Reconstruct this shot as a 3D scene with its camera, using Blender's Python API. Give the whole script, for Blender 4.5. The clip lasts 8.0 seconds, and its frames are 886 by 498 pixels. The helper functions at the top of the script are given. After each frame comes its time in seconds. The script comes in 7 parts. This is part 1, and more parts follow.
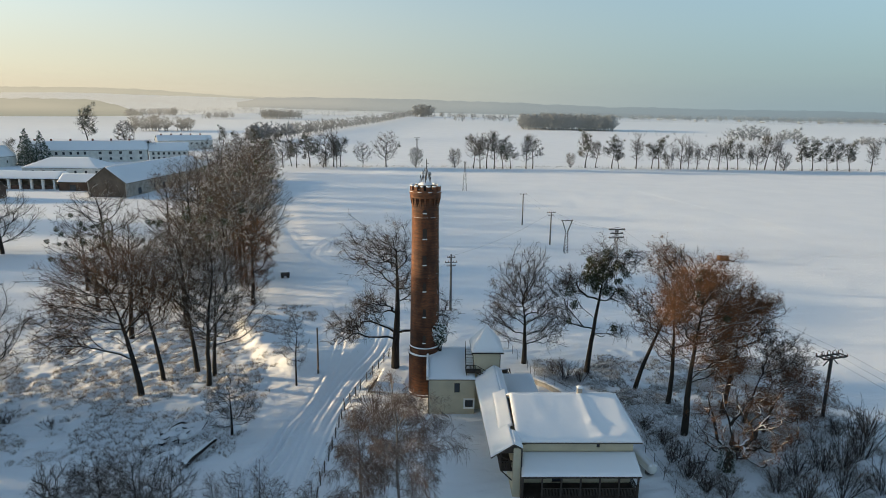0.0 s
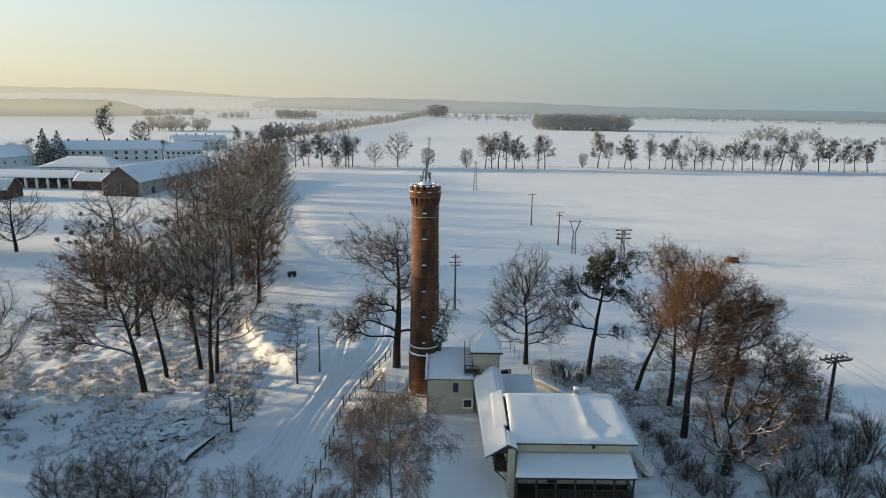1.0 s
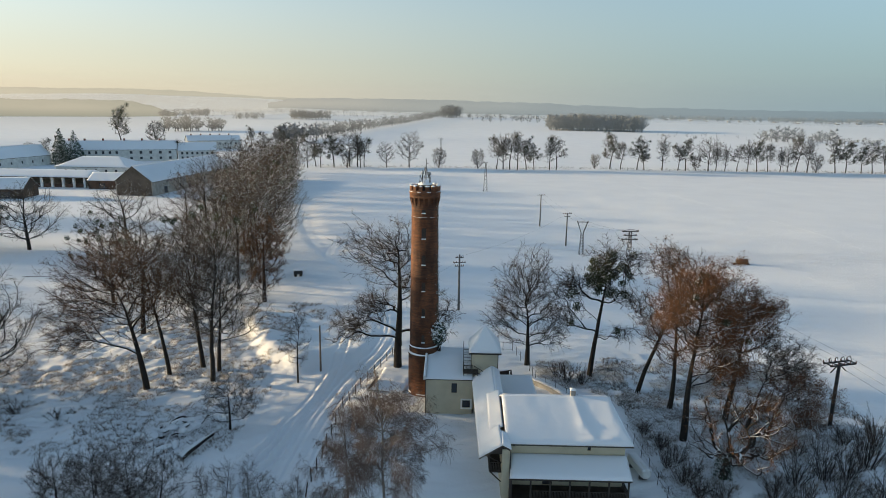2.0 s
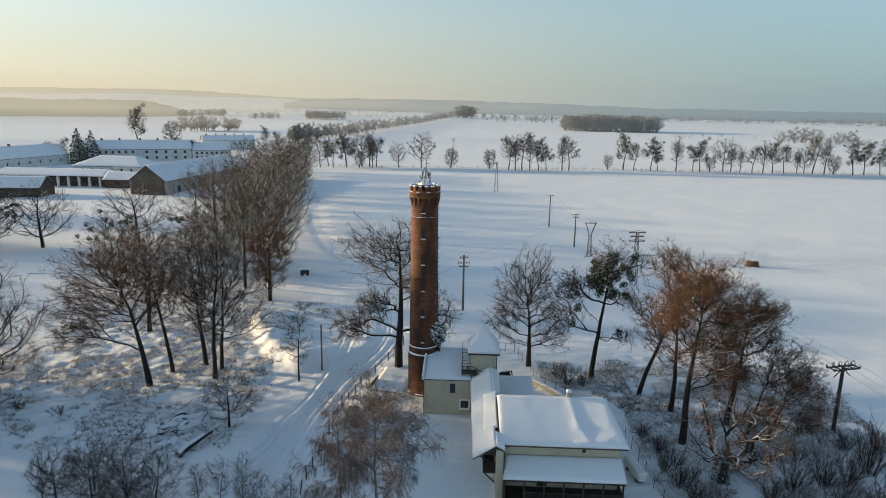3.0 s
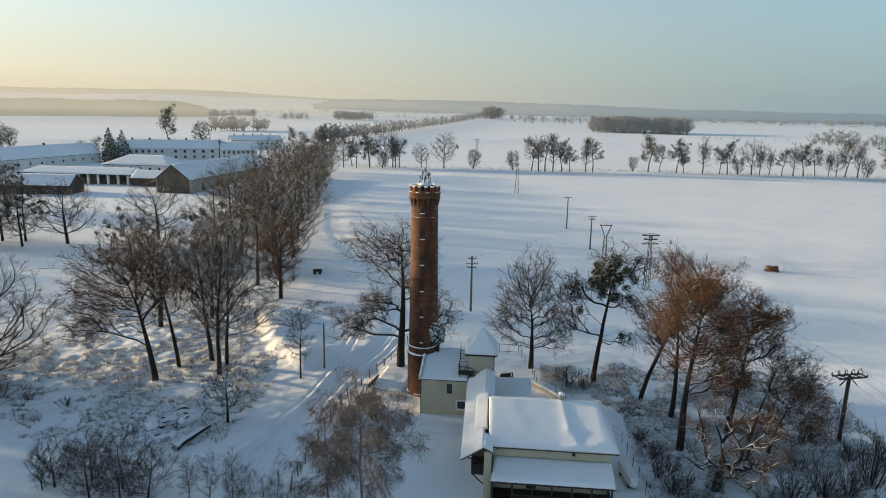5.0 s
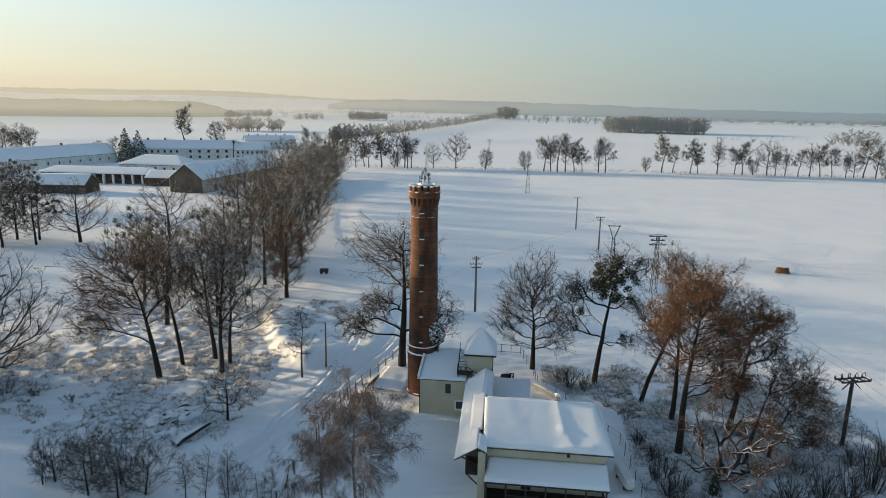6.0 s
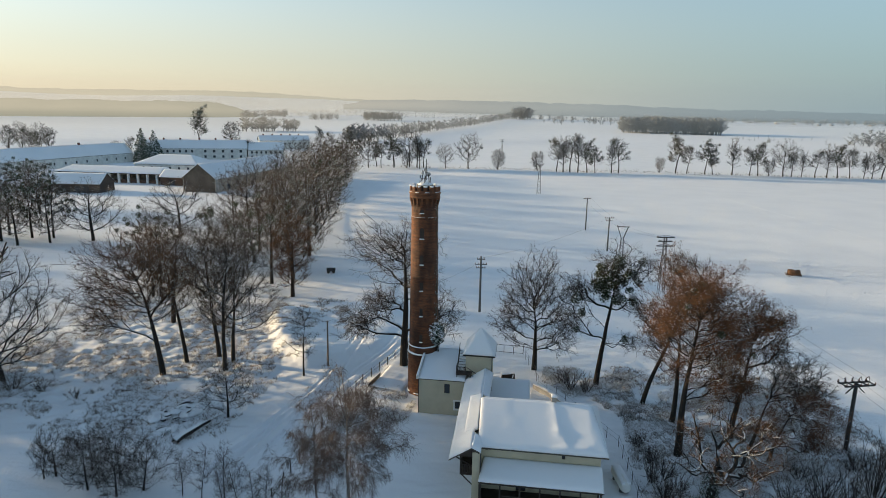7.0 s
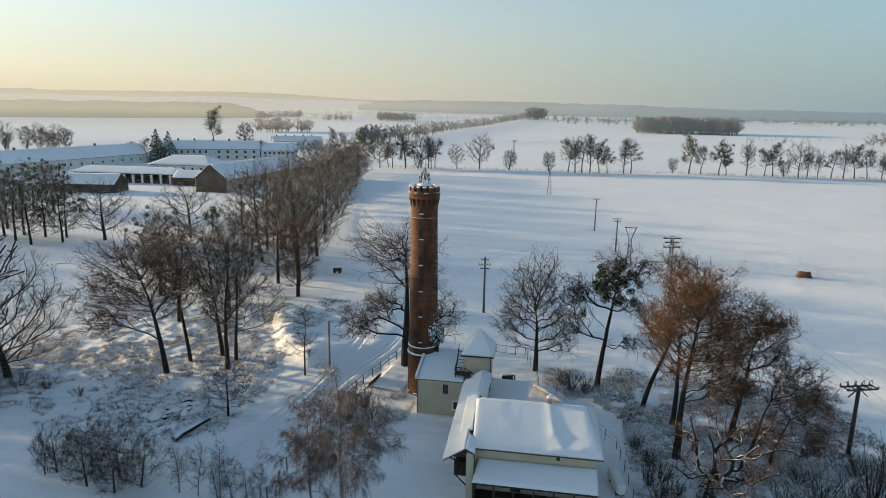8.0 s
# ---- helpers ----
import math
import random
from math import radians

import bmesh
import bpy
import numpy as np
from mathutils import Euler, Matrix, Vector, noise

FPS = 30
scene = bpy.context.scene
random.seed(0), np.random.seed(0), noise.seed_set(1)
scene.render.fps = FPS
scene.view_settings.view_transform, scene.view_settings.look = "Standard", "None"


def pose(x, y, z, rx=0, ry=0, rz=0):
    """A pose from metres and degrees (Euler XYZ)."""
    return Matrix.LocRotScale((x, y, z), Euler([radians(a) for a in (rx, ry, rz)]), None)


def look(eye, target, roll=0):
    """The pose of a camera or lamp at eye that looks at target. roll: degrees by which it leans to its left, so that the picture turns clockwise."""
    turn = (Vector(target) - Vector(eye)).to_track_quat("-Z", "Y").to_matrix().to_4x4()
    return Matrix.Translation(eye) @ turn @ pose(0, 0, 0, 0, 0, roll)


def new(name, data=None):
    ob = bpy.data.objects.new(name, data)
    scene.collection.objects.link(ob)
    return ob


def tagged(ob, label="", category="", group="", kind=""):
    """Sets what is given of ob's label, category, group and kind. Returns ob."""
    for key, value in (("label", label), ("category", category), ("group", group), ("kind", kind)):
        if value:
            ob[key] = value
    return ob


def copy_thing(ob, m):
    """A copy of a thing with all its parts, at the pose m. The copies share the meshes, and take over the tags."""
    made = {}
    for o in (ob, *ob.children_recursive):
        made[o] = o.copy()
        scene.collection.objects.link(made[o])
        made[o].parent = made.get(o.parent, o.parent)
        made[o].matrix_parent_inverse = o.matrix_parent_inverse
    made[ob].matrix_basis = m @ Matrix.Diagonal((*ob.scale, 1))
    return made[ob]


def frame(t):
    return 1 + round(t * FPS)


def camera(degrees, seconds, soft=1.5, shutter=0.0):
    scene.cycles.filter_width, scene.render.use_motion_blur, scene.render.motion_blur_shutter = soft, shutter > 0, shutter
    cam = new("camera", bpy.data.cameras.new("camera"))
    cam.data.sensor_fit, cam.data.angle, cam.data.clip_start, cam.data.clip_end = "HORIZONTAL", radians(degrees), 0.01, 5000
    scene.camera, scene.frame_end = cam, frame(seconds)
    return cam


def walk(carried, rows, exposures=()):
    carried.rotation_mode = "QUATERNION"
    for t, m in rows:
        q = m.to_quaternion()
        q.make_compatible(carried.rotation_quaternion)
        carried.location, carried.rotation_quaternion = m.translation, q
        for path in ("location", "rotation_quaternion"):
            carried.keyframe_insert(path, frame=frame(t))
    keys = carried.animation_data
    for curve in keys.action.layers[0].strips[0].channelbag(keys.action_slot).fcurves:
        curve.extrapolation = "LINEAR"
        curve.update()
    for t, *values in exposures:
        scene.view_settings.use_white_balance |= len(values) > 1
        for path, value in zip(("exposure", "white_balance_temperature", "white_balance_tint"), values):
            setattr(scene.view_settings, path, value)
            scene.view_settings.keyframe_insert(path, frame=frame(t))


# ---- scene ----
cam = camera(71.1, 8.0, soft=0.75)
PATH = [
    (0, (-0.173, 0.083, 37.792), (-0.182, 2.037, 37.363), 0.7),
    (0.5, (0.747, 0.076, 37.777), (0.716, 2.029, 37.348), 0.7),
    (1, (1.689, 0.082, 37.771), (1.635, 2.035, 37.342), 0.7),
    (1.5, (2.564, 0.104, 37.73), (2.489, 2.056, 37.302), 0.7),
    (3, (5.401, 0.266, 37.727), (5.258, 2.214, 37.3), 0.8),
    (3.5, (6.249, 0.278, 37.727), (6.085, 2.225, 37.301), 0.8),
    (4, (7.143, 0.315, 37.724), (6.957, 2.261, 37.298), 0.8),
    (4.5, (8.053, 0.434, 37.734), (7.846, 2.378, 37.308), 0.9),
    (6, (10.901, 0.743, 37.758), (10.626, 2.678, 37.332), 0.9),
    (6.5, (11.844, 0.861, 37.785), (11.547, 2.793, 37.359), 0.9),
    (7, (12.762, 0.994, 37.763), (12.441, 2.922, 37.337), 0.9),
    (7.5, (13.643, 1.152, 37.768), (13.301, 3.077, 37.342), 0.8),
    (8, (14.633, 1.304, 37.796), (14.268, 3.224, 37.371), 0.8),
]
walk(cam, [(t, look(eye, target, roll)) for t, eye, target, roll in PATH],
     exposures=[(0, 0.68, 6550, -3), (8, 0.68, 6550, -3)])

# ---- world, sun, exposure ----
SUN_AZ = -81.0          # degrees from +y, negative to the left
SUN_EL = 9.0
HAZE_AWAY = (1.25, 1.56, 1.88)      # the winter haze, away from the sun
HAZE_SUN = (3.5, 2.8, 2.2)        # and towards it
world = bpy.data.worlds.new("sky")
scene.world = world
world.use_nodes = True
wn = world.node_tree
sky = wn.nodes.new("ShaderNodeTexSky")
sky.sky_type = "NISHITA"
sky.sun_disc = False
sky.sun_elevation = radians(SUN_EL)
sky.sun_rotation = radians(SUN_AZ)
sky.altitude = 300
sky.air_density = 1
sky.dust_density = 1.0
sky.ozone_density = 3.2
wn.nodes["Background"].inputs["Strength"].default_value = 0.15
thin = wn.nodes.new("ShaderNodeHueSaturation")     # thin winter haze dulls the sky evenly
thin.inputs["Saturation"].default_value = 0.74
thin.inputs["Value"].default_value = 1.08
way = wn.nodes.new("ShaderNodeTexCoord")           # and thickens towards the horizon all round
alt = wn.nodes.new("ShaderNodeSeparateXYZ")
wn.links.new(way.outputs["Generated"], alt.inputs[0])
band = wn.nodes.new("ShaderNodeMapRange")
band.interpolation_type = "SMOOTHSTEP"
band.inputs["From Min"].default_value = -0.05
band.inputs["From Max"].default_value = 0.34
band.inputs["To Min"].default_value = 0.97
band.inputs["To Max"].default_value = 0.0
wn.links.new(alt.outputs["Z"], band.inputs["Value"])
veil = wn.nodes.new("ShaderNodeMix")
veil.data_type = "RGBA"
toward = wn.nodes.new("ShaderNodeVectorMath")      # the haze glows cream towards the sun, grey-blue away from it
toward.operation = "DOT_PRODUCT"
toward.inputs[1].default_value = (math.sin(radians(SUN_AZ)) * math.cos(radians(SUN_EL)), math.cos(radians(SUN_AZ)) * math.cos(radians(SUN_EL)), math.sin(radians(SUN_EL)))
wn.links.new(way.outputs["Generated"], toward.inputs[0])
tone = wn.nodes.new("ShaderNodeMapRange")
tone.interpolation_type = "SMOOTHSTEP"
tone.inputs["From Min"].default_value = -0.45
tone.inputs["From Max"].default_value = 0.95
wn.links.new(toward.outputs["Value"], tone.inputs["Value"])
haze = wn.nodes.new("ShaderNodeMix")
haze.data_type = "RGBA"
haze.inputs["A"].default_value = (*HAZE_AWAY, 1)
haze.inputs["B"].default_value = (*HAZE_SUN, 1)
wn.links.new(tone.outputs[0], haze.inputs["Factor"])
wn.links.new(haze.outputs["Result"], veil.inputs["B"])
wn.links.new(band.outputs[0], veil.inputs["Factor"])
wn.links.new(sky.outputs["Color"], thin.inputs["Color"])
wn.links.new(thin.outputs["Color"], veil.inputs["A"])
wn.links.new(veil.outputs["Result"], wn.nodes["Background"].inputs["Color"])

sun_data = bpy.data.lights.new("sun", "SUN")
sun_data.energy = 5.0
sun_data.angle = radians(1.8)
sun_data.color = (1.0, 0.72, 0.46)
sun = new("sun", sun_data)
sa, se = radians(SUN_AZ), radians(SUN_EL)
sun.matrix_world = look((math.sin(sa) * math.cos(se) * 100, math.cos(sa) * math.cos(se) * 100, math.sin(se) * 100), (0, 0, 0))


# ---- materials ----
def material(name, color, rough=0.8, metal=0.0, spread=0.15, scale=4.0, bump=0.2, bump_scale=30.0, dark=None, snow=0.0, per_object=0.0):
    """A surface with two scales of variation; snow: how much of its upper sides carries snow."""
    m = bpy.data.materials.new(name)
    m.use_nodes = True
    n, l = m.node_tree.nodes, m.node_tree.links
    b = n["Principled BSDF"]
    b.inputs["Roughness"].default_value = rough
    b.inputs["Metallic"].default_value = metal
    geo = n.new("ShaderNodeNewGeometry")
    big = n.new("ShaderNodeTexNoise")
    big.inputs["Scale"].default_value = scale * 0.25
    big.inputs["Detail"].default_value = 3
    small = n.new("ShaderNodeTexNoise")
    small.inputs["Scale"].default_value = bump_scale
    small.inputs["Detail"].default_value = 4
    l.new(geo.outputs["Position"], big.inputs["Vector"])
    l.new(geo.outputs["Position"], small.inputs["Vector"])
    mix = n.new("ShaderNodeMix")
    mix.data_type = "RGBA"
    lo = dark or tuple(c * (1 - 2 * spread) for c in color)
    mix.inputs["A"].default_value = (*lo, 1)
    mix.inputs["B"].default_value = (*(min(1, c * (1 + spread)) for c in color), 1)
    add = n.new("ShaderNodeMath")
    add.operation = "MULTIPLY_ADD"
    l.new(big.outputs["Fac"], add.inputs[0])
    add.inputs[1].default_value = 1.6
    sub = n.new("ShaderNodeMath")
    sub.operation = "MULTIPLY_ADD"
    l.new(small.outputs["Fac"], sub.inputs[0])
    sub.inputs[1].default_value = 0.6
    sub.inputs[2].default_value = -0.6
    l.new(sub.outputs[0], add.inputs[2])
    l.new(add.outputs[0], mix.inputs["Factor"])
    out = mix.outputs["Result"]
    if per_object:
        info = n.new("ShaderNodeObjectInfo")
        hsv = n.new("ShaderNodeHueSaturation")
        mp = n.new("ShaderNodeMapRange")
        mp.inputs["To Min"].default_value = 1 - per_object
        mp.inputs["To Max"].default_value = 1 + per_object
        l.new(info.outputs["Random"], mp.inputs["Value"])
        l.new(mp.outputs[0], hsv.inputs["Value"])
        l.new(out, hsv.inputs["Color"])
        out = hsv.outputs["Color"]
    if snow > 0:
        sep = n.new("ShaderNodeSeparateXYZ")
        l.new(geo.outputs["Normal"], sep.inputs[0])
        mp = n.new("ShaderNodeMapRange")
        mp.inputs["From Min"].default_value = 0.98 - snow
        mp.inputs["From Max"].default_value = 1.12 - snow
        wob = n.new("ShaderNodeMath")
        wob.operation = "MULTIPLY_ADD"
        l.new(big.outputs["Fac"], wob.inputs[0])
        wob.inputs[1].default_value = 0.7
        wob.inputs[2].default_value = -0.35
        tot = n.new("ShaderNodeMath")
        l.new(sep.outputs["Z"], tot.inputs[0])
        l.new(wob.outputs[0], tot.inputs[1])
        l.new(tot.outputs[0], mp.inputs["Value"])
        top = n.new("ShaderNodeMix")
        top.data_type = "RGBA"
        l.new(mp.outputs[0], top.inputs["Factor"])
        l.new(out, top.inputs["A"])
        top.inputs["B"].default_value = (0.8, 0.81, 0.83, 1)
        out = top.outputs["Result"]
    l.new(out, b.inputs["Base Color"])
    if bump:
        bp = n.new("ShaderNodeBump")
        bp.inputs["Strength"].default_value = bump
        bp.inputs["Distance"].default_value = 0.05
        l.new(small.outputs["Fac"], bp.inputs["Height"])
        l.new(bp.outputs[0], b.inputs["Normal"])
    return m


def snow_material(name, field):
    """Snow: bright, faintly uneven; the field carries wind ripples and trampled patches."""
    m = bpy.data.materials.new(name)
    m.use_nodes = True
    n, l = m.node_tree.nodes, m.node_tree.links
    b = n["Principled BSDF"]
    b.inputs["Roughness"].default_value = 0.7
    b.inputs["Specular IOR Level"].default_value = 0.25
    geo = n.new("ShaderNodeNewGeometry")
    coarse = n.new("ShaderNodeTexNoise")
    coarse.inputs["Scale"].default_value = 0.06
    coarse.inputs["Detail"].default_value = 4
    fine = n.new("ShaderNodeTexNoise")
    fine.inputs["Scale"].default_value = 1.6
    fine.inputs["Detail"].default_value = 6
    fine.inputs["Roughness"].default_value = 0.6
    l.new(geo.outputs["Position"], coarse.inputs["Vector"])
    l.new(geo.outputs["Position"], fine.inputs["Vector"])
    mix = n.new("ShaderNodeMix")
    mix.data_type = "RGBA"
    mix.inputs["A"].default_value = (0.74, 0.75, 0.78, 1)
    mix.inputs["B"].default_value = (0.87, 0.87, 0.88, 1)
    l.new(coarse.outputs["Fac"], mix.inputs["Factor"])
    l.new(mix.outputs["Result"], b.inputs["Base Color"])
    bp = n.new("ShaderNodeBump")
    bp.inputs["Strength"].default_value = 0.6 if field else 0.25
    bp.inputs["Distance"].default_value = 0.12 if field else 0.05
    if field:
        wind = n.new("ShaderNodeMapping")
        wind.inputs["Scale"].default_value = (0.1, 0.5, 1)
        wind.inputs["Rotation"].default_value = (0, 0, 0.05)
        rip = n.new("ShaderNodeTexNoise")
        rip.inputs["Scale"].default_value = 1.0
        rip.inputs["Detail"].default_value = 5
        l.new(geo.outputs["Position"], wind.inputs["Vector"])
        l.new(wind.outputs[0], rip.inputs["Vector"])
        tram = n.new("ShaderNodeTexVoronoi")
        tram.inputs["Scale"].default_value = 0.9
        l.new(geo.outputs["Position"], tram.inputs["Vector"])
        mask = n.new("ShaderNodeMapRange")
        mask.inputs["From Min"].default_value = 0.52
        mask.inputs["From Max"].default_value = 0.62
        patch = n.new("ShaderNodeTexNoise")
        patch.inputs["Scale"].default_value = 0.018
        patch.inputs["Detail"].default_value = 3
        l.new(geo.outputs["Position"], patch.inputs["Vector"])
        l.new(patch.outputs["Fac"], mask.inputs["Value"])
        pm = n.new("ShaderNodeMath")
        pm.operation = "MULTIPLY"
        l.new(tram.outputs["Distance"], pm.inputs[0])
        l.new(mask.outputs[0], pm.inputs[1])
        s1 = n.new("ShaderNodeMath")
        s1.operation = "MULTIPLY_ADD"
        l.new(rip.outputs["Fac"], s1.inputs[0])
        s1.inputs[1].default_value = 2.2
        l.new(pm.outputs[0], s1.inputs[2])
        s2 = n.new("ShaderNodeMath")
        s2.operation = "MULTIPLY_ADD"
        l.new(fine.outputs["Fac"], s2.inputs[0])
        s2.inputs[1].default_value = 1.3
        l.new(s1.outputs[0], s2.inputs[2])
        l.new(s2.outputs[0], bp.inputs["Height"])
    else:
        l.new(fine.outputs["Fac"], bp.inputs["Height"])
    l.new(bp.outputs[0], b.inputs["Normal"])
    return m


def painted_haze_material(name, warm, cool):
    """Far forest for the backdrop, its haze painted as emission: warm towards the sun, blue-grey away from it."""
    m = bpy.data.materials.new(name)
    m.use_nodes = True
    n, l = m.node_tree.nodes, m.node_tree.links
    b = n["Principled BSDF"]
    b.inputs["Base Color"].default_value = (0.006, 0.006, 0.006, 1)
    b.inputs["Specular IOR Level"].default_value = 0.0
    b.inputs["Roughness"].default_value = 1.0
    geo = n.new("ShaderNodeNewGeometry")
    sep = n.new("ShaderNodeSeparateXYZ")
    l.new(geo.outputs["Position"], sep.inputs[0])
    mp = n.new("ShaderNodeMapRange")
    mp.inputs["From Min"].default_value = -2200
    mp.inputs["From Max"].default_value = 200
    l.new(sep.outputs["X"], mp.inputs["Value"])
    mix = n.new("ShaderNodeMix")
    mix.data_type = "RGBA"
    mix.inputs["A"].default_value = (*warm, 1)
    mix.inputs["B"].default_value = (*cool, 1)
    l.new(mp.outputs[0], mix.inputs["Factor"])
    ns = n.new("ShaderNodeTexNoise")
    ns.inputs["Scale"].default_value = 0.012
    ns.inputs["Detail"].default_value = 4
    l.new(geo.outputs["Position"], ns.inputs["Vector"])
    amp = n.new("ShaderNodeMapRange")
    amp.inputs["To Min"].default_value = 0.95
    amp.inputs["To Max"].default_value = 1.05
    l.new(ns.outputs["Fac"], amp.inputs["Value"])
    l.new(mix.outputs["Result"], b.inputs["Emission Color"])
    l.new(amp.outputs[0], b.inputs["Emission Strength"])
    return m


def haze_glow_material(name, z0, z1, z2, dense):
    """See-through glow that paints winter haze on a sheet: from nothing at z0 to its full density at z1, gone again at
    z2; warmer towards the sun.
    """
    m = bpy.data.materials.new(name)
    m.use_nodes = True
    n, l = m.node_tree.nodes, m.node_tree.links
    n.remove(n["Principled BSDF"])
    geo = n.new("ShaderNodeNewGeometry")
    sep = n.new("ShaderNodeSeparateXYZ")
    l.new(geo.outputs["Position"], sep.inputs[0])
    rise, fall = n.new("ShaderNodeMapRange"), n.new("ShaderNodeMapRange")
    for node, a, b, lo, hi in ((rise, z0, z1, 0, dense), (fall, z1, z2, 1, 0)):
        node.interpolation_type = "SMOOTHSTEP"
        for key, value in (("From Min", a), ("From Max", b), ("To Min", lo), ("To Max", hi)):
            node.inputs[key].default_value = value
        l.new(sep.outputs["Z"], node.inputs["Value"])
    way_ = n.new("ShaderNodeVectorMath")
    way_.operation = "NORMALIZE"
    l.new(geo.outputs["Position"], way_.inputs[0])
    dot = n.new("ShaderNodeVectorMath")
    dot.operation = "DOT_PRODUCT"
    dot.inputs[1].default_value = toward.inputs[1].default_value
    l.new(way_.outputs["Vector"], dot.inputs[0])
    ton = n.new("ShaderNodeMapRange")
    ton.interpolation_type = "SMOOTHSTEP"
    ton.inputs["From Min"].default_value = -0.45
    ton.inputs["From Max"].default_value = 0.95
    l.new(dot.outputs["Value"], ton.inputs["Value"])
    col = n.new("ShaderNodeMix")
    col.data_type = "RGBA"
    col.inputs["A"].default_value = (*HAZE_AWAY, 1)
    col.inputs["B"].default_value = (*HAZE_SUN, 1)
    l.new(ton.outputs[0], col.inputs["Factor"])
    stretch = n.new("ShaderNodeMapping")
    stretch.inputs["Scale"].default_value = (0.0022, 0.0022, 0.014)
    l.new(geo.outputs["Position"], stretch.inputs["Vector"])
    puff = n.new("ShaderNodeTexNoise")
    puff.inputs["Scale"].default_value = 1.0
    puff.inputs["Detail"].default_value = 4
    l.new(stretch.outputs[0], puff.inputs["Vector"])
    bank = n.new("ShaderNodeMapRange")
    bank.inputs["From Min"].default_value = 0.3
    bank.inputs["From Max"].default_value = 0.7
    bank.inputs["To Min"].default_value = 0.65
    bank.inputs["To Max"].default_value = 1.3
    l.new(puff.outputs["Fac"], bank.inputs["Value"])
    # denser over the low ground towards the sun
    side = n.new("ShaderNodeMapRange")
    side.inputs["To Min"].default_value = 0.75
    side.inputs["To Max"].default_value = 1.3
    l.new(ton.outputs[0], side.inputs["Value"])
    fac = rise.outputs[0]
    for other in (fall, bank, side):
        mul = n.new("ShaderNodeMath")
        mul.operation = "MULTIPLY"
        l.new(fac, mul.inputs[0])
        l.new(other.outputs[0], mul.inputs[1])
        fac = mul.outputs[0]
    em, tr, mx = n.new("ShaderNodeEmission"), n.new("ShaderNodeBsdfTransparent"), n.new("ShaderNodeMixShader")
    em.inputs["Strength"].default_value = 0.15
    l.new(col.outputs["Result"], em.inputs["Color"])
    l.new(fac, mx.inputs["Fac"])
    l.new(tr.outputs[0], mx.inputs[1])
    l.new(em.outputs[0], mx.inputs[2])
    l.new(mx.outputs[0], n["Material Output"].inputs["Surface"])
    return m


def brick_material(name):
    m = bpy.data.materials.new(name)
    m.use_nodes = True
    n, l = m.node_tree.nodes, m.node_tree.links
    b = n["Principled BSDF"]
    b.inputs["Roughness"].default_value = 0.85
    uv = n.new("ShaderNodeUVMap")
    br = n.new("ShaderNodeTexBrick")
    br.inputs["Scale"].default_value = 1.0
    br.inputs["Brick Width"].default_value = 0.30
    br.inputs["Row Height"].default_value = 0.08
    br.inputs["Mortar Size"].default_value = 0.008
    br.inputs["Bias"].default_value = -0.1
    br.inputs["Color1"].default_value = (0.185, 0.062, 0.02, 1)
    br.inputs["Color2"].default_value = (0.10, 0.034, 0.015, 1)
    br.inputs["Mortar"].default_value = (0.10, 0.06, 0.036, 1)
    l.new(uv.outputs[0], br.inputs["Vector"])
    geo = n.new("ShaderNodeNewGeometry")
    mp = n.new("ShaderNodeMapping")
    mp.inputs["Scale"].default_value = (0.7, 0.7, 0.25)
    st = n.new("ShaderNodeTexNoise")
    st.inputs["Scale"].default_value = 1.0
    st.inputs["Detail"].default_value = 5
    l.new(geo.outputs["Position"], mp.inputs["Vector"])
    l.new(mp.outputs[0], st.inputs["Vector"])
    ramp = n.new("ShaderNodeMapRange")
    ramp.inputs["From Min"].default_value = 0.35
    ramp.inputs["From Max"].default_value = 0.65
    ramp.inputs["To Min"].default_value = 0.42
    ramp.inputs["To Max"].default_value = 1.15
    l.new(st.outputs["Fac"], ramp.inputs["Value"])
    courses = n.new("ShaderNodeMapping")        # weathered courses: long level streaks
    courses.inputs["Scale"].default_value = (0.5, 0.5, 4.5)
    l.new(geo.outputs["Position"], courses.inputs["Vector"])
    cs = n.new("ShaderNodeTexNoise")
    cs.inputs["Scale"].default_value = 1.0
    cs.inputs["Detail"].default_value = 6
    cs.inputs["Roughness"].default_value = 0.7
    l.new(courses.outputs[0], cs.inputs["Vector"])
    cr = n.new("ShaderNodeMapRange")
    cr.inputs["From Min"].default_value = 0.32
    cr.inputs["From Max"].default_value = 0.68
    cr.inputs["To Min"].default_value = 0.55
    cr.inputs["To Max"].default_value = 1.35
    l.new(cs.outputs["Fac"], cr.inputs["Value"])
    both = n.new("ShaderNodeMath")
    both.operation = "MULTIPLY"
    l.new(ramp.outputs[0], both.inputs[0])
    l.new(cr.outputs[0], both.inputs[1])
    mul = n.new("ShaderNodeMix")
    mul.data_type = "RGBA"
    mul.blend_type = "MULTIPLY"
    mul.inputs["Factor"].default_value = 1
    l.new(br.outputs["Color"], mul.inputs["A"])
    l.new(both.outputs[0], mul.inputs["B"])
    l.new(mul.outputs["Result"], b.inputs["Base Color"])
    bp = n.new("ShaderNodeBump")
    bp.inputs["Strength"].default_value = 0.5
    bp.inputs["Distance"].default_value = 0.02
    bp.invert = True
    l.new(br.outputs["Fac"], bp.inputs["Height"])
    l.new(bp.outputs[0], b.inputs["Normal"])
    return m


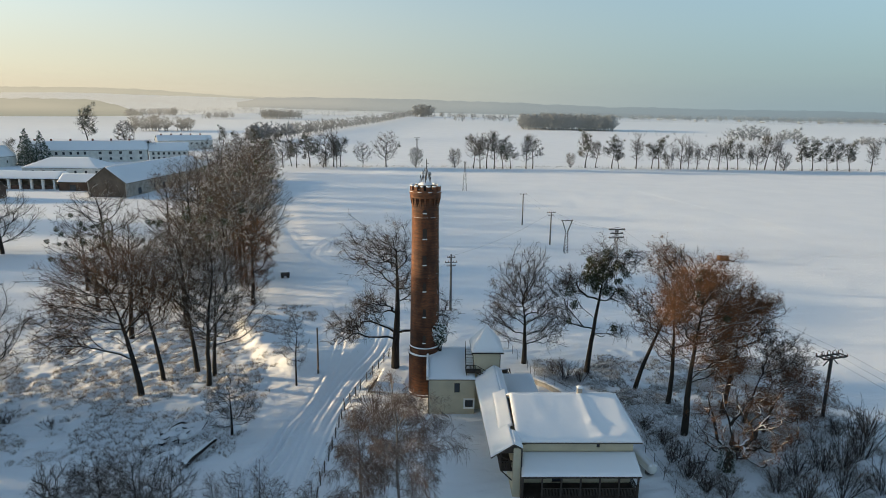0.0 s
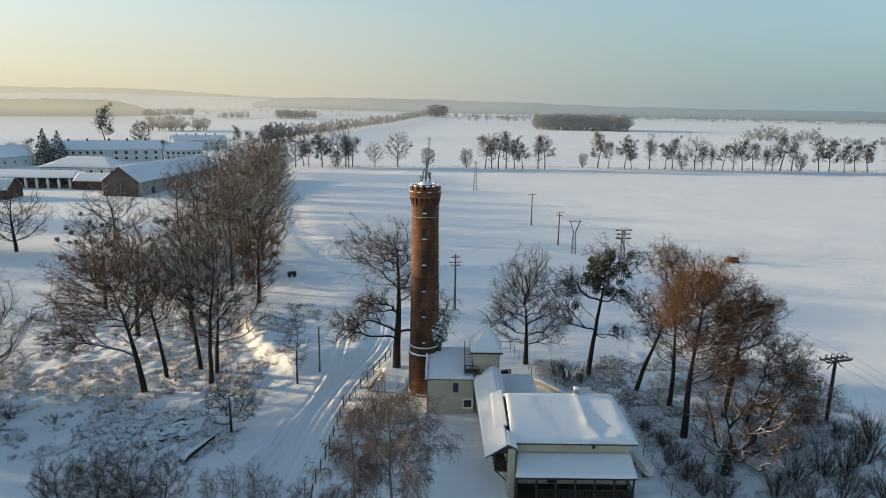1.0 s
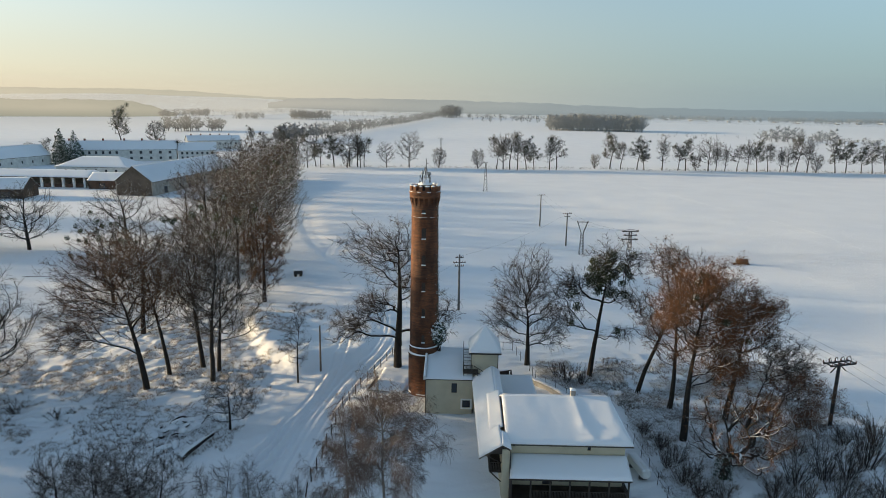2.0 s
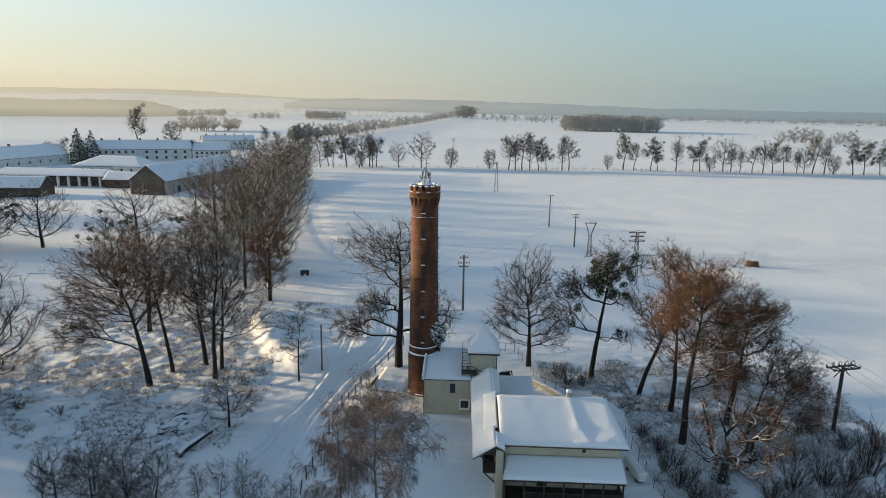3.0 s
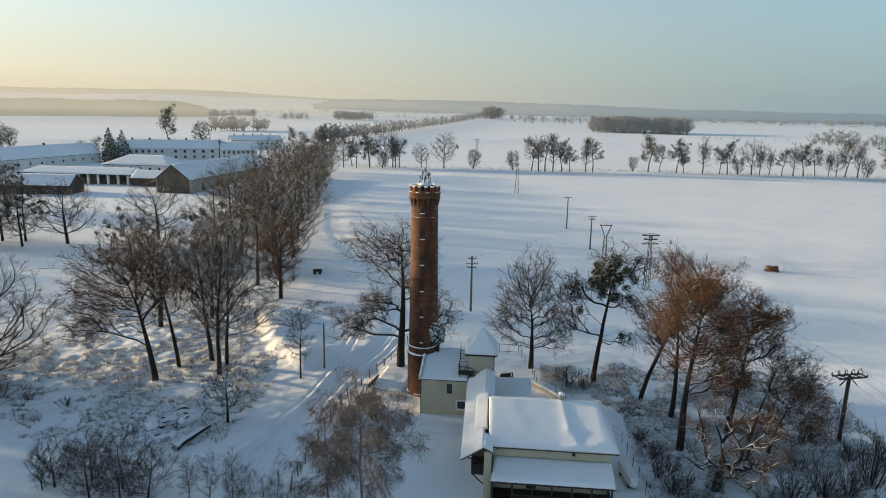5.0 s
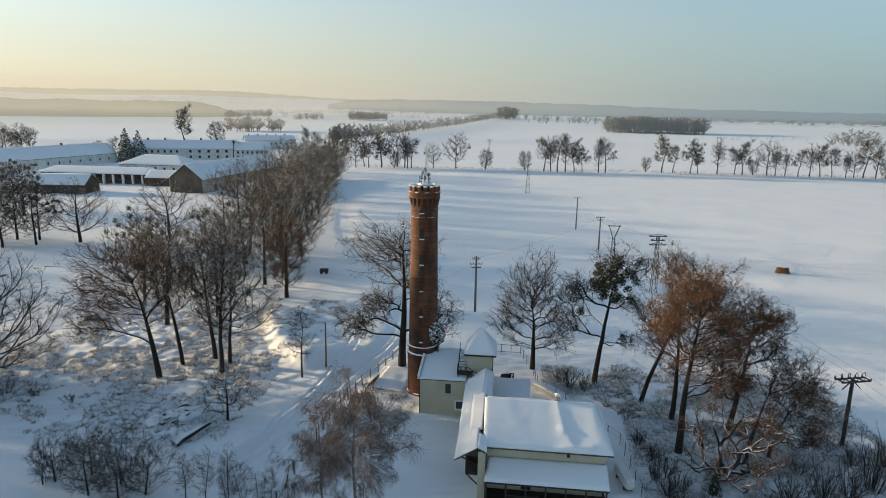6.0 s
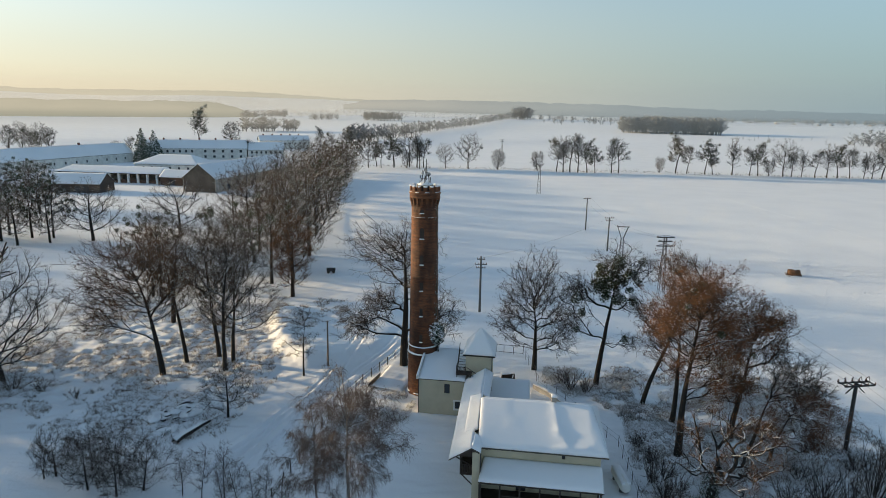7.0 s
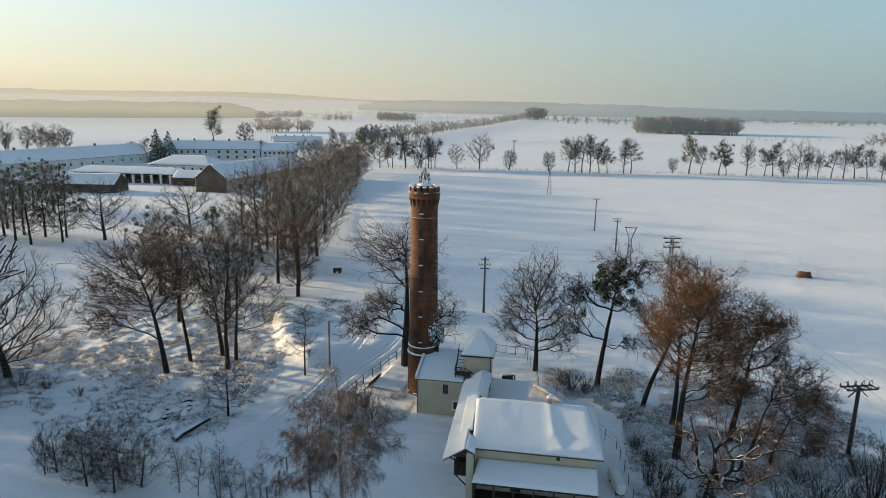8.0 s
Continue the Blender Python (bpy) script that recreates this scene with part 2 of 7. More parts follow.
SNOW = snow_material("snow", False)
FIELD = snow_material("field_snow", True)
BRICK = brick_material("brick")
BARK = material("bark", (0.024, 0.019, 0.015), 0.95, spread=0.3, scale=3, bump=0.6, bump_scale=14, snow=0.36)
BARK_RED = material("reddish_bark", (0.032, 0.02, 0.014), 0.95, spread=0.3, scale=3, bump=0.6, bump_scale=14, snow=0.26)
BARK_BIRCH = material("birch_bark", (0.24, 0.21, 0.185), 0.8, spread=0.4, scale=6, bump=0.3, bump_scale=12, snow=0.2)
TWIG = material("twig", (0.072, 0.053, 0.039), 0.95, spread=0.3, scale=2, bump=0, snow=0.1)
TWIG_RED = material("red_twig", (0.115, 0.062, 0.034), 0.95, spread=0.3, scale=2, bump=0, snow=0.04)
TWIG_BIRCH = material("birch_twig", (0.125, 0.092, 0.078), 0.95, spread=0.3, scale=2, bump=0, snow=0.05)
TWIG_FAR = material("frosted_twig", (0.085, 0.078, 0.07), 0.95, spread=0.25, scale=1, bump=0, snow=0.15)
LEAF = material("withered_leaf", (0.19, 0.08, 0.03), 0.8, spread=0.45, scale=3, bump=0)
MISTLE = material("mistletoe", (0.05, 0.062, 0.026), 0.8, spread=0.4, scale=6, bump=0, snow=0.27)
IVY_SNOW = material("snowy_ivy_leaf", (0.035, 0.06, 0.03), 0.6, spread=0.4, scale=6, bump=0, snow=0.3)
TWIG_BROWN = material("brown_twig", (0.115, 0.082, 0.057), 0.95, spread=0.3, scale=0.5, bump=0, snow=0.06)
IVY = material("ivy_leaf", (0.035, 0.06, 0.03), 0.6, spread=0.4, scale=6, bump=0, snow=0.35)
FROST_GRASS = material("frosted_grass", (0.40, 0.37, 0.33), 0.95, spread=0.4, scale=1, bump=0, snow=0.3)
FIR = material("fir_needles", (0.05, 0.075, 0.05), 0.8, spread=0.3, scale=4, bump=0, snow=0.42)
# Distance haze over the far trees is put into this pale blue-grey.
FARWOOD = material("hazed_far_wood", (0.17, 0.18, 0.195), 0.95, spread=0.15, scale=0.05, bump=0, snow=0.15)
# Distance haze is painted into these three glowing forest colours.
HAZE_NEAR = painted_haze_material("hill_forest_haze_glow", (0.17, 0.168, 0.14), (0.125, 0.13, 0.122))
HAZE_FAR = painted_haze_material("ridge_forest_haze_glow", (0.26, 0.24, 0.20), (0.19, 0.195, 0.195))
HAZE_BLUE = painted_haze_material("plain_forest_haze_glow", (0.14, 0.145, 0.16), (0.13, 0.148, 0.175))
GRASS = material("dry_grass", (0.24, 0.19, 0.14), 0.95, spread=0.4, scale=1, bump=0, snow=0.1)
PLASTER = material("cream_plaster", (0.55, 0.49, 0.36), 0.9, spread=0.1, scale=2, bump=0.15, bump_scale=40)
PLASTER_W = material("pale_plaster", (0.66, 0.64, 0.60), 0.9, spread=0.14, scale=1.5, bump=0.15, bump_scale=30)
PLASTER_G = material("grey_plaster", (0.40, 0.36, 0.31), 0.9, spread=0.25, scale=1.5, bump=0.2, bump_scale=20)
STONE = material("stone", (0.42, 0.40, 0.37), 0.9, spread=0.2, scale=6, bump=0.3, bump_scale=20, snow=0.2)
DARKWOOD = material("dark_wood", (0.045, 0.032, 0.024), 0.75, spread=0.3, scale=6, bump=0.3, bump_scale=25)
GREYWOOD = material("weathered_wood", (0.17, 0.13, 0.10), 0.9, spread=0.3, scale=6, bump=0.3, bump_scale=25, snow=0.2)
TARBOARD = material("roof_board", (0.09, 0.075, 0.06), 0.9, spread=0.2, scale=4, bump=0.2)
STEEL = material("dark_steel", (0.055, 0.05, 0.048), 0.65, metal=0.3, spread=0.2, scale=6, bump=0.1)
GALV = material("galvanised_steel", (0.38, 0.38, 0.38), 0.5, metal=0.5, spread=0.2, scale=6, bump=0.1)
CONCRETE = material("concrete", (0.13, 0.125, 0.12), 0.9, spread=0.2, scale=4, bump=0.3, bump_scale=25)
WHITEPAINT = material("white_paint", (0.78, 0.77, 0.74), 0.6, spread=0.06, scale=3, bump=0.05)
REDBOARD = material("red_brown_board", (0.24, 0.10, 0.07), 0.85, spread=0.25, scale=3, bump=0.2)
HAY = material("hay", (0.15, 0.075, 0.035), 0.95, spread=0.35, scale=4, bump=0.6, bump_scale=30, snow=0.12)
GLASS = material("window_glass", (0.05, 0.055, 0.065), 0.15, spread=0.2, scale=2, bump=0)
CERAMIC = material("insulator", (0.20, 0.10, 0.07), 0.35, spread=0.2, scale=3, bump=0)


# ---- mesh tools ----
def box_bm(bm, x0, y0, z0, x1, y1, z1):
    v = [bm.verts.new((x, y, z)) for z in (z0, z1) for x, y in ((x0, y0), (x1, y0), (x1, y1), (x0, y1))]
    for q in ((3, 2, 1, 0), (4, 5, 6, 7), (0, 1, 5, 4), (1, 2, 6, 5), (2, 3, 7, 6), (3, 0, 4, 7)):
        bm.faces.new([v[i] for i in q])
    return v


def bar_bm(bm, p, q, r, sides=6, r1=None):
    """A rod from p to q."""
    p, q = Vector(p), Vector(q)
    d = (q - p).normalized()
    u = d.orthogonal().normalized()
    w = d.cross(u)
    rings = []
    for c, rad in ((p, r), (q, r if r1 is None else r1)):
        rings.append([bm.verts.new(c + (u * math.cos(a) + w * math.sin(a)) * rad) for a in (math.tau * i / sides for i in range(sides))])
    for i in range(sides):
        j = (i + 1) % sides
        bm.faces.new((rings[0][i], rings[0][j], rings[1][j], rings[1][i]))
    bm.faces.new(rings[0][::-1])
    bm.faces.new(rings[1])


def beam_bm(bm, p, q, w, h=None):
    """A square beam from p to q."""
    h = h or w
    p, q = Vector(p), Vector(q)
    d = (q - p).normalized()
    u = d.cross(Vector((0, 0, 1)))
    u = u.normalized() if u.length > 1e-3 else Vector((1, 0, 0))
    s = u.cross(d)
    e = [[bm.verts.new(c + u * a * w / 2 + s * b * h / 2) for a, b in ((-1, -1), (1, -1), (1, 1), (-1, 1))] for c in (p, q)]
    for i in range(4):
        j = (i + 1) % 4
        bm.faces.new((e[0][i], e[0][j], e[1][j], e[1][i]))
    bm.faces.new(e[0][::-1])
    bm.faces.new(e[1])


def part(name, bm, mat, parent=None, label="", smooth=False, bevel=0.0):
    """Links a bmesh as one mesh object, under a thing or a part where one is given."""
    if bevel:
        bmesh.ops.bevel(bm, geom=bm.edges[:], offset=bevel, segments=1, affect="EDGES")
    bmesh.ops.recalc_face_normals(bm, faces=bm.faces[:])
    me = bpy.data.meshes.new(name)
    bm.to_mesh(me)
    bm.free()
    me.materials.append(mat)
    if smooth:
        me.polygons.foreach_set("use_smooth", [True] * len(me.polygons))
    ob = new(name, me)
    if parent:
        ob.parent = parent
    if label:
        ob["label"] = label
    return ob


def shared(name, me, parent, m):
    """An object of its own on a mesh that alike pieces share."""
    ob = new(name, me)
    ob.parent = parent
    ob.matrix_basis = m
    return ob


def array_mesh(name, verts, faces, mat, smooth=True):
    """A mesh from numpy arrays; faces all of one corner count."""
    verts, faces = np.asarray(verts, np.float32).reshape(-1, 3), np.asarray(faces, np.int32)
    me = bpy.data.meshes.new(name)
    k = faces.shape[1]
    me.vertices.add(len(verts))
    me.vertices.foreach_set("co", verts.ravel())
    me.loops.add(faces.size)
    me.loops.foreach_set("vertex_index", faces.ravel())
    me.polygons.add(len(faces))
    me.polygons.foreach_set("loop_start", np.arange(0, faces.size, k, dtype=np.int32))
    me.polygons.foreach_set("use_smooth", np.full(len(faces), smooth))
    me.update(calc_edges=True)
    me.validate()
    me.materials.append(mat)
    return me


def thing(name, label, category, m=None, group="", kind=""):
    ob = new(name)
    ob.empty_display_size = 0.2
    if m is not None:
        ob.matrix_basis = m
    return tagged(ob, label, category, group, kind)


def box(name, c0, c1, mat, parent, label="", bevel=0.0):
    bm = bmesh.new()
    box_bm(bm, *c0, *c1)
    return part(name, bm, mat, parent, label, bevel=bevel)


# ---- smooth random fields ----
def lattice(x, y, seed):
    """Value noise between 0 and 1 on a unit lattice."""
    xi, yi = np.floor(x).astype(np.int64), np.floor(y).astype(np.int64)
    fx, fy = x - xi, y - yi
    fx, fy = fx * fx * (3 - 2 * fx), fy * fy * (3 - 2 * fy)

    def corner(a, b):
        k = (a * 374761393 + b * 668265263 + seed * 144269) & 0x7FFFFFFF
        k = ((k ^ (k >> 13)) * 1274126177) & 0x7FFFFFFF
        return ((k ^ (k >> 16)) & 0xFFFF) / 65535.0

    a, b, c, d = corner(xi, yi), corner(xi + 1, yi), corner(xi, yi + 1), corner(xi + 1, yi + 1)
    return (a * (1 - fx) + b * fx) * (1 - fy) + (c * (1 - fx) + d * fx) * fy


def smooth(a, b, x):
    t = np.clip((x - a) / (b - a), 0, 1)
    return t * t * (3 - 2 * t)


def to_line(x, y, pts):
    """Signed distance from a polyline, positive to its right, and the way along it."""
    best, side, along = np.full(np.shape(x), 1e9), np.zeros(np.shape(x)), np.zeros(np.shape(x))
    run = 0.0
    for (ax, ay), (bx, by) in zip(pts, pts[1:]):
        dx, dy = bx - ax, by - ay
        ln = math.hypot(dx, dy)
        t = np.clip(((x - ax) * dx + (y - ay) * dy) / ln ** 2, 0, 1)
        px, py = x - ax - t * dx, y - ay - t * dy
        d = np.hypot(px, py)
        near = d < best
        best = np.where(near, d, best)
        side = np.where(near, np.sign(px * dy - py * dx), side)
        along = np.where(near, run + t * ln, along)
        run += ln
    return best * side, along


# ---- ground ----
ROAD = [(-15.0, 40), (-15.4, 56), (-15.5, 66), (-15.2, 74), (-14.0, 82), (-12.6, 89), (-10.8, 97), (-10.6, 106), (-13.2, 121), (-18.2, 135), (-28.5, 153), (-38.6, 169), (-46.9, 189), (-55.5, 214), (-64.2, 244), (-79.7, 304), (-99, 386), (-104, 412)]
ROAD_EDGE = [(-25, 44), (-24.5, 52), (-22, 60), (-18.8, 68), (-17.2, 78), (-17.0, 88), (-18, 100)]
RIDGE_AZ = (-60, -40, -30, -27, -22, -17, -12, -5, 0, 8, 16, 40, 60)
PLAIN_H = (16, 16, 18, 22, 34, 46, 44, 40, 36, 30, 22, 16, 16)
RIDGE_H = (104, 104, 104, 100, 84, 60, 24, 14, 12, 12, 12, 12, 12)
TURNS = ([(-18.6, 76), (-19.6, 69.4), (-20.0, 62.4), (-21.5, 58.9), (-21.3, 55.9), (-20.9, 54.6)],
         [(-17.8, 76), (-18.9, 68.4), (-19.1, 62.1), (-20.4, 58.2), (-20.0, 55.4), (-18.6, 53.4), (-16.9, 51.7)],
         [(-17.2, 72), (-17.8, 65.4), (-18.0, 61.9), (-19.0, 58.1), (-18.4, 56.3)])


def eased(pts, rounds=3):
    """The polyline with its corners cut round."""
    for _ in range(rounds):
        pts = [pts[0]] + [(a[0] * p + b[0] * (1 - p), a[1] * p + b[1] * (1 - p)) for a, b in zip(pts, pts[1:]) for p in (0.75, 0.25)] + [pts[-1]]
    return pts


ROAD, ROAD_EDGE, TURNS = eased(ROAD), eased(ROAD_EDGE), [eased(t) for t in TURNS]


def ground_z(x, y):
    x, y = np.asarray(x, float), np.asarray(y, float)
    r = np.hypot(x - 7, y)
    az = np.degrees(np.arctan2(x - 7, y))
    z = 0.22 * (lattice(x / 7, y / 7, 3) - 0.5) + 0.5 * (lattice(x / 31, y / 31, 5) - 0.5) * smooth(60, 140, y)
    near = 1 - smooth(140, 260, r)
    z = z + near * (0.12 * (lattice(x / 1.6, y / 1.6, 8) - 0.5) + 0.05 * (lattice(x / 0.7, y / 0.7, 9) - 0.5))
    # rough banks under the trees
    rough = np.maximum(smooth(-20, -27, x) * smooth(56, 64, y) * (1 - smooth(100, 118, y)), smooth(22, 25, x) * (1 - smooth(46, 52, x)) * (1 - smooth(92, 100, y)))
    z = z + rough * (0.45 * (lattice(x / 0.9, y / 0.9, 11) - 0.5) + 0.2 * (lattice(x / 3.1, y / 3.1, 12) - 0.5))
    # a bank beside the road that faces the sun
    d, s = to_line(x, y, [(-37.5, 112), (-34, 101), (-28, 91.5), (-21.5, 85.6), (-19.6, 84.2)])
    z = z + 1.5 * np.exp(-(np.where(d < 0, d / 7.0, d / 1.5)) ** 2) * (0.8 + 0.4 * lattice(x / 2.5, y / 2.5, 14)) * smooth(0.0, 6.0, s) * (1 - smooth(29.0, 34.0, s))
    # road with wheel ruts
    d, s = to_line(x, y, ROAD)
    d = d + 0.35 * (lattice(s / 9, s * 0, 21) - 0.5)
    w = 1 - 0.65 * smooth(45, 75, s) - 0.35 * smooth(260, 420, s)
    for off in (-1.5, -0.7, 0.75, 1.55):
        deep = 0.5 + lattice(s / 4, s * 0 + off, 25)
        z = z - w * deep * 0.13 * np.exp(-((d - off) / 0.28) ** 2) + w * deep * 0.07 * np.exp(-((d - off - 0.45) / 0.25) ** 2)
    lane = 0.24 + 0.16 * smooth(20, 40, s) - 0.16 * smooth(48, 70, s)
    z = z - lane * (1 - smooth(420, 460, s)) * (1 - smooth(1.2, np.where(d > 0, 5.5, 4.4), np.abs(d)))
    z = z + w * 0.07 * np.exp(-((np.abs(d) - 3.3) / 0.7) ** 2) * (0.3 + lattice(s / 2, s * 0 + np.sign(d), 22))
    # trodden snow beside it: low lumps and hollows drawn out along the sun's way
    z = z + near * 0.22 * (lattice((x + 0.5 * y) / 2.4, (y - 0.3 * x) / 0.8, 26) - 0.5) * (1 - smooth(22, 26, x)) * smooth(52, 60, y) * (1 - smooth(104, 118, y)) * smooth(2.0, 5.0, np.abs(d))
    # a second pair of wheel tracks that bends away
    d, s = to_line(x, y, ROAD_EDGE)
    for off in (-0.75, 0.75):
        z = z - 0.09 * np.exp(-((d - off) / 0.26) ** 2) + 0.04 * np.exp(-((d - off - 0.4) / 0.24) ** 2)
    # wheel tracks that swing round before the thicket
    for line in TURNS:
        d, s = to_line(x, y, line)
        z = z + smooth(2, 12, s) * (0.22 * np.exp(-((np.abs(d) - 0.55) / 0.24) ** 2) * (0.4 + lattice(x * 1.7, y * 1.7, 23)) - 0.4 * np.exp(-(d / 0.34) ** 2))
    # a turning loop of tracks out in the field
    q = np.hypot((x + 28) / 1.0, (y - 172) / 2.2)
    for rad in (5.0, 6.2, 8.4, 9.6):
        z = z - 0.15 * np.exp(-((q - rad) / 0.3) ** 2) * (x < -24)
    # a straight shallow trail across the field
    d, s = to_line(x, y, [(-40, 176), (40, 180), (190, 168), (420, 150)])
    z = z - 0.25 * np.exp(-(d / 1.2) ** 2)
    # raised bed of the far road with its trees
    z = z + 0.9 * np.exp(-((y - 446 - 0.02 * x) / 5.0) ** 2) * (r < 900)
    # distance: gentle rise, wooded hill, far ridges
    roll = 0.9 + 0.2 * lattice(x / 420, y / 420, 31)
    z = z + np.interp(az, RIDGE_AZ, PLAIN_H) * smooth(850, 3300, r) * roll
    z = z + np.interp(az, RIDGE_AZ, RIDGE_H) * smooth(2900, 4300, r) * roll
    return z


def spaced(lo, f0, f1, hi, fine, grow, mid=None):
    """Grid lines: fine between f0 and f1, ever wider outside."""
    a = list(np.arange(f0, f1, fine))
    step, v = fine, f1
    while v < hi:
        a.append(v)
        step *= grow
        if mid and v < mid:
            step = min(step, fine * 2)
        v += step
    a.append(hi)
    step, v = fine, f0
    while v > lo:
        step *= grow
        v -= step
        a.append(max(v, lo))
    return np.array(sorted(set(np.round(a, 3))))


gx = np.unique(np.concatenate([spaced(-4200, -60, 60, 4200, 0.48, 1.08), np.arange(-23.0, -9.5, 0.16)]))
gy = np.unique(np.concatenate([spaced(-900, 48, 132, 4800, 0.46, 1.08, mid=215), np.arange(50.1, 72, 0.23)]))
GX, GY = np.meshgrid(gx, gy)
gv = np.stack([GX, GY, ground_z(GX, GY)], -1)
ny, nx = GX.shape
gi = np.arange(nx * ny).reshape(ny, nx)
gf = np.stack([gi[:-1, :-1], gi[:-1, 1:], gi[1:, 1:], gi[1:, :-1]], -1).reshape(-1, 4)
tagged(new("ground", array_mesh("ground", gv, gf, FIELD)), "wide snow-covered ground with wheel tracks and fields", "ground", kind="structure")


def gz(x, y):
    return float(ground_z(np.array([x]), np.array([y]))[0])


# ---- trees ----
def unit(v):
    return v / np.maximum(np.linalg.norm(v, axis=-1, keepdims=True), 1e-9)


def shoots(rng, p, d, length, steps, up, wobble):
    """Curved shoots: N starts p, directions d, lengths; gives (N, steps + 1, 3)."""
    pts = [p]
    d = unit(d)
    for _ in range(steps):
        d = unit(d + np.array([0, 0, 1.0]) * np.reshape(up, (-1, 1)) + rng.normal(0, wobble, d.shape))
        pts.append(pts[-1] + d * (length / steps)[:, None])
    return np.stack(pts, 1)


def offshoots(rng, pts, length, n, t0, ang, ratio, spread=0.35):
    """n children along each shoot: starts, directions, lengths."""
    N, K, _ = pts.shape
    t = t0 + (1 - t0) * (np.arange(n)[None] + rng.random((N, n))) / n
    f = t * (K - 1)
    i = np.minimum(f.astype(int), K - 2)
    w = (f - i)[..., None]
    row = np.arange(N)[:, None]
    a, b = pts[row, i], pts[row, i + 1]
    p, tan = a * (1 - w) + b * w, unit(b - a)
    r = rng.normal(size=tan.shape)
    r = unit(r - (r * tan).sum(-1, keepdims=True) * tan)
    an = np.radians(ang * (1 + rng.normal(0, spread, (N, n))))[..., None]
    d = tan * np.cos(an) + r * np.sin(an)
    ln = length[:, None] * ratio * (1.15 - 0.55 * t) * rng.uniform(0.7, 1.2, (N, n))
    return p.reshape(-1, 3), d.reshape(-1, 3), ln.ravel(), t.ravel()


def tubes(pts, r0, r1, sides):
    """Verts and quads of tapering tubes along (N, K, 3)."""
    N, K, _ = pts.shape
    tan = np.empty_like(pts)
    tan[:, :-1] = pts[:, 1:] - pts[:, :-1]
    tan[:, -1] = tan[:, -2]
    tan = unit(tan)
    ref = np.where(np.abs(tan[:, :1, 2:]) > 0.8, [[[1.0, 0, 0]]], [[[0, 0, 1.0]]])
    u = unit(np.cross(tan, ref))
    w = np.cross(tan, u)
    rad = np.reshape(r0, (-1, 1)) + (np.reshape(r1, (-1, 1)) - np.reshape(r0, (-1, 1))) * np.linspace(0, 1, K)[None]
    a = np.arange(sides) * math.tau / sides
    v = pts[:, :, None] + rad[:, :, None, None] * (u[:, :, None] * np.cos(a)[:, None] + w[:, :, None] * np.sin(a)[:, None])
    ix = np.arange(N * K * sides).reshape(N, K, sides)
    nxt = np.roll(ix, -1, 2)
    f = np.stack([ix[:, :-1], nxt[:, :-1], nxt[:, 1:], ix[:, 1:]], -1)
    return v.reshape(-1, 3), f.reshape(-1, 4)


def spikes(p, q, r):
    """Pointed three-sided twigs from p to q, as quads with a shared tip."""
    d = unit(q - p)
    ref = np.where(np.abs(d[:, 2:]) > 0.8, [[1.0, 0, 0]], [[0, 0, 1.0]])
    u = unit(np.cross(d, ref))
    w = np.cross(d, u)
    r = np.reshape(r, (-1, 1))
    v = np.stack([p + u * r, p + (-0.5 * u + 0.866 * w) * r, p + (-0.5 * u - 0.866 * w) * r, q], 1)
    i = np.arange(len(p))[:, None] * 4
    f = np.stack([i + [[0, 1, 3]], i + [[1, 2, 3]], i + [[2, 0, 3]]], 1)
    return v.reshape(-1, 3), f.reshape(-1, 3)


def triangles(f):
    return f if f.shape[1] == 3 else np.concatenate([f[:, [0, 1, 2]], f[:, [0, 2, 3]]])


def joined(list_vf):
    if len({f.shape[1] for _, f in list_vf}) > 1:
        list_vf = [(v, triangles(f)) for v, f in list_vf]
    vs, fs, n = [], [], 0
    for v, f in list_vf:
        vs.append(v)
        fs.append(f + n)
        n += len(v)
    return np.concatenate(vs), np.concatenate(fs)


def flakes(rng, centres, size):
    """Small leaf triangles folded at random, three points each."""
    n = len(centres)
    v = centres[:, None] + rng.normal(0, 1, (n, 3, 3)) * np.reshape(size, (-1, 1, 1)) * 0.6
    return v.reshape(-1, 3), np.arange(3 * n).reshape(-1, 3)


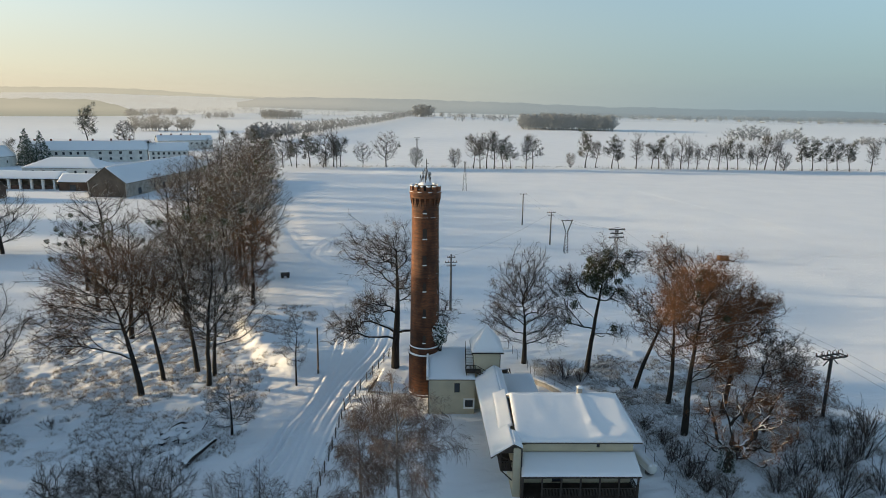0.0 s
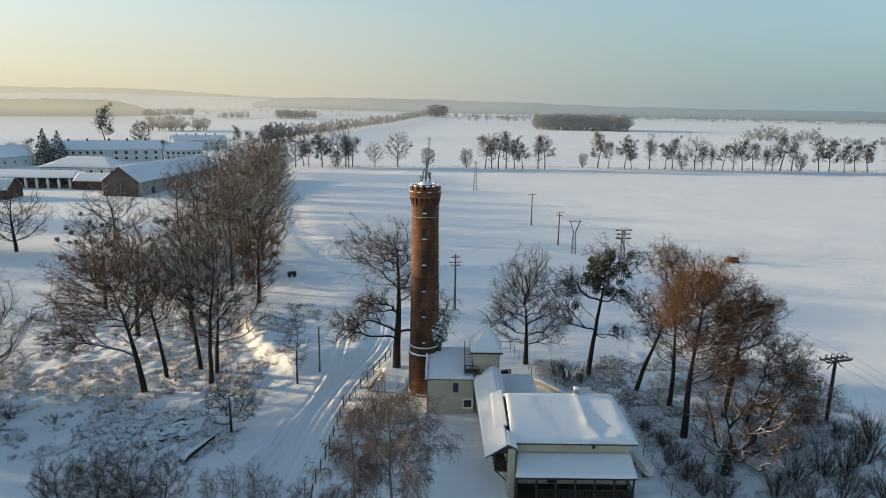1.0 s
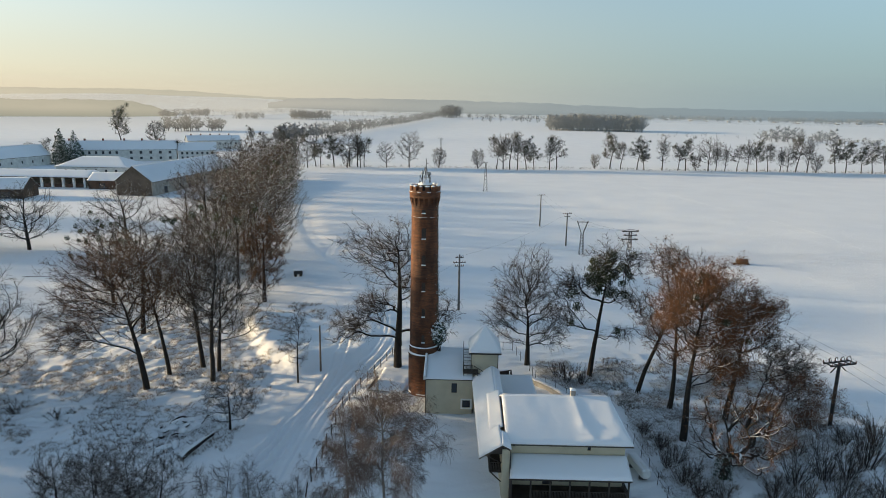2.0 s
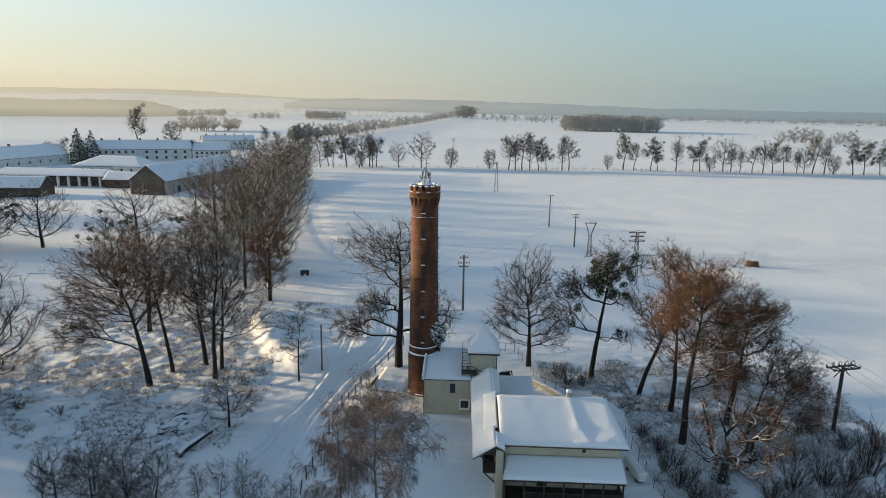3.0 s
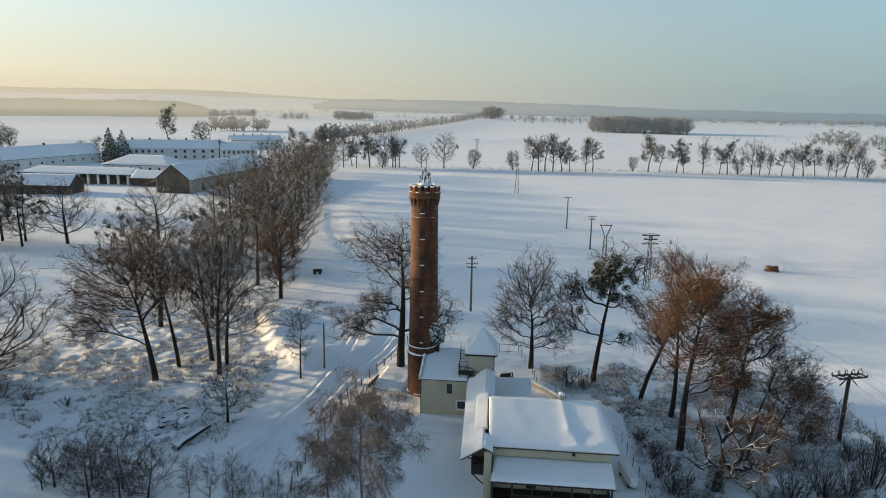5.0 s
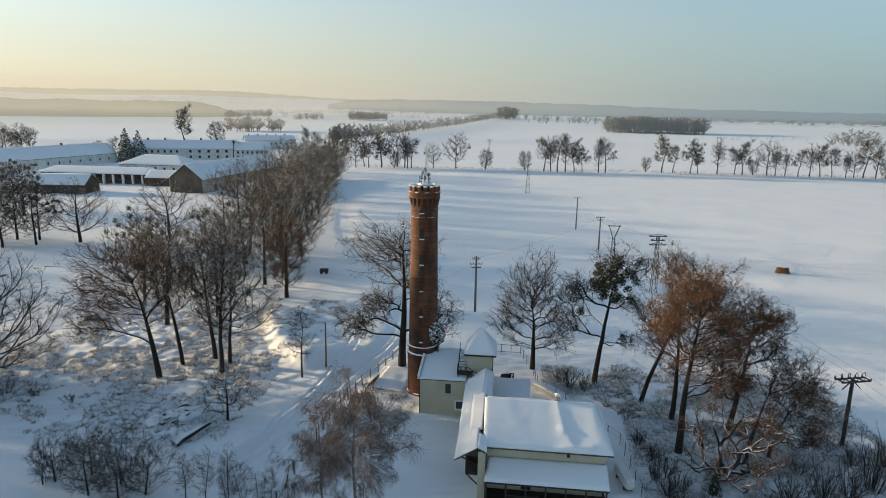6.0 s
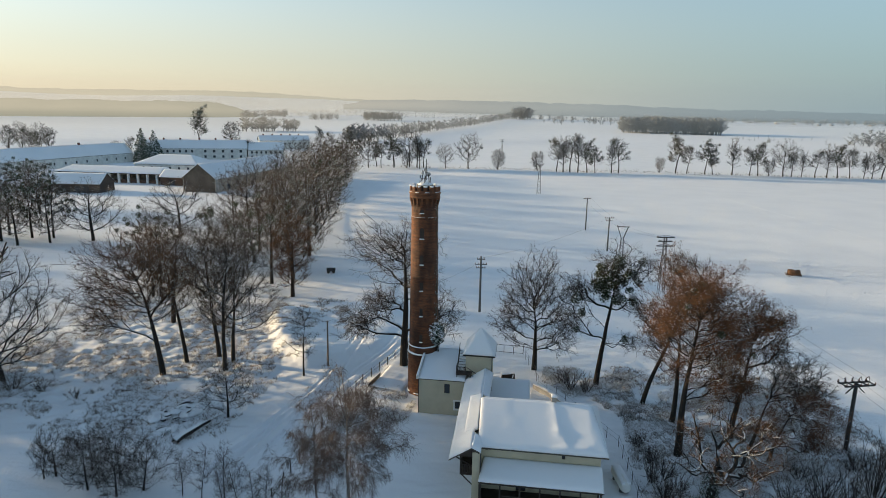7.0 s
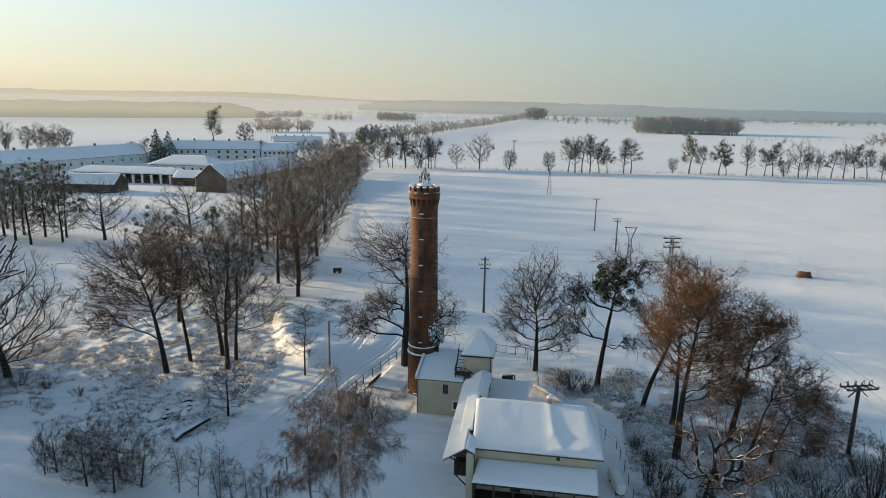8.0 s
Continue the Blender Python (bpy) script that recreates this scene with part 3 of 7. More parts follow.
def grow_weeping(seed, h, r, tr, lean=(0, 0), first=0.3, limbs=18, dens=(7, 6, 5), twig=0.016, weep=0.0, low=-5, wob=0.16, top=0.72, mid=0.62, skew=(0, 0), taper=0.22):
    """The shoots of one bare tree, level by level: (points, r0, r1). Its limbs reach for a domed crown of radius r."""
    rng = np.random.default_rng(seed)
    k = 10
    trunk = shoots(rng, np.array([[0, 0, -0.3]]), np.array([[lean[0] * 0.4, lean[1] * 0.4, h]]), np.array([h * top + 0.3]), k, 0.0, 0.05)
    trunk = trunk + (np.linspace(0, 1, k + 1) ** 1.4)[None, :, None] * np.array([lean[0], lean[1], 0.0]) * 0.6
    out = [(trunk, np.array([tr * 1.15]), np.array([tr * taper]))]
    # where the limbs end: spread evenly over the dome
    i = np.arange(limbs)
    q = (i + 0.5) / limbs
    sl = math.sin(radians(low))
    se_ = sl + (1 - sl) * q ** 0.95
    ce_ = np.sqrt(np.clip(1 - se_ ** 2, 0, 1))
    azim = i * 2.39996 + rng.normal(0, 0.3, limbs)
    hc = h * mid
    reach = rng.uniform(0.75, 1.0, limbs) * np.where(i % 3 == 2, 0.72, 1.0)
    up_r, dn_r = (h - hc) * 0.95, hc - h * first * 0.45
    tip = np.stack([np.cos(azim) * ce_ * r * reach + lean[0] + skew[0], np.sin(azim) * ce_ * r * reach + lean[1] + skew[1], hc + np.where(se_ > 0, se_ * up_r, se_ * dn_r) * reach], -1)
    t = np.clip(first / top + (1 - first / top) * (0.75 * np.clip((tip[:, 2] - h * first) / (h * (1 - first)), 0, 1) + 0.1 * rng.random(limbs) - 0.05), first / top * 0.95, 0.995)
    f = t * k
    j = np.minimum(f.astype(int), k - 1)
    w = (f - j)[:, None]
    p = trunk[0, j] * (1 - w) + trunk[0, j + 1] * w
    l1 = np.linalg.norm(tip - p, axis=1)
    ctrl = p * 0.5 + tip * 0.5 + np.stack([np.cos(azim), np.sin(azim), 0 * q], -1) * (0.16 * l1)[:, None] * ce_[:, None] + rng.normal(0, 0.06, (limbs, 3)) * l1[:, None] - np.array([0, 0, 1.0]) * (0.10 * l1 * ce_)[:, None]
    u = np.linspace(0, 1, 9)[None, :, None]
    limb = p[:, None] * (1 - u) ** 2 + 2 * ctrl[:, None] * u * (1 - u) + tip[:, None] * u ** 2
    jit = rng.normal(0, wob * 0.26, limb.shape) * l1[:, None, None] * 0.5
    jit[:, 0] = 0
    limb = limb + jit * np.sqrt(u)
    lr = np.clip(tr * 0.5 * (l1 / l1.max()) ** 0.7 * (1.05 - 0.45 * t), twig * 3, None)
    out.append((limb, lr, np.maximum(lr * 0.15, twig * 1.3)))
    p, d, ln, tt = offshoots(rng, limb, np.minimum(l1, r * 1.3), dens[0], 0.22, 44, 0.40)
    s2 = shoots(rng, p, d, ln, 4, 0.06 - 0.1 * weep, wob)
    r2 = np.maximum(np.repeat(lr, dens[0]) * 0.40 * (1.1 - 0.7 * tt), twig * 1.5)
    out.append((s2, r2, np.maximum(r2 * 0.3, twig)))
    p, d, ln, tt = offshoots(rng, s2, ln, dens[1], 0.1, 46, 0.66 + 0.2 * weep)
    ln = np.maximum(ln, 0.05 * r + 0.2)
    s3 = shoots(rng, p, d, ln, (2 if not weep else 4), 0.06 - 0.38 * weep, 0.16)
    out.append((s3, np.maximum(np.repeat(r2, dens[1]) * 0.4, twig * 1.1), np.full(len(p), twig * 0.8)))
    p, d, ln, tt = offshoots(rng, s3, ln, dens[2], 0.12, 42, 0.62 + 0.3 * weep)
    s4 = shoots(rng, p, d, np.maximum(ln, 0.03 * r + 0.15), (1 if not weep else 2), 0.05 - 0.6 * weep, 0.12)
    out.append((s4, np.full(len(p), twig * 0.8), np.full(len(p), twig * 0.45)))
    return out


def reach_out(rng, trunk, path, targets, pull, up):
    """Joins every target to the nearest earlier branch point, favouring short ways back to the root: parents and points."""
    n0, m = len(trunk), len(targets)
    pts = np.concatenate([trunk, targets])
    way = np.concatenate([path, np.zeros(m)])
    parent = np.full(n0 + m, -1)
    order = []
    best, via, free = np.full(m, np.inf), np.zeros(m, int), np.ones(m, bool)

    def offer(i):
        d = targets - pts[i]
        ln = np.sqrt((d ** 2).sum(1))
        c = ln + up * np.maximum(0, 0.35 * ln - d[:, 2]) + pull * way[i]
        hit = (c < best) & free
        best[hit], via[hit] = c[hit], i

    for i in range(n0):
        offer(i)
    for _ in range(m):
        j = int(np.argmin(best))
        k = n0 + j
        parent[k] = via[j]
        way[k] = way[via[j]] + np.linalg.norm(pts[k] - pts[via[j]])
        order.append(k)
        best[j], free[j] = np.inf, False
        offer(k)
    return pts, parent, order


def grow(seed, h, r, tr, lean=(0, 0), first=0.3, limbs=18, dens=(7, 6, 5), twig=0.018, weep=0.0, low=-5, wob=0.16, top=0.72, mid=0.62, skew=(0, 0), taper=0.16, up=0.7, pull=0.42, bush=1.0, lobes=()):
    """The shoots of one bare tree, level by level: (points, r0, r1). Its branches fill a domed crown of radius r."""
    if weep:
        return grow_weeping(seed, h, r, tr, lean, first, limbs, dens, twig, weep, low, wob, top, mid, skew, 0.22)
    rng = np.random.default_rng(seed)
    k = 10
    trunk = shoots(rng, np.array([[0, 0, -0.3]]), np.array([[lean[0] * 0.4, lean[1] * 0.4, h]]), np.array([h * top + 0.3]), k, 0.0, 0.035)
    trunk = trunk + (np.linspace(0, 1, k + 1) ** 1.4)[None, :, None] * np.array([lean[0], lean[1], 0.0]) * 0.6
    f = np.linspace(min(0.95, first / top) * 0.85, 1, 16) * k
    j = np.minimum(f.astype(int), k - 1)
    w = (f - j)[:, None]
    root = trunk[0, j] * (1 - w) + trunk[0, j + 1] * w
    # points that fill the crown, most of them near its outside
    m = limbs * dens[0] * 3
    zlow = h * first * (1 + low / 110)
    a = max(0.18, (mid * h - zlow) / (h - zlow) * 0.95)
    q = rng.beta(1 + 2.2 * a, 1 + 2.2 * (1 - a), m)
    prof = (q / a) ** a * ((1 - q) / (1 - a)) ** (1 - a)
    az = rng.random(m) * math.tau
    lump = 0.86 + 0.2 * np.sin(2 * az + seed) * np.sin(5 * q + seed * 2) + 0.1 * np.sin(5 * az + seed * 3 + 7 * q)
    rho = r * prof ** 0.9 * lump * rng.random(m) ** 0.38
    z = zlow + q * (h - zlow)
    shift = np.clip(z / h, 0, 1)[:, None] * np.array([lean[0] * 0.9 + skew[0], lean[1] * 0.9 + skew[1]])
    tgt = np.stack([np.cos(az) * rho + shift[:, 0], np.sin(az) * rho + shift[:, 1], z], -1)
    if lobes:      # crowns of several rounded masses: (x, y, z, rx, ry, rz, share)
        lob = np.array(lobes, float)
        pick = rng.choice(len(lob), m, p=lob[:, 6] / lob[:, 6].sum())
        ball = np.clip(rng.normal(0, 0.48, (m, 3)), -1.1, 1.1)
        tgt = lob[pick, :3] + ball * lob[pick, 3:6]
    path = np.concatenate([[0], np.cumsum(np.linalg.norm(np.diff(root, axis=0), axis=1))]) * 0.55
    pts, parent, order = reach_out(rng, root, path, tgt, pull, up)
    n0 = len(root)
    count = np.ones(len(pts))
    kids = np.zeros(len(pts))
    for i in reversed(order):
        count[parent[i]] += count[i]
    ids = np.arange(n0, len(pts))
    for _ in range(2):       # ease the kinks
        acc, kids = np.zeros_like(pts), np.zeros(len(pts))
        np.add.at(acc, parent[ids], pts[ids] * count[ids, None])
        np.add.at(kids, parent[ids], count[ids])
        has = ids[kids[ids] > 0]
        pts[has] = 0.5 * pts[has] + 0.25 * pts[parent[has]] + 0.25 * acc[has] / kids[has, None]
    pts[ids] += rng.normal(0, wob * 0.5, (len(ids), 3))
    rad = np.maximum(tr * 0.88 * (count / m) ** 0.45, twig * 1.5)
    par = parent[ids]
    p0, p1 = pts[par], pts[ids]
    e = unit(p1 - p0)
    ln = np.linalg.norm(p1 - p0, axis=1)[:, None]
    before = np.where((par >= n0)[:, None], unit(p0 - pts[np.maximum(parent[par], 0)]), unit(e + np.array([0, 0, 0.8])))
    edge = np.stack([p0, 0.5 * (p0 + p1) + 0.13 * ln * (before - e), p1], 1)
    r1 = rad[ids]
    r0 = np.minimum(rad[par], r1 * 1.5)
    out = [(trunk, np.array([tr * 1.1]), np.array([tr * taper]))]
    thick = r1 > 0.055
    for pick in (thick, ~thick):
        out.append((edge[pick], r0[pick], r1[pick]))
    thin = edge[r1 < 0.075]
    ln = np.full(len(thin), (0.05 * r + 0.34 + 0.015 * h) * bush)
    p, d, ln, tt = offshoots(rng, thin, ln, 4 if twig < 0.0185 else 3, 0.15, 48, 1.25)
    s3 = shoots(rng, p, d, ln, 1, 0.05, 0.12)
    out.append((s3, np.full(len(p), twig * 1.1), np.full(len(p), twig * 0.7)))
    p, d, ln, tt = offshoots(rng, s3, ln, dens[2], 0.1, 42, 0.62)
    s4 = shoots(rng, p, d, np.maximum(ln, 0.25), 1, 0.05, 0.12)
    out.append((s4, np.full(len(p), twig * 0.8), np.full(len(p), twig * 0.4)))
    return out


def tree_thing(name, label, category, levels, m, bark=None, twigs=None, leaves=0, leaf_mat=None, leaf_size=0.12, clumps=0, clump_r=0.6, clump_mat=None, seed=0, group="", clump_top=0.0, clump_at=None):
    """A tree of parts: trunk with limbs, crown of twigs, and leaves or mistletoe where it has them."""
    rng = np.random.default_rng(seed + 991)
    ob = thing(name, label, category, m, group)
    v, f = joined([tubes(*levels[0], 9), tubes(*levels[1], 5), tubes(*levels[2], 3)])
    new("trunk", array_mesh("trunk", v, f, bark or BARK)).parent = ob
    fine = levels[4]
    side = levels[3]
    v, f = joined([spikes(side[0][:, 0], side[0][:, -1], side[1]) if side[0].shape[1] == 2 else tubes(*side, 3), spikes(fine[0][:, 0], fine[0][:, 1], fine[1]) if fine[0].shape[1] == 2 else tubes(*fine, 3)])
    new("crown", array_mesh("crown", v, f, twigs or TWIG)).parent = ob
    if leaves:
        tips = levels[4][0][:, -1]
        thick = lattice(tips[:, 0] / 1.3 + seed, tips[:, 1] / 1.3 + tips[:, 2] / 1.1, seed) + 0.35 * lattice(tips[:, 0] / 3, tips[:, 2] / 3, seed + 1)
        tips = tips[thick > np.quantile(thick, 0.35)]
        c = tips[rng.integers(0, len(tips), leaves)] + rng.normal(0, 0.16, (leaves, 3))
        v, f = flakes(rng, c, rng.uniform(0.6, 1.3, leaves) * leaf_size)
        new("leaves", array_mesh("leaves", v, f, leaf_mat or LEAF, False)).parent = ob
        scene.collection.objects[-1]["kind"] = "stuff"
    if clumps:
        spots = levels[2][0][:, -1]
        spots = spots[spots[:, 2] > clump_top]
        if clump_at:
            loose = spots[rng.permutation(len(spots))[:clumps // 4]]
            spots = np.array(clump_at[:3]) + unit(rng.normal(size=(clumps, 3))) * rng.random((clumps, 1)) ** 0.5 * np.array([1, 1, 1.5]) * clump_at[3]
            spots = np.concatenate([spots[clumps // 4:], loose])
        for c in spots[rng.permutation(len(spots))[:clumps]]:
            rad = clump_r * rng.uniform(0.5, 1.15)
            k = 260
            q = unit(rng.normal(size=(k, 3))) * (rng.random((k, 1)) ** 0.45) * rad
            v, f = flakes(rng, c + q, rng.uniform(0.1, 0.2, k))
            new("mistletoe", array_mesh("mistletoe", v, f, clump_mat or MISTLE, False)).parent = ob
            scene.collection.objects[-1]["kind"] = "stuff"
    return ob


def shrub(seed, h, r, stems, dens=(6, 5), twig=0.012):
    """Stems from one root, fanned out, with side twigs."""
    rng = np.random.default_rng(seed)
    a = rng.random(stems) * math.tau
    sp = rng.random(stems) ** 0.7
    p = np.stack([np.cos(a) * sp * r * 0.25, np.sin(a) * sp * r * 0.25, np.full(stems, -0.1)], -1)
    d = np.stack([np.cos(a) * sp * r, np.sin(a) * sp * r, np.full(stems, h)], -1)
    ln = h * rng.uniform(0.65, 1.1, stems)
    s1 = shoots(rng, p, d, ln, 6, 0.03, 0.10)
    r1 = np.full(stems, 0.012 + 0.006 * h)
    q, d, l2, tt = offshoots(rng, s1, ln, dens[0], 0.2, 38, 0.42)
    s2 = shoots(rng, q, d, l2, 4, 0.06, 0.12)
    q, d, l3, tt = offshoots(rng, s2, l2, dens[1], 0.15, 40, 0.5)
    s3 = shoots(rng, q, d, np.maximum(l3, 0.2), 2, 0.05, 0.12)
    return s1, r1, s2, s3, twig


def shrub_thing(name, label, seed, h, r, stems, m, bark=None, twigs=None, dens=(6, 5), twig=0.012, leaves=0, leaf_mat=None):
    s1, r1, s2, s3, tw = shrub(seed, h, r, stems, dens, twig)
    ob = thing(name, label, "shrub", m)
    v, f = joined([tubes(s1, r1, r1 * 0.35, 4)])
    new("rootstock", array_mesh("rootstock", v, f, bark or BARK)).parent = ob
    v, f = joined([tubes(s2, np.full(len(s2), tw * 1.3), np.full(len(s2), tw), 3), spikes(s3[:, 0], s3[:, -1], np.full(len(s3), tw))])
    new("crown", array_mesh("crown", v, f, twigs or TWIG)).parent = ob
    if leaves:
        rng = np.random.default_rng(seed + 5)
        tips = s3[:, -1]
        v, f = flakes(rng, tips[rng.integers(0, len(tips), leaves)] + rng.normal(0, 0.1, (leaves, 3)), rng.uniform(0.05, 0.12, leaves))
        new("leaves", array_mesh("leaves", v, f, leaf_mat or LEAF, False)).parent = ob
    return ob


def on_ground(x, y, rz=0, s=1.0):
    return pose(x, y, gz(x, y), 0, 0, rz) @ Matrix.Diagonal((s, s, s, 1))


# ---- brick tower ----
def lathe(name, prof, sides, mat, parent, label="", cap=True):
    """A turned body from (radius, height) pairs, with brick-sized coordinates round it."""
    bm = bmesh.new()
    uv = bm.loops.layers.uv.new("UVMap")
    rings = [[bm.verts.new((r * math.cos(math.tau * i / sides), r * math.sin(math.tau * i / sides), z)) for i in range(sides)] for r, z in prof]
    for k in range(len(prof) - 1):
        for i in range(sides):
            j = (i + 1) % sides
            f = bm.faces.new((rings[k][i], rings[k][j], rings[k + 1][j], rings[k + 1][i]))
            rr = 1.9
            for lp, (a, kk) in zip(f.loops, ((i, k), (i + 1, k), (i + 1, k + 1), (i, k + 1))):
                lp[uv].uv = (math.tau * a / sides * rr, prof[kk][1] + (prof[kk][0] - rr) * 0.5)
            f.smooth = sides > 20
    if cap:
        bm.faces.new(rings[-1])
        bm.faces.new(rings[0][::-1])
    me = bpy.data.meshes.new(name)
    bm.to_mesh(me)
    bm.free()
    me.materials.append(mat)
    ob = new(name, me)
    ob.parent = parent
    if label:
        ob["label"] = label
    return ob


def arch_bm(bm, w, h, depth, y, x=0.0, z=0.0):
    """An arched slab in the xz plane, from y to y - depth."""
    pts = [(-w / 2, 0), (w / 2, 0)] + [(w / 2 * math.cos(a), h - w / 2 + w / 2 * math.sin(a)) for a in (math.pi * i / 8 for i in range(9))]
    a = [bm.verts.new((x + px, y, z + pz)) for px, pz in pts]
    b = [bm.verts.new((x + px, y - depth, z + pz)) for px, pz in pts]
    bm.faces.new(a)
    bm.faces.new(b[::-1])
    n = len(pts)
    for i in range(n):
        bm.faces.new((a[i], a[(i + 1) % n], b[(i + 1) % n], b[i]))


def uv_boxes(bm):
    """Brick-sized coordinates for small brick blocks."""
    uv = bm.loops.layers.uv.verify()
    for f in bm.faces:
        for lp in f.loops:
            lp[uv].uv = (lp.vert.co.x + lp.vert.co.y, lp.vert.co.z)


TX, TY = -2.9, 80.1
tower = thing("lookout_tower", "tall round red brick lookout tower with battlements", "tower", pose(TX, TY, 0))
lathe("base", [(2.2, -0.3), (2.16, 0.4), (2.14, 5.55), (2.2, 5.65), (2.2, 5.85), (2.02, 5.95), (2.02, 6.6), (2.09, 6.7), (2.09, 6.85), (1.98, 6.95)], 48, BRICK, tower)
lathe("shaft", [(1.98, 6.95), (1.93, 11.0), (1.87, 15.0), (1.845, 16.5), (1.87, 16.52), (1.87, 16.62), (1.843, 16.65), (1.80, 20.0), (1.75, 24.4), (1.79, 24.45), (1.79, 24.6), (1.75, 24.65), (1.75, 27.25)], 64, BRICK, tower)
lathe("parapet", [(1.98, 27.1), (2.0, 27.6), (2.08, 27.65), (2.08, 27.8), (1.99, 27.85), (1.99, 28.1), (1.68, 28.1), (1.68, 27.5)], 64, BRICK, tower, cap=False)
lathe("deck", [(1.72, 27.4), (1.72, 27.55)], 32, SNOW, tower, "snow-covered deck")
for zz, rr, nm, gap in ((5.93, 2.2, 0.16, 0), (6.93, 2.09, 0.12, 0), (27.88, 2.06, 0.06, 0.42), (24.63, 1.78, 0.03, 0.3), (16.6, 1.84, 0.02, 0.5), (0.25, 2.2, 0.1, 0.2)):
    bm = bmesh.new()
    n, k = 56, 7
    rng = np.random.default_rng(int(zz * 10))
    ring = []
    for i in range(n):
        a = math.tau * i / n
        th = nm * (0.6 + 0.8 * float(lattice(np.array([i / 4.0]), np.array([zz]), 41)[0]))
        bare = 0.3 if float(lattice(np.array([i / 3.0]), np.array([zz * 3]), 43)[0]) < gap else 0.0
        ring.append([bm.verts.new(((rr - bare - 0.10 + 0.13 * math.cos(b)) * math.cos(a), (rr - bare - 0.10 + 0.13 * math.cos(b)) * math.sin(a), zz + th * math.sin(b))) for b in (math.pi * j / (k - 1) for j in range(k))])
    for i in range(n):
        for j in range(k - 1):
            bm.faces.new((ring[i][j], ring[(i + 1) % n][j], ring[(i + 1) % n][j + 1], ring[i][j + 1]))
    part("snow_ledge", bm, SNOW, tower, "band of snow on the ledge", smooth=True)
for i in range(18):
    bm = bmesh.new()
    box_bm(bm, -0.11, -0.3, 26.2, 0.11, 0.02, 27.15)
    for v in bm.verts:
        if v.co.z < 26.5 and v.co.y < -0.1:
            v.co.y = -0.02
            v.co.z = 25.95
    uv_boxes(bm)
    o = part("corbel", bm, BRICK, tower)
    a = 360 * i / 18
    o.matrix_basis = pose(0, 0, 0, 0, 0, a) @ pose(0, -1.73, 0)
for i in range(14):
    bm = bmesh.new()
    box_bm(bm, -0.25, -0.30, 28.1, 0.25, 0.0, 28.55 + 0.1 * random.random())
    uv_boxes(bm)
    o = part("merlon", bm, BRICK, tower)
    a = 360 * (i + 0.5) / 14
    o.matrix_basis = pose(0, 0, 0, 0, 0, a) @ pose(0, -1.68, 0)
    bm = bmesh.new()
    bmesh.ops.create_icosphere(bm, subdivisions=2, radius=1, matrix=Matrix.Diagonal((0.2 + 0.16 * random.random(), 0.24, 0.07 + 0.12 * random.random(), 1)))
    s = part("snow_cap", bm, SNOW, tower, "cushion of snow", smooth=True)
    s.matrix_basis = pose(0, 0, 28.64, 0, 0, a) @ pose(0, -1.83, 0)
lathe("cap_wall", [(0.8, 27.5), (0.8, 28.5), (1.08, 28.52), (1.08, 28.7)], 24, STEEL, tower, "dark cabin of the stair head")
lathe("cap_roof", [(0.92, 28.7), (0.9, 28.82), (0.6, 28.98), (0.25, 29.06), (0.05, 29.08)], 24, SNOW, tower, "low conical roof under snow")
mast = bmesh.new()
bar_bm(mast, (0.1, 0.2, 29.3), (0.1, 0.2, 32.0), 0.05)
bar_bm(mast, (-0.35, -0.1, 29.3), (-0.35, -0.1, 30.6), 0.04)
bar_bm(mast, (-0.35, -0.1, 30.3), (0.1, 0.2, 30.7), 0.03)
bar_bm(mast, (-0.6, 0.0, 29.0), (-0.05, 0.1, 30.9), 0.04)
bar_bm(mast, (0.6, 0.1, 29.0), (0.08, 0.15, 30.9), 0.04)
bar_bm(mast, (0.0, -0.6, 29.0), (0.05, 0.1, 30.9), 0.04)
bar_bm(mast, (0.1, 0.2, 31.4), (0.4, 0.2, 31.4), 0.03)
for a in range(5):
    px, py = 0.75 * math.cos(1.3 * a + 0.4), 0.75 * math.sin(1.3 * a + 0.4)
    bar_bm(mast, (px, py, 28.9), (px * 0.9, py * 0.9, 29.5 + 0.1 * a), 0.03)
    box_bm(mast, px * 0.9 - 0.06, py * 0.9 - 0.05, 29.35 + 0.1 * a, px * 0.9 + 0.06, py * 0.9 + 0.05, 29.7 + 0.1 * a)
bar_bm(mast, (-0.62, 0.1, 29.5), (0.66, 0.1, 29.6), 0.03)
bar_bm(mast, (0.1, -0.6, 29.7), (0.1, 0.6, 29.7), 0.03)
part("antenna_mast", mast, STEEL, tower, "dark antenna mast with struts and aerials")
for dx, dy, dz, rad in ((0.5, -0.2, 30.1, 0.27), (-0.3, -0.15, 30.2, 0.2), (0.15, -0.1, 30.55, 0.17)):
    bm = bmesh.new()
    bmesh.ops.create_uvsphere(bm, u_segments=16, v_segments=8, radius=rad, matrix=Matrix.Translation((dx, dy, dz)) @ Matrix.Diagonal((1, 0.45, 1, 1)))
    part("dish", bm, GALV, tower, "pale round antenna dish", smooth=True)
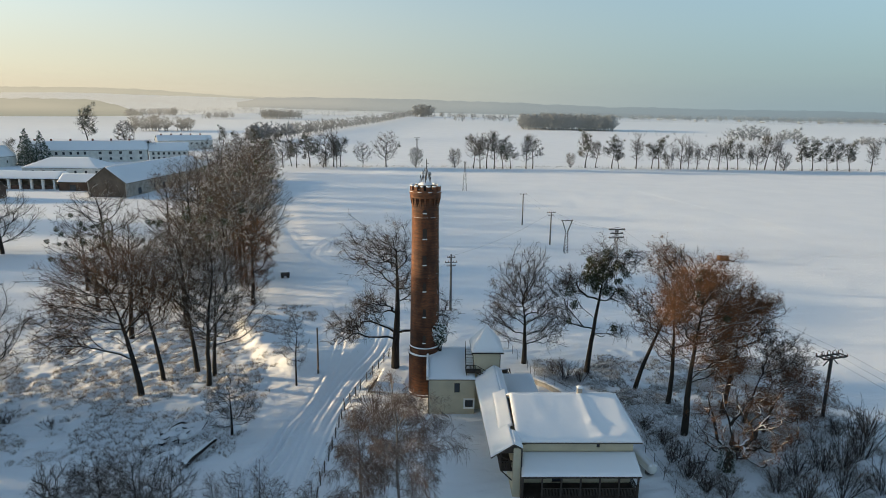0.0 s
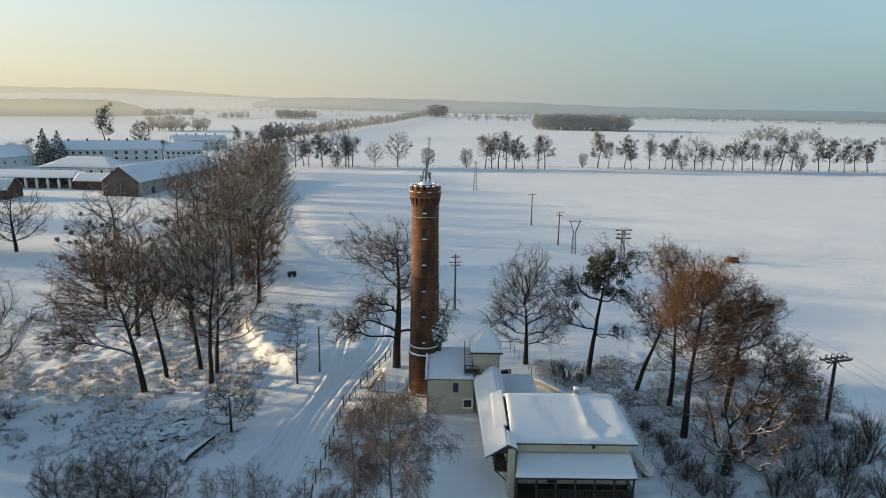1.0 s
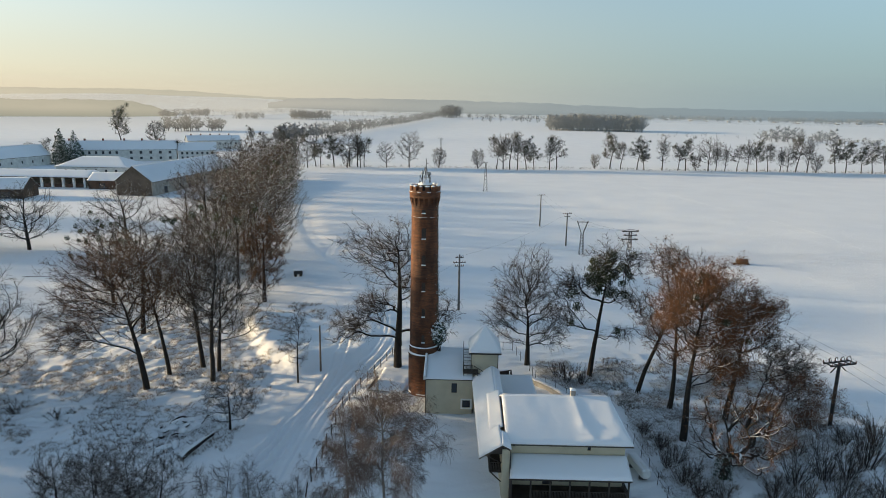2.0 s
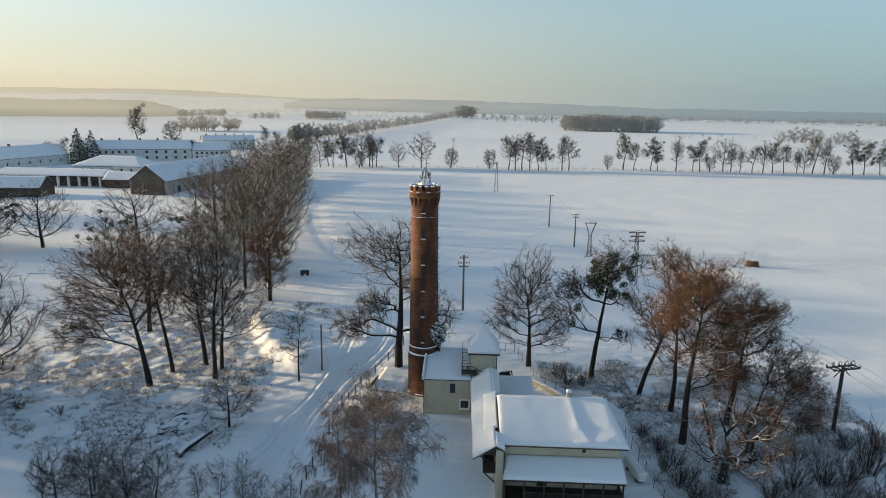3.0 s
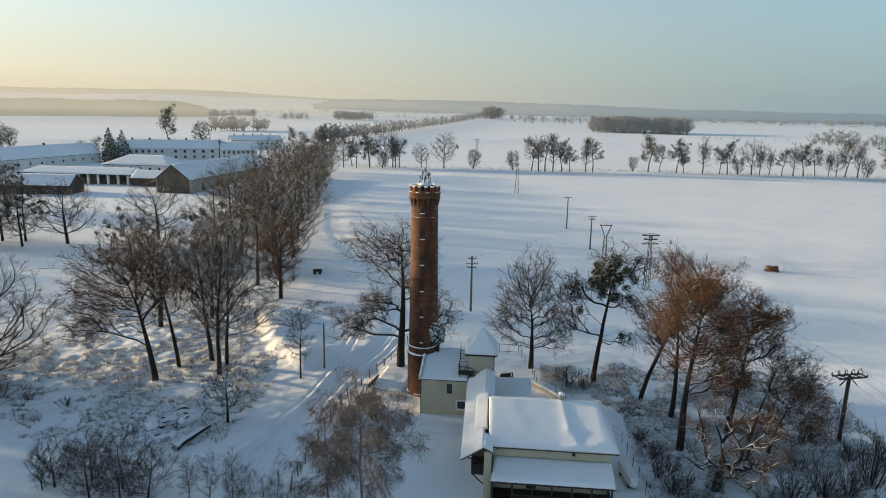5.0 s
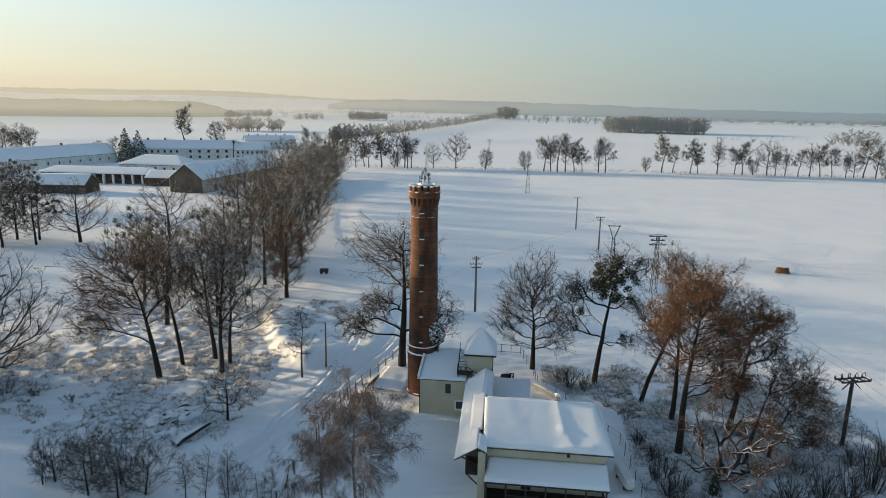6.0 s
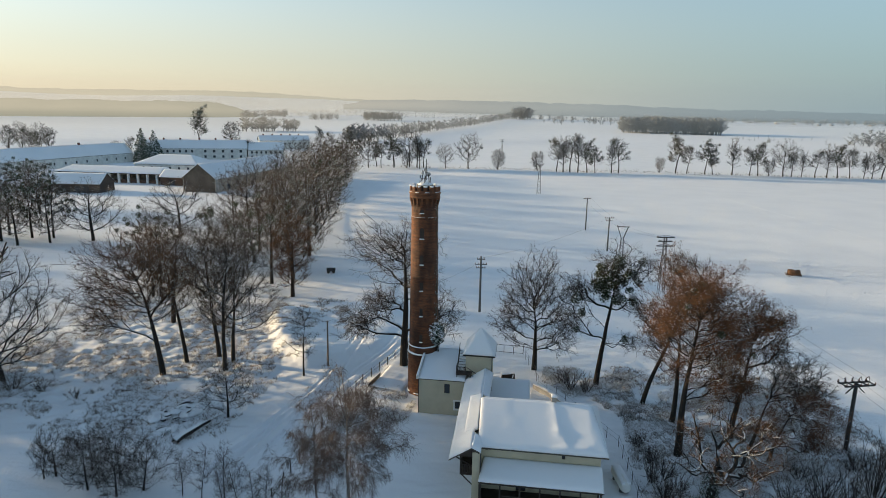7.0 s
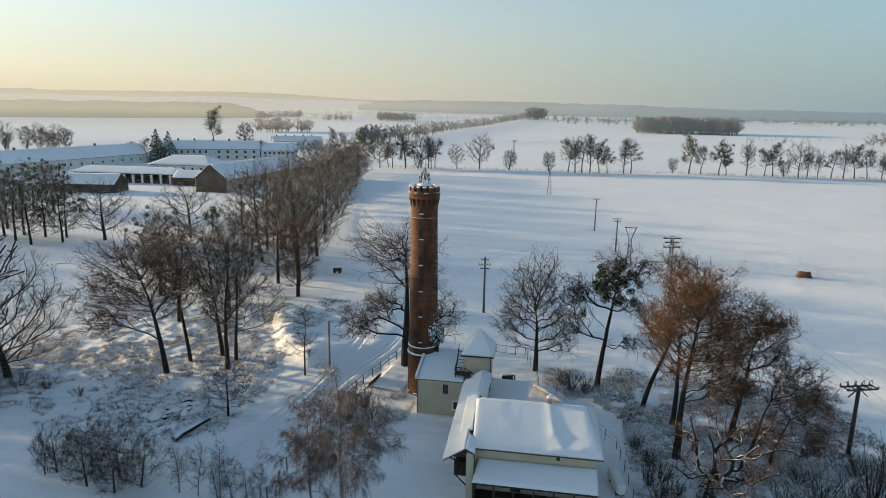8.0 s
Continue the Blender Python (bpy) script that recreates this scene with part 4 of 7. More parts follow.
for w, h, z in ((0.55, 1.45, 21.85), (0.5, 1.3, 18.4), (0.45, 1.2, 14.85), (0.42, 1.15, 11.35), (0.4, 1.1, 7.75), (0.5, 0.5, 25.2)):
    rr = float(np.interp(z + 0.6, [7, 11, 15, 20, 24.4], [1.98, 1.93, 1.87, 1.80, 1.75]))
    bm = bmesh.new()
    pts = 9
    hw, hh = w / 2 + 0.09, h - w / 2
    outer = [(-hw, 0)] + [(-hw * math.cos(math.pi * i / pts), hh + hw * math.sin(math.pi * i / pts)) for i in range(pts + 1)] + [(hw, 0)]
    inner = [(-w / 2, 0)] + [(-w / 2 * math.cos(math.pi * i / pts), hh + w / 2 * math.sin(math.pi * i / pts)) for i in range(pts + 1)] + [(w / 2, 0)]
    lay = {}
    for tag_, ring_ in (("o", outer), ("i", inner)):
        for y_ in (-rr - 0.07, -rr + 0.25):
            lay[tag_, y_] = [bm.verts.new((px, y_, z + pz)) for px, pz in ring_]
    y0, y1 = -rr - 0.07, -rr + 0.25
    for i in range(len(outer) - 1):
        bm.faces.new((lay["o", y0][i], lay["o", y0][i + 1], lay["i", y0][i + 1], lay["i", y0][i]))
        bm.faces.new((lay["o", y0][i], lay["o", y0][i + 1], lay["o", y1][i + 1], lay["o", y1][i]))
        bm.faces.new((lay["i", y0][i], lay["i", y0][i + 1], lay["i", y1][i + 1], lay["i", y1][i]))
    uv_boxes(bm)
    win = part("window", bm, BRICK, tower, "small arched window with brick surround")
    # Solid dark panel: the unlit inside of the window is its colour.
    bm = bmesh.new()
    arch_bm(bm, w, h, 0.3, -rr + 0.28, 0, z)
    part("pane", bm, DARKWOOD, win, "dark panel painted as the unlit window inside")
    bm = bmesh.new()
    box_bm(bm, -w / 2 - 0.04, -rr - 0.14, z - 0.06, w / 2 + 0.04, -rr + 0.1, z + 0.06)
    part("sill", bm, SNOW, win, "snowy stone sill", bevel=0.03)
ivy = thing("ivy", "dark ivy bush dusted with snow climbing the brick tower", "climbing plant", pose(TX, TY, 0))
rng = np.random.default_rng(77)
c1 = unit(rng.normal(size=(2600, 3))) * rng.random((2600, 1)) ** 0.4 * np.array([1.15, 0.9, 1.55]) + np.array([2.05, -1.1, 8.75])
aa = rng.normal(-0.35, 0.16, 1500)
hh = 9 + 19 * rng.random(1500) ** 1.3
keep = lattice(aa * 6, hh * 0.8, 50) > 0.45
rr = np.interp(hh, [7, 15, 24.4], [1.98, 1.87, 1.75]) + 0.06
c2 = np.stack([np.cos(aa) * rr, np.sin(aa) * rr, hh], -1)[keep]
v, f = flakes(rng, c1, rng.uniform(0.1, 0.2, len(c1)))
new("foliage", array_mesh("foliage", v, f, IVY_SNOW, False)).parent = ivy
v, f = flakes(rng, c2, rng.uniform(0.05, 0.12, len(c2)))
new("creeper", array_mesh("creeper", v, f, IVY, False)).parent = ivy
c3 = c1[(rng.random(len(c1)) < 0.13) & (c1[:, 2] + 0.5 * c1[:, 0] - 0.4 * c1[:, 1] > 9.2)] + rng.normal(0, 0.12, (1, 3)) + np.array([0, 0, 0.12])
v, f = flakes(rng, c3, rng.uniform(0.14, 0.26, len(c3)))
ob = new("snow_dusting", array_mesh("snow_dusting", v, f, SNOW, False))
ob.parent = ivy
ob["label"] = "clumps of snow lodged on the leaves"
st = bmesh.new()
for k in range(6):
    bar_bm(st, (1.75 + 0.1 * k, -0.9, 6.1), (1.9 + 0.12 * k, -1.0 - 0.05 * k, 8.6), 0.05, r1=0.02)
part("stems", st, BARK, ivy)


# ---- snow slabs and roofs ----
def slab(name, p00, p10, p11, p01, thick, mat, parent, label="", n=26, m=18, lift=0.05, seed=1, round_=0.3, bumps=()):
    """A quilt of snow over the quad p00 p10 p11 p01: rounded rims and an uneven top."""
    P = [np.array(p, float) for p in (p00, p10, p11, p01)]
    u = np.linspace(0, 1, n + 1)[None, :, None]
    w = np.linspace(0, 1, m + 1)[:, None, None]
    S = P[0] * (1 - u) * (1 - w) + P[1] * u * (1 - w) + P[2] * u * w + P[3] * (1 - u) * w
    lu = max(np.linalg.norm(P[1] - P[0]), np.linalg.norm(P[2] - P[3]))
    lw = max(np.linalg.norm(P[3] - P[0]), np.linalg.norm(P[2] - P[1]))
    du = np.minimum(u, 1 - u) * lu
    dw = np.minimum(w, 1 - w) * lw
    dist = np.minimum(du, dw)[..., 0] * np.ones((m + 1, n + 1))
    rim = np.sqrt(np.clip(1 - (1 - np.clip(dist / round_, 0, 1)) ** 2, 0, 1))
    z = thick * (0.35 + 0.65 * rim) + 0.9 * lift * (lattice(S[..., 0] * 0.8, S[..., 1] * 0.8, seed) - 0.5) * 2 * rim + 0.4 * lift * (lattice(S[..., 0] * 3, S[..., 1] * 3, seed + 1) - 0.5)
    for a_, b_, wl, wr, hgt in bumps:      # drifts along a line, steep on one side
        dd, _ = to_line(S[..., 0], S[..., 1], [a_, b_])
        z = z + hgt * np.exp(-np.abs(np.where(dd > 0, dd / wr, dd / wl)) ** 1.6)
    T = S.copy()
    T[..., 2] += z
    # rims bulge a little past the boards
    k = n + 1
    top = np.arange(k * (m + 1)).reshape(m + 1, k)
    bot = top + k * (m + 1)
    q = [np.stack([top[:-1, :-1], top[:-1, 1:], top[1:, 1:], top[1:, :-1]], -1).reshape(-1, 4),
         np.stack([bot[:-1, :-1], bot[1:, :-1], bot[1:, 1:], bot[:-1, 1:]], -1).reshape(-1, 4)]
    for a, b in ((top[0], bot[0]), (top[-1, ::-1], bot[-1, ::-1]), (top[::-1, 0], bot[::-1, 0]), (top[:, -1], bot[:, -1])):
        q.append(np.stack([b[:-1], b[1:], a[1:], a[:-1]], -1))
    ob = new(name, array_mesh(name, np.concatenate([T.reshape(-1, 3), S.reshape(-1, 3)]), np.concatenate(q), mat))
    ob.parent = parent
    if label:
        ob["label"] = label
    return ob


def boards(name, quads, thick, mat, parent, label=""):
    """Roof boards: each quad made a plate of that thickness, downwards."""
    bm = bmesh.new()
    for q in quads:
        a = [bm.verts.new(p) for p in q]
        b = [bm.verts.new((p[0], p[1], p[2] - thick)) for p in q]
        bm.faces.new(a)
        bm.faces.new(b[::-1])
        for i in range(len(q)):
            j = (i + 1) % len(q)
            bm.faces.new((a[i], b[i], b[j], a[j]))
    return part(name, bm, mat, parent, label)


def wall_box(name, x0, y0, z0, x1, y1, z1, holes, mat, parent, label="", t=0.35):
    """A wall along x (t thick in y from y0) with square holes (x0, z0, x1, z1) through it."""
    bm = bmesh.new()
    xs = sorted({x0, x1, *(h[0] for h in holes), *(h[2] for h in holes)})
    zs = sorted({z0, z1, *(h[1] for h in holes), *(h[3] for h in holes)})
    for xa, xb in zip(xs, xs[1:]):
        for za, zb in zip(zs, zs[1:]):
            cx, cz = (xa + xb) / 2, (za + zb) / 2
            if not any(h[0] < cx < h[2] and h[1] < cz < h[3] for h in holes):
                box_bm(bm, xa, y0, za, xb, y1, zb)
    bmesh.ops.remove_doubles(bm, verts=bm.verts[:], dist=1e-4)
    seen = {}
    for f in list(bm.faces):
        key = tuple(round(c, 3) for c in f.calc_center_median())
        seen.setdefault(key, []).append(f)
    bmesh.ops.delete(bm, geom=[f for fs in seen.values() if len(fs) > 1 for f in fs], context="FACES_ONLY")
    return part(name, bm, mat, parent, label)


def window_part(x0, z0, x1, z1, y, parent, frame_mat, bars=1, depth=0.12, reveal=0.0):
    """A window in a wall that faces -y, its pane set back from y."""
    bm = bmesh.new()
    f = 0.07
    for a, b, c, d in ((x0, z0, x1, z0 + f), (x0, z1 - f, x1, z1), (x0, z0 + f, x0 + f, z1 - f), (x1 - f, z0 + f, x1, z1 - f)):
        box_bm(bm, a, y + depth - 0.04, b, c, y + depth + 0.03, d)
    for k in range(bars):
        xm = x0 + (x1 - x0) * (k + 1) / (bars + 1)
        box_bm(bm, xm - 0.03, y + depth - 0.03, z0 + f, xm + 0.03, y + depth + 0.02, z1 - f)
    w = part("window", bm, frame_mat, parent)
    bm = bmesh.new()
    box_bm(bm, x0 + f, y + depth, z0 + f, x1 - f, y + depth + 0.015, z1 - f)
    part("pane", bm, GLASS, w, "dark window pane")
    if reveal:
        bm = bmesh.new()
        r = reveal
        for a, b, c, d in ((x0 - r, z0 - r, x1 + r, z0), (x0 - r, z1, x1 + r, z1 + r), (x0 - r, z0, x0, z1), (x1, z0, x1 + r, z1)):
            box_bm(bm, a, y - 0.03, b, c, y + 0.05, d)
        part("surround", bm, WHITEPAINT, w, "pale painted surround")
    return w


def railing(parent, p, q, h, n, name="railing", post=0.06, wood=None):
    """Posts at the ends, two rails and n balusters between p and q."""
    wood = wood or DARKWOOD
    p, q = Vector(p), Vector(q)
    bm = bmesh.new()
    beam_bm(bm, p + Vector((0, 0, h)), q + Vector((0, 0, h)), post * 1.3)
    r = part(name, bm, wood, parent)
    bm = bmesh.new()
    beam_bm(bm, p + Vector((0, 0, 0.12)), q + Vector((0, 0, 0.12)), post * 1.3)
    part("bottom_rail", bm, wood, r)
    bm = bmesh.new()
    box_bm(bm, -post * 0.45, -0.02, 0.12, post * 0.45, 0.02, h)
    o = part("baluster", bm, wood, r)
    d = (q - p)
    rz = math.degrees(math.atan2(d.y, d.x))
    for i in range(n):
        c = p + d * (i + 0.5) / n
        if i == 0:
            o.matrix_basis = pose(c.x, c.y, c.z, 0, 0, rz)
        else:
            shared("baluster", o.data, r, pose(c.x, c.y, c.z, 0, 0, rz))
    return r


# ---- main house ----
house = thing("house", "cream plastered chalet house with snow-laden roofs and dark porch", "house", pose(7.0, 56.0, 0, 0, 0, 1.6))
# walls
wall_box("front_wall", 0.6, 1.7, -0.3, 12.4, 2.05, 5.5, [(1.6, 1.3, 2.5, 2.4), (4.2, 0.5, 5.2, 2.5), (6.6, 1.3, 7.8, 2.4), (9.6, 1.3, 10.8, 2.4), (1.0, 4.75, 1.3, 5.25), (8.6, 4.45, 8.95, 5.25)], PLASTER, house)
for x0, z0, x1, z1 in ((1.6, 1.3, 2.5, 2.4), (4.2, 0.5, 5.2, 2.5), (6.6, 1.3, 7.8, 2.4), (9.6, 1.3, 10.8, 2.4), (1.0, 4.75, 1.3, 5.25), (8.6, 4.45, 8.95, 5.25)):
    window_part(x0, z0, x1, z1, 1.7, house, DARKWOOD, bars=1 if x1 - x0 > 0.8 else 0)
box("pier_wall", (-0.15, 0.0, -0.3), (0.65, 2.05, 5.35), PLASTER, house, "cream corner pier beside the porch")
box("left_wall", (-0.15, 2.06, -0.3), (0.2, 17.3, 5.6), PLASTER, house)
box("right_wall", (12.05, 2.06, -0.3), (12.4, 10.9, 5.45), PLASTER, house)
box("back_wall", (0.21, 10.55, -0.3), (12.04, 10.9, 5.45), PLASTER, house)
# main roof: ridge with a hip at either end
E0, RZ = 5.42, 7.95
A, B = (0.3, 0.95, E0), (13.05, 0.95, E0)
C, D = (13.05, 11.7, E0), (-0.15, 11.7, E0)
R0, R1 = (0.1, 6.5, RZ), (11.7, 6.6, RZ)
boards("roof_deck", [[A, B, R1, R0], [B, C, R1], [C, D, R0, R1]], 0.16, TARBOARD, house, "dark boarded eaves")
slab("roof_snow", A, B, R1, R0, 0.30, SNOW, house, "thick quilt of snow", n=64, m=40, lift=0.025, seed=61, round_=0.45,
     bumps=(((8.3, 3.1), (7.8, 6.3), 0.5, 0.3, 0.1), ((9.1, 1.1), (8.3, 3.1), 0.6, 0.5, 0.1), ((11.7, 2.0), (11.3, 6.3), 0.9, 0.7, 0.07), ((8.2, 1.05), (10.9, 1.25), 0.5, 0.5, 0.14), ((4.0, 1.3), (3.0, 5.0), 1.6, 1.6, 0.05)))
slab("roof_snow", B, C, R1, R1, 0.28, SNOW, house, "thick quilt of snow", n=30, m=12, seed=63)
slab("roof_snow", C, D, R0, R1, 0.30, SNOW, house, "thick quilt of snow", seed=65)
# side wing under a low gable that overhangs the gallery
W0, W1, W2 = -2.45, -0.2, 0.55
boards("wing_deck", [[(W0, -0.35, 4.55), (W1, -0.45, 6.05), (W1, 19.0, 6.05), (W0 - 0.35, 18.3, 4.55)], [(W1, -0.45, 6.05), (W2, -0.45, 5.6), (W2, 2.4, 5.62), (W1, 2.4, 6.05)]], 0.14, TARBOARD, house, "dark boarded wing roof")
slab("wing_snow", (W0, -0.35, 4.55), (W1, -0.45, 6.05), (W1, 19.0, 6.05), (W0 - 0.35, 18.3, 4.55), 0.27, SNOW, house, "sunlit snow on the wing roof", n=16, m=70, lift=0.08, seed=67)
slab("wing_snow", (W1, -0.45, 6.05), (W2 + 0.15, -0.45, 5.6), (W2 + 0.15, 2.4, 5.62), (W1, 2.4, 6.05), 0.27, SNOW, house, "snow on the wing roof", n=8, m=10, seed=68)
slab("wing_snow", (W1, 11.75, 6.05), (0.75, 11.75, 5.45), (0.75, 19.0, 5.45), (W1, 19.0, 6.05), 0.27, SNOW, house, "snow on the wing roof", n=8, m=20, seed=69)
# long flat dormer on the wing roof
dormer = thing("dormer", "", "")
dormer.parent = house
bm = bmesh.new()
prof = [(4.3, 5.2), (9.7, 5.2), (9.7, 6.42), (4.3, 5.6)]
fa, fb = [bm.verts.new((-1.12, y, z)) for y, z in prof], [bm.verts.new((-0.05, y, z)) for y, z in prof]
bm.faces.new(fa)
bm.faces.new(fb[::-1])
for i in range(4):
    bm.faces.new((fa[i], fb[i], fb[(i + 1) % 4], fa[(i + 1) % 4]))
part("dormer_wall", bm, DARKWOOD, dormer)
dq = ((-1.32, 3.2, 5.42), (0.15, 3.2, 6.1), (0.15, 9.85, 7.05), (-1.32, 9.85, 6.5))
boards("dormer_deck", [dq], 0.1, TARBOARD, dormer)
slab("dormer_snow", *dq, 0.27, SNOW, dormer, "snow on the dormer", n=12, m=30, seed=71)
for k in range(2):
    bm = bmesh.new()
    box_bm(bm, -1.15, 6.4 + 1.6 * k, 5.72, -1.125, 7.6 + 1.6 * k, 5.98 + 0.15 * k)
    part("pane", bm, GLASS, dormer)
# chimney
box("chimney", (7.55, 6.45, 7.4), (8.05, 6.95, 8.75), PLASTER_G, house, "grey plastered chimney")
slab("chimney_snow", (7.49, 6.39, 8.75), (8.11, 6.39, 8.75), (8.11, 7.01, 8.75), (7.49, 7.01, 8.75), 0.14, SNOW, house, "cap of snow", n=8, m=8, round_=0.25)
# porch
slab("porch_snow", (0.55, -1.05, 2.85), (12.55, -1.05, 2.85), (12.55, 1.68, 3.95), (0.9, 1.68, 3.95), 0.22, SNOW, house, "even snow on the porch roof", n=50, m=14, lift=0.03, seed=73)
boards("porch_deck", [[(0.55, -1.05, 2.85), (12.55, -1.05, 2.85), (12.55, 1.68, 3.95), (0.9, 1.68, 3.95)]], 0.12, DARKWOOD, house, "dark boarded porch roof")
box("porch_floor", (0.66, -0.9, -0.2), (12.4, 1.69, 0.45), DARKWOOD, house)
for k in range(7):
    x = 0.75 + (12.3 - 0.75) * k / 6
    box("porch_post", (x - 0.08, -0.85, 0.45), (x + 0.08, -0.69, 2.78), DARKWOOD, house)
    if 0 < k:
        xa = 0.75 + (12.3 - 0.75) * (k - 1) / 6
        if k > 1:
            railing(house, (xa + 0.08, -0.77, 0.45), (x - 0.08, -0.77, 0.45), 0.95, 12)
box("porch_beam", (0.6, -0.87, 2.55), (12.45, -0.67, 2.74), DARKWOOD, house)
railing(house, (12.3, -0.7, 0.45), (12.3, 1.6, 0.45), 0.95, 12)
steps = bmesh.new()
for k in range(3):
    box_bm(steps, 0.95, -1.15 - 0.3 * k, -0.2, 2.2, -0.91 - 0.3 * k, 0.38 - 0.15 * k)
part("porch_stair", steps, GREYWOOD, house, "grey wooden steps edged with snow")
slab("step_snow", (0.95, -1.75, 0.1), (2.2, -1.75, 0.1), (2.2, -0.92, 0.42), (0.95, -0.92, 0.42), 0.06, SNOW, house, "snow on the steps", n=6, m=6)
box("porch_divider", (0.6, -0.88, 0.45), (0.72, 1.69, 2.9), DARKWOOD, house)
# side gallery with balcony rail and brackets
box("gallery_floor", (-1.4, 0.35, 2.6), (-0.16, 4.2, 2.74), DARKWOOD, house)
railing(house, (-1.36, 0.4, 2.74), (-0.2, 0.4, 2.74), 0.95, 7, post=0.07)
railing(house, (-1.36, 0.45, 2.74), (-1.36, 4.15, 2.74), 0.95, 16, post=0.07)
for y in (0.5, 3.9):
    bm = bmesh.new()
    beam_bm(bm, (-1.3, y, 2.6), (-0.18, y, 1.5), 0.1)
    beam_bm(bm, (-2.2, y, 4.6), (-0.18, y, 3.6), 0.1)
    beam_bm(bm, (-1.36, y, 2.74), (-1.36, y, 5.0), 0.1)
    part("bracket", bm, DARKWOOD, house)
bm = bmesh.new()
g = [bm.verts.new(p) for p in ((-1.9, 0.15, 4.75), (0.6, 0.15, 5.45), (-0.2, 0.15, 5.85), (-0.15, 0.15, 4.75))]
bm.faces.new((g[0], g[3], g[2]))
bm.faces.new((g[3], g[1], g[2]))
ext = bmesh.ops.extrude_face_region(bm, geom=bm.faces[:])
for v in ext["geom"]:
    if isinstance(v, bmesh.types.BMVert):
        v.co.y += 0.1
part("gable_board", bm, DARKWOOD, house, "dark boarded gable")
bm = bmesh.new()
bar_bm(bm, (0.66, -0.06, 0.0), (0.66, -0.06, 5.3), 0.06)
part("downpipe", bm, STEEL, house, "dark rain pipe")
# low flat annex behind the ridge
lean_to = thing("flat_annex", "low flat-roofed plaster extension under level snow", "extension", pose(7.0, 56.0, 0, 0, 0, 1.6))
box("body", (0.25, 11.85, -0.3), (5.3, 23.2, 2.9), PLASTER, lean_to)
slab("roof_snow", (0.2, 11.8, 2.9), (5.45, 11.8, 2.9), (5.45, 23.3, 2.9), (0.2, 23.3, 2.9), 0.3, SNOW, lean_to, "level blanket of snow", n=24, m=36, lift=0.04, seed=75)

# ---- annex beside the tower ----
annex = thing("annex", "cream plastered annex with lean-to roof beside the tower", "annex", pose(-2.2, 73.3, 0, 0, 0, 1.6))
wall_box("front_wall", 0.0, 0.0, -0.3, 5.95, 0.35, 4.85, [(3.35, 2.95, 4.05, 4.25), (4.75, 0.95, 5.75, 1.95)], PLASTER, annex)
window_part(3.35, 2.95, 4.05, 4.25, 0.0, annex, DARKWOOD, bars=0)
window_part(4.75, 0.95, 5.75, 1.95, 0.0, annex, DARKWOOD, bars=1, reveal=0.22)
bm = bmesh.new()
q = [(0.0, 0.36, -0.3), (0.0, 7.0, -0.3), (0.0, 7.0, 6.2), (0.0, 0.36, 4.95)]
a = [bm.verts.new(p) for p in q]
b = [bm.verts.new((p[0] + 0.3, p[1], p[2])) for p in q]
bm.faces.new(a)
bm.faces.new(b[::-1])
for i in range(4):
    bm.faces.new((a[i], b[i], b[(i + 1) % 4], a[(i + 1) % 4]))
part("side_wall", bm, PLASTER, annex)
box("back_wall", (0.31, 6.65, -0.3), (5.95, 7.0, 6.1), PLASTER, annex)
boards("roof_deck", [[(-0.1, -0.25, 4.87), (6.0, -0.25, 4.87), (6.0, 7.1, 6.25), (-0.1, 7.1, 6.25)]], 0.12, TARBOARD, annex, "dark roof edge")
slab("roof_snow", (0.05, -0.3, 4.87), (6.0, -0.3, 4.87), (6.0, 7.1, 6.25), (0.05, 7.1, 6.25), 0.2, SNOW, annex, "smooth snow on the lean-to roof", n=30, m=30, lift=0.04, seed=77)
boards("verge", [[(-0.22, -0.3, 5.25), (0.06, -0.3, 5.25), (0.06, 7.1, 6.65), (-0.22, 7.1, 6.65)]], 0.45, PLASTER_W, annex, "raised verge wall topped with snow")
slab("verge_snow", (-0.22, -0.3, 5.25), (0.06, -0.3, 5.25), (0.06, 7.1, 6.65), (-0.22, 7.1, 6.65), 0.1, SNOW, annex, "strip of snow", n=3, m=20, round_=0.1)
bm = bmesh.new()
bar_bm(bm, (0.05, -0.08, 0), (0.05, -0.08, 4.8), 0.05)
part("downpipe", bm, STEEL, annex, "grey rain pipe")

# ---- stair turret with tent roof and outer steps ----
turret = thing("stair_turret", "square cream stair turret with snowy tent roof", "turret", pose(3.5, 74.7, 0, 0, 0, 1.6))
box("body", (0.15, 0.15, 0.0), (3.45, 3.95, 8.0), PLASTER, turret)
cor = [(-0.2, -0.3, 8.0), (3.9, -0.3, 8.0), (3.9, 4.3, 8.0), (-0.2, 4.3, 8.0)]
pk = (1.85, 1.8, 10.85)
boards("roof_deck", [[cor[i], cor[(i + 1) % 4], pk] for i in range(4)], 0.2, DARKWOOD, turret, "dark boarded eaves")
for i in range(4):
    slab("roof_snow", cor[i], cor[(i + 1) % 4], pk, pk, 0.28, SNOW, turret, "snow on the tent roof", n=14, m=14, seed=80 + i, lift=0.06)
bm = bmesh.new()
bar_bm(bm, (3.5, 0.1, 3.0), (3.5, 0.1, 7.9), 0.05)
part("downpipe", bm, STEEL, turret, "dark rain pipe")
stair = thing("outer_stairs", "dark steel outer steps with snow on the treads", "stairs", pose(3.5, 74.7, 0, 0, 0, 1.6))
